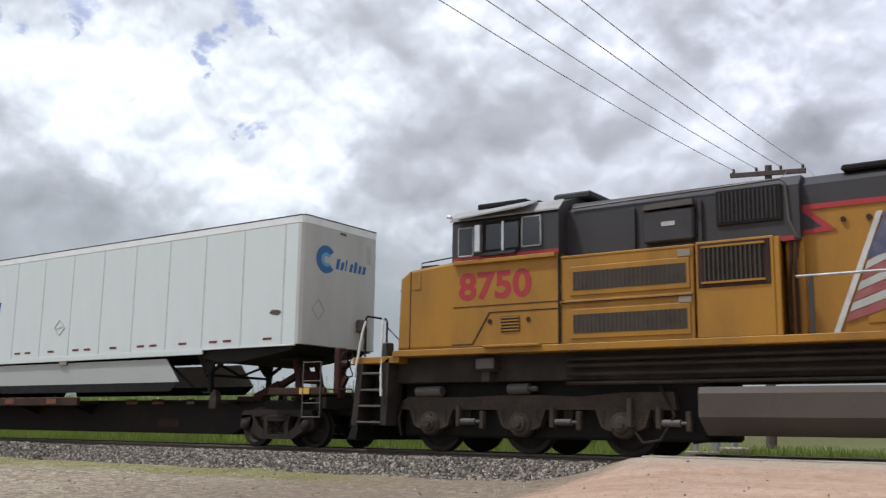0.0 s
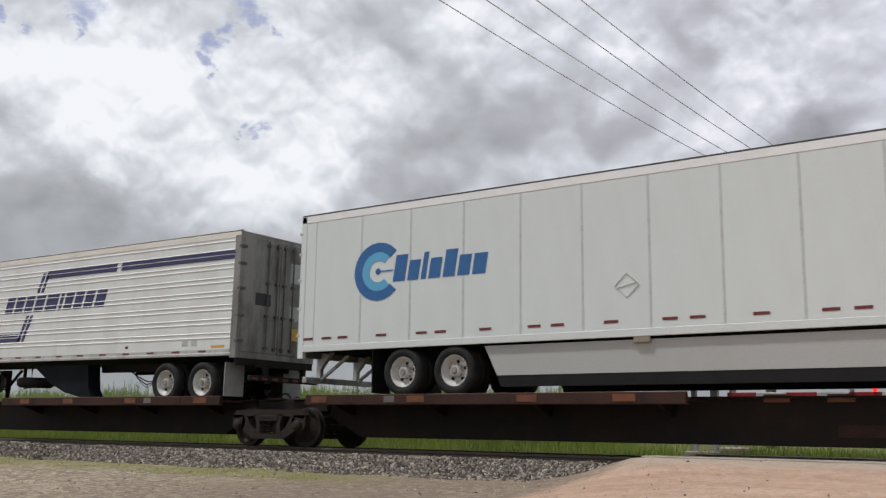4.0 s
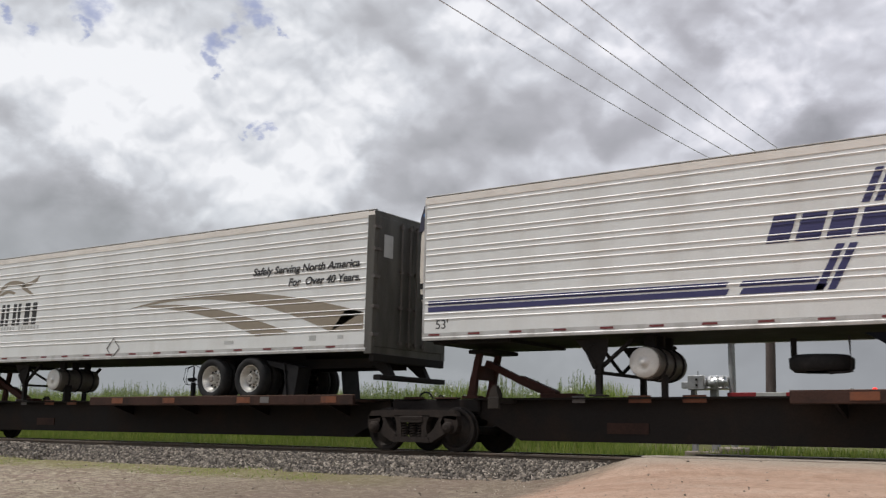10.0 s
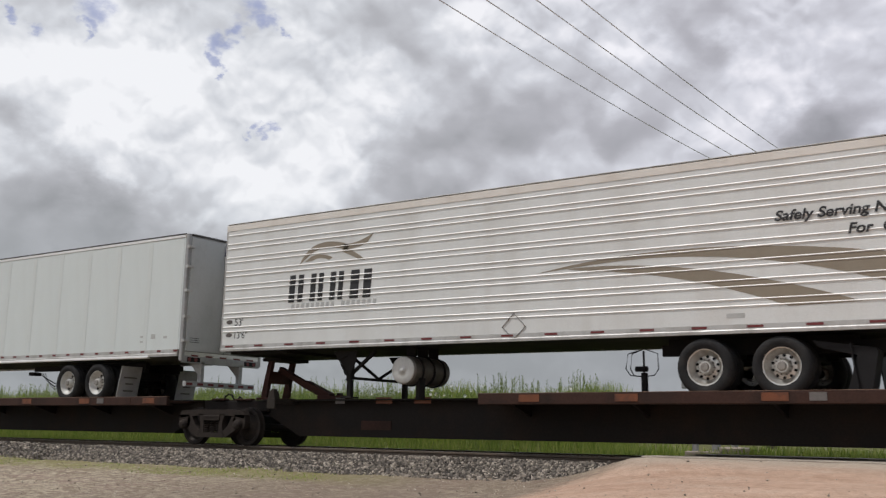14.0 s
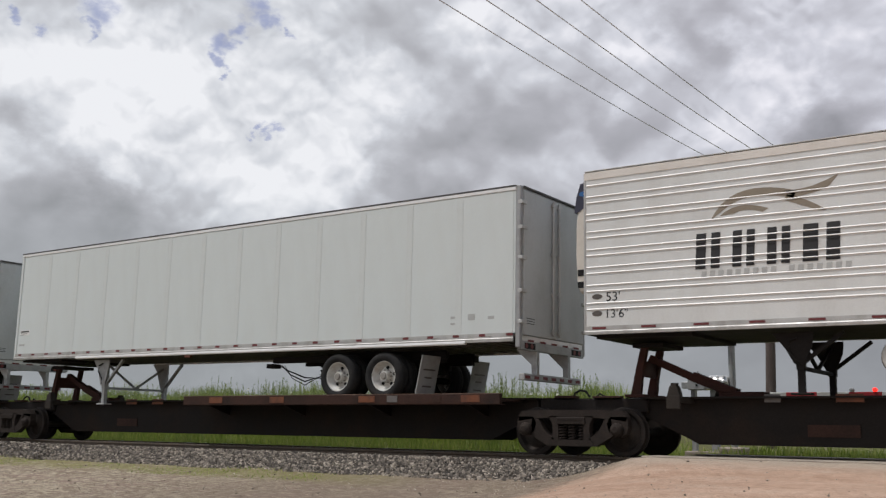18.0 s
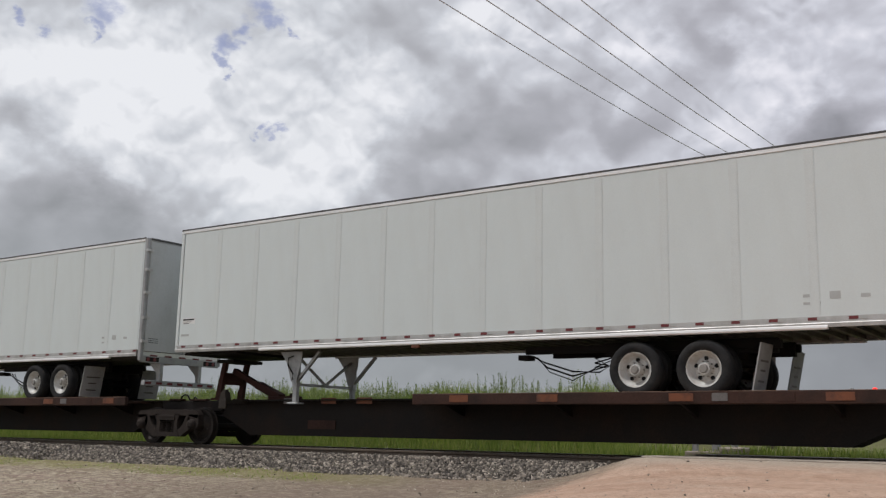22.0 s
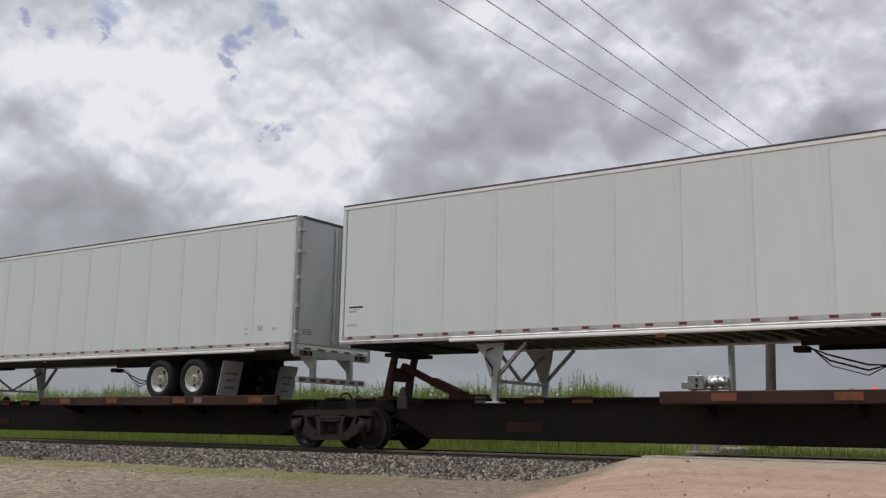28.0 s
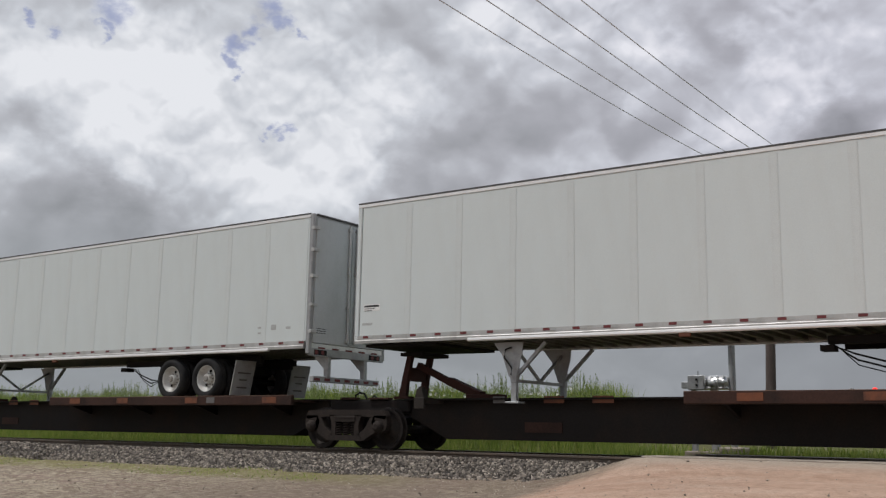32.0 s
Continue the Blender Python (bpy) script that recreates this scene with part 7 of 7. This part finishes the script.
    bm = box(B(), 3.05, 3.45, -1.40, -1.1, 1.50, 1.78, 0.02)
    box(bm, 3.15, 3.35, -1.40, -1.15, 1.3, 1.52, 0.02)
    part("bell_bracket", bm, M["under"], lo)
    bm = box(B(), 3.05, 3.45, -1.44, -1.40, 1.55, 1.76, 0.02)
    part("bell_box", bm, M["tank"], lo)
    loco_bogie(lo, 3.85)
    loco_bogie(lo, 17.6)
    MOVING.append((lo, x0, 0.0))


# ---------------------------------------------------------------- the train
spine_car("dark brown spine car platform carrying a white trailer", 1.0 - PITCH, right_bogie=True)
spine_car("dark brown spine car platform carrying a white trailer", 1.0, left_bogie=False)
spine_car("dark brown spine car platform carrying a ribbed trailer", 1.0 + PITCH, left_bogie=False)
spine_car("dark brown spine car platform carrying a striped trailer", 1.0 + 2 * PITCH, left_bogie=False)
spine_car("dark brown end platform with hand brake and coupler", 1.0 + 3 * PITCH, way=-1, left_bogie=False, end=True)
plate_van("plain white dry van trailer with closed rear doors", 1.34, 0.30)
plate_van("plain white dry van trailer with closed rear doors", -16.03, 0.14)
swoosh_reefer(18.76, 0.43)
stripe_reefer(36.14, 0.43)
nose_van(54.20, -0.22)
build_locomotive(72.03)
for moved, _, _ in MOVING:
    settle(moved)


# ---------------------------------------------------------------- beyond the track
def build_signal():
    sg = thing("crossing_signal", "grey crossing signal mast with crossbuck and red lamps", "railway signal")
    x, y = -5.52, 3.5
    part("mast", pipe(B(), [(x, y, -0.25), (x, y, 5.05)], 0.07, 16), M["galv"], sg)
    bm = box(B(), x - 0.25, x + 0.25, y - 0.25, y + 0.25, -0.3, 0.12, 0.03)
    part("base", bm, M["concrete"], sg)
    # bell
    bm = B()
    lathe(bm, [(0, -0.11), (0.08, -0.11), (0.14, -0.05), (0.155, 0.02), (0.12, 0.10), (0.0, 0.12)], 24, Matrix.Translation((x, y, 5.20)) @ Matrix.Rotation(radians(70), 4, "X"))
    part("bell", bm, M["galv"], sg, "silver crossing bell", True)
    # crossbuck
    for i, a in enumerate((45, -45)):
        bm = box(B(), -0.62, 0.62, -0.012, 0.012, -0.115, 0.115, 0.004)
        bmesh.ops.transform(bm, matrix=Matrix.Translation((x + 0.10, y + 0.10 + 0.03 * i, 4.10)) @ Matrix.Rotation(radians(a), 4, "Y") , verts=bm.verts)
        part("crossbuck_blade", bm, M["sign_white"], sg, "dull white back of a crossbuck blade")
    bm = box(B(), x - 0.06, x + 0.16, y - 0.02, y + 0.1, 4.0, 4.05)
    box(bm, x - 0.06, x + 0.16, y - 0.02, y + 0.1, 4.25, 4.30)
    part("bracket", bm, M["galv"], sg)
    # short arm near the top
    bm = B()
    bar(bm, (x - 0.1, y, 4.92), (x + 0.75, y, 4.95), 0.05, 0.06)
    bar(bm, (x + 0.1, y, 4.94), (x + 0.6, y + 0.3, 5.05), 0.10, 0.02)
    part("top_arm", bm, M["galv"], sg)
    # lamps on a cross arm
    pz = 2.81
    part("lamp_arm", pipe(B(), [(x - 0.52, y, pz + 0.02), (x + 0.80, y, pz + 0.02)], 0.035), M["galv"], sg)
    for dx, face, lit in ((-0.34, -1, True), (0.20, -1, False), (-0.17, 1, False), (0.56, 1, False)):
        bm = B()
        prof = [(0.0, 0.02), (0.15, 0.02), (0.16, -0.01), (0.29, -0.01), (0.29, 0.012), (0.17, 0.012), (0.16, 0.18), (0.10, 0.26), (0.0, 0.28)]
        lathe(bm, [(r, q * -face) for r, q in prof], 30, Matrix.Translation((x + dx, y + 0.14 * face, pz)))
        # hood over the lens
        hoop = [(q, y + (0.14 + d_) * face) for q in range(13) for d_ in (0.0, 0.26)]
        vs = [bm.verts.new((x + dx + 0.17 * math.cos(math.pi * q / 12), yy, pz + 0.17 * math.sin(math.pi * q / 12) + 0.0)) for q, yy in hoop]
        for q in range(12):
            bm.faces.new((vs[2 * q], vs[2 * q + 1], vs[2 * q + 3], vs[2 * q + 2]))
        lt = part("signal_lamp", bm, M["black"] if face < 0 else M["galv"], sg, "round flashing signal lamp")
        part("lens", lathe(B(), [(0.0, 0.03), (0.10, 0.02), (0.13, 0.0)] if face < 0 else [(0.0, -0.03), (0.10, -0.02), (0.145, 0.0)], 20, Matrix.Translation((x + dx, y + 0.165 * face, pz)) @ Matrix.Diagonal((1, -1, 1, 1))), M["lamp"] if lit else M["dark_lens"], lt, "red lens" if lit else "unlit dark red lens")
    settle(sg)
    return sg


build_signal()


def build_relay():
    rc = thing("gate_mechanism", "silver gate machine and grey relay box on posts", "relay box")
    y = 3.5
    bm = box(B(), -5.98, -5.62, y - 0.15, y + 0.15, 1.34, 1.66, 0.015)
    box(bm, -6.14, -5.98, y - 0.10, y + 0.10, 1.38, 1.52, 0.01)
    pipe(bm, [(-5.8, y, 1.66), (-5.8, y, 1.76)], 0.012)
    part("relay_box", bm, M["galv"], rc, "grey square box")
    for z in (1.42, 1.54):
        part("latch", box(B(), -5.80, -5.76, y - 0.165, y - 0.15, z, z + 0.05), M["black"], rc)
    bm = B()
    lathe(bm, [(0, -0.17), (0.14, -0.17), (0.19, -0.12), (0.20, 0.12), (0.14, 0.17), (0, 0.17)], 20, Matrix.Translation((-5.36, y, 1.50)) @ Matrix.Rotation(radians(90), 4, "Z") @ Matrix.Diagonal((0.9, 1.4, 0.8, 1)))
    lathe(bm, [(0, 0), (0.09, 0), (0.1, 0.06), (0, 0.08)], 16, Matrix.Translation((-5.42, y - 0.20, 1.48)))
    lathe(bm, [(0, 0), (0.06, 0), (0.07, 0.06), (0, 0.08)], 16, Matrix.Translation((-5.2, y - 0.20, 1.50)))
    for k in range(4):
        box(bm, -5.60 + 0.13 * k, -5.57 + 0.13 * k, y - 0.19, y + 0.19, 1.36, 1.64, 0.006)
    box(bm, -5.62, -5.10, y - 0.17, y + 0.17, 1.345, 1.40, 0.01)
    part("gate_machine", bm, M["rail_alu"], rc, "shiny cast gate machine", True)
    bm = B()
    box(bm, -5.52, -5.38, y - 0.07, y + 0.07, -0.2, 1.36)
    box(bm, -5.95, -5.85, y - 0.05, y + 0.05, -0.2, 1.36)
    part("post", bm, M["galv"], rc)
    part("footing", box(B(), -6.05, -5.1, y - 0.25, y + 0.25, -0.3, 0.02, 0.02), M["concrete"], rc)
    rc.location = (-0.46, 0, 0)
    settle(rc)


build_relay()


def build_gate_arm():
    """The lowered barrier over the road beyond the track, with its small lamps."""
    ga = thing("crossing_gate_arm", "lowered red and white striped barrier arm with small lamps", "barrier")
    y, z = 3.4, 1.22
    for k in range(14):
        x = -5.6 + 0.6 * k
        part("arm_band", box(B(), x, x + 0.6, y - 0.02, y + 0.02, z - 0.05 - 0.002 * k, z + 0.05 - 0.002 * k, 0.006), M["sign_white"] if k % 2 else M["loco_red"], ga)
    for x, m in ((-3.15, "galv"), (-2.73, "lamp"), (-0.4, "dark_lens")):
        bm = lathe(B(), [(0.0, -0.05), (0.035, -0.045), (0.045, 0.0), (0.045, 0.05), (0.0, 0.055)], 14, Matrix.Translation((x, y, z + 0.08)))
        part("arm_lamp", bm, M[m], ga, "small round arm lamp")


build_gate_arm()


def build_power_line():
    p = thing("utility_pole", "weathered timber utility pole with one crossarm", "utility pole")
    x, y, h = -7.72, 14.0, 8.86
    part("shaft", bar(B(), (x - 0.28, y, -0.3), (x, y, h), 0.34, 0.22, 14), M["pole"], p)
    part("crossarm", bar(B(), (x - 1.20, y - 0.085, h - 0.19), (x + 1.17, y - 0.085, h - 0.34), 0.11, 0.14), M["pole"], p)
    bm = B()
    bar(bm, (x - 0.62, y - 0.15, h - 0.30), (x - 0.02, y - 0.15, h - 0.92), 0.04, 0.012)
    bar(bm, (x + 0.62, y - 0.15, h - 0.30), (x + 0.02, y - 0.15, h - 0.92), 0.04, 0.012)
    part("arm_brace", bm, M["galv"], p)
    spots = (-1.09, -0.36, 0.41, 1.09)
    for dx in spots:
        bm = B()
        pipe(bm, [(x + dx, y - 0.085, h - 0.22 - 0.06 * dx), (x + dx, y - 0.085, h - 0.14 - 0.06 * dx)], 0.016)
        lathe(bm, [(0, 0), (0.055, 0.0), (0.03, 0.05), (0.05, 0.06), (0.03, 0.11), (0.0, 0.12)], 12, Matrix.Translation((x + dx, y - 0.085, h - 0.16 - 0.06 * dx)) @ Matrix.Rotation(radians(90), 4, "X"))
        part("insulator", bm, M["porcelain"], p)
    for dx in spots:
        w = thing("power_line", "thin sagging overhead conductor", "wire", "overhead conductors")
        pts = []
        for i in range(49):
            u = i / 48
            yy = y + (-52 - y) * u
            pts.append((x + dx + 0.054 * (y - yy), yy, h - 0.08 - 0.06 * dx - 4 * 1.46 * u * (1 - u)))
        part("strand", pipe(B(), pts, 0.010, 8), M["cable"], w)
        pts = []
        for i in range(33):
            u = i / 32
            pts.append((x + dx + 2.0 * u, y + 62 * u, h - 0.08 - 0.06 * dx - 4 * 1.3 * u * (1 - u)))
        part("strand", pipe(B(), pts, 0.006, 5), M["cable"], w)


build_power_line()


# ---------------------------------------------------------------- meadow
def blades(name, label, spots, heights, width, mat, seed, lean=0.25, category="grass"):
    """Many tapering blades, three joints each, joined into one sheet of growth."""
    rng = np.random.default_rng(seed)
    k = len(spots)
    a = rng.uniform(0, 2 * np.pi, k)
    b2 = rng.uniform(0, 2 * np.pi, k)
    ln = rng.uniform(0.05, lean, k) * heights
    side = np.stack([np.cos(a), np.sin(a), np.zeros(k)], 1) * (width * rng.uniform(0.6, 1.4, k))[:, None]
    tip = np.stack([np.cos(b2) * ln, np.sin(b2) * ln, heights], 1)
    mid = np.stack([np.cos(b2) * ln * 0.3, np.sin(b2) * ln * 0.3, heights * 0.55], 1)
    v = np.stack([spots - side, spots + side, spots + mid + side * 0.75, spots + mid - side * 0.75, spots + tip], 1).reshape(-1, 3)
    i = 5 * np.arange(k)[:, None]
    f = (i + np.array([[0, 1, 2, 3]])).tolist() + (i + np.array([[3, 2, 4]])).tolist()
    me = bpy.data.meshes.new(name)
    me.from_pydata(v.tolist(), [], f)
    me.materials.append(mat)
    return tagged(new(name, me), label, category, kind="stuff")


def scatter(n_, x0, x1, y0, y1, seed, keep=None):
    rng = np.random.default_rng(seed)
    x, y = rng.uniform(x0, x1, n_), rng.uniform(y0, y1, n_)
    if keep is not None:
        m = keep(x, y, rng)
        x, y = x[m], y[m]
    return np.stack([x, y, ground_height(x, y) - 0.02], 1), rng


def build_meadow():
    edge = lambda x, y, r: (x < -6.9 - 0.42 * y + r.normal(0, 0.35, len(x)))
    p, r = scatter(42000, -48, 2, 2.3, 5.2, 21, lambda x, y, g: g.random(len(x)) < np.where(x < -7, 1.0, 0.6))
    blades("short_grass", "low green trackside grass", p, r.uniform(0.2, 0.5, len(p)) * np.where(p[:, 0] > -7, 0.6, 1.0), 0.010, M["grass"], 22, 0.5)
    p, r = scatter(90000, -62, -8, 4.2, 13, 23, edge)
    h = r.uniform(0.55, 1.2, len(p)) * (0.85 + 0.25 * np.sin(p[:, 0] * 0.9) * np.sin(p[:, 0] * 0.23 + p[:, 1]))
    blades("tall_grass", "tall pale-green meadow grass", p, h, 0.014, M["grass"], 24, 0.35)
    # clumps of upright weeds with leafy stems
    rng = np.random.default_rng(31)
    spots, hs = [], []
    for _ in range(230):
        y = rng.uniform(4.6, 9)
        x = rng.uniform(-46, -7.2 - 0.42 * y)
        k = rng.integers(5, 16)
        tall = rng.uniform(0.85, 1.45)
        for _ in range(k):
            cx, cy = x + rng.normal(0, 0.22), y + rng.normal(0, 0.2)
            hh = tall * rng.uniform(0.75, 1.05)
            spots.append((cx, cy, float(ground_height(np.array([cx]), np.array([cy]))[0])))
            hs.append(hh)
    spots, hs = np.array(spots), np.array(hs)
    verts, faces = [], []
    for (x, y, z), hh in zip(spots, hs):
        n_ = 26
        for q in range(n_):
            u = 0.15 + 0.85 * q / n_
            a = rng.uniform(0, 6.28)
            ln = (0.11 * (1 - u) + 0.05) * rng.uniform(0.7, 1.3)
            dx, dy = math.cos(a) * ln, math.sin(a) * ln
            i = len(verts)
            zz = z + hh * u
            verts += [(x, y, zz), (x + dx * 0.5 - dy * 0.18, y + dy * 0.5 + dx * 0.18, zz + 0.03), (x + dx, y + dy, zz + 0.07), (x + dx * 0.5 + dy * 0.18, y + dy * 0.5 - dx * 0.18, zz + 0.03)]
            faces.append((i, i + 1, i + 2, i + 3))
        i = len(verts)
        verts += [(x - 0.008, y, z), (x + 0.008, y, z), (x + 0.004, y, z + hh), (x - 0.004, y, z + hh)]
        faces.append((i, i + 1, i + 2, i + 3))
    w = quick("tall_weeds", verts, faces, M["weed"])
    tagged(w, "upright leafy weeds standing above the meadow grass", "weeds", kind="stuff")
    # a few white flower heads
    verts, faces = [], []
    for _ in range(70):
        y = rng.uniform(4.6, 8)
        x = rng.uniform(-40, -8 - 0.42 * y)
        z = float(ground_height(np.array([x]), np.array([y]))[0]) + rng.uniform(0.7, 1.1)
        for q in range(7):
            a = q * 0.9
            i = len(verts)
            verts += [(x, y, z), (x + 0.05 * math.cos(a - 0.3), y - 0.03, z + 0.05 * math.sin(a - 0.3)), (x + 0.05 * math.cos(a + 0.3), y - 0.03, z + 0.05 * math.sin(a + 0.3))]
            faces.append((i, i + 1, i + 2))
    tagged(quick("meadow_flowers", verts, faces, M["flower"]), "small white meadow flowers", "flowers", kind="stuff")
    # thin grass along the near verge
    p, r = scatter(14000, -40, -9.0, -4.0, -2.6, 41, lambda x, y, g: g.random(len(x)) < np.clip(0.5 + 0.5 * np.sin(x * 0.8) + 0.3 * np.sin(x * 2.1), 0, 1))
    blades("verge_grass", "thin dry grass along the ballast foot", p, r.uniform(0.02, 0.06, len(p)), 0.007, M["grass"], 42, 0.9)


def build_pebbles():
    """Small loose stones on the dirt and the sand road."""
    rng = np.random.default_rng(51)
    k = 4200
    x = np.concatenate([rng.uniform(-30, -6.2, k - 350), rng.uniform(-7, 0, 350)])
    y = rng.uniform(-11, -2.9, k)
    y = np.where(x > -6, rng.uniform(-9, -1.8, k), y)
    size = rng.gamma(2.0, 0.004, k) + 0.003
    z = ground_height(x, y) + size * 0.3
    base = np.array([(1, 0, 0), (-1, 0, 0), (0, 1, 0), (0, -1, 0), (0, 0, 0.7), (0, 0, -0.7)], float)
    tri = np.array([(0, 2, 4), (2, 1, 4), (1, 3, 4), (3, 0, 4), (2, 0, 5), (1, 2, 5), (3, 1, 5), (0, 3, 5)])
    pts = base[None] * rng.uniform(0.6, 1.3, (k, 6, 1)) * size[:, None, None]
    a = rng.uniform(0, 6.28, k)
    c, s = np.cos(a)[:, None], np.sin(a)[:, None]
    pts = np.stack([pts[..., 0] * c - pts[..., 1] * s, pts[..., 0] * s + pts[..., 1] * c, pts[..., 2]], 2)
    pts += np.stack([x, y, z], 1)[:, None]
    me = bpy.data.meshes.new("pebbles")
    me.from_pydata(pts.reshape(-1, 3), [], (tri[None] + 6 * np.arange(k)[:, None, None]).reshape(-1, 3))
    me.materials.append(M["pebble"])
    tagged(new("pebbles", me), "scattered pebbles on dirt and road", "gravel", kind="stuff")


build_pebbles()
build_meadow()


# ---------------------------------------------------------------- the train rolls and the clouds drift
def motions():
    times = [0.5 * i for i in range(62)] + [32.0]
    for ob, x0, tilt in MOVING:
        walk(ob, [(t, pose(x0 + travel(t), 0, 0, 0, tilt, 0)) for t in times])
    # wheels roll: a row for about every sixty degrees of turn
    for ob in [o for o in scene.objects if o.name.split(".")[0] == "wheelset"]:
        base = ob.matrix_basis.copy()
        r = base.translation.z
        rows, last = [(0.0, base.copy())], 0.0
        for i in range(1, 305):
            t = i / 10
            turn = (travel(t) - travel(0)) / r
            if turn - last > 0.95 or i == 304:
                rows.append((t, base @ Matrix.Rotation(turn, 4, "Y")))
                last = turn
        rows.append((32.0, rows[-1][1]))
        walk(ob, rows)
    walk(SKY, [(0.0, pose(0, 0, 0, 0, 0, 0.85)), (16.0, pose(0, 0, 0, 0, 0, 0.0)), (32.0, pose(0, 0, 0, 0, 0, -0.85))])


motions()
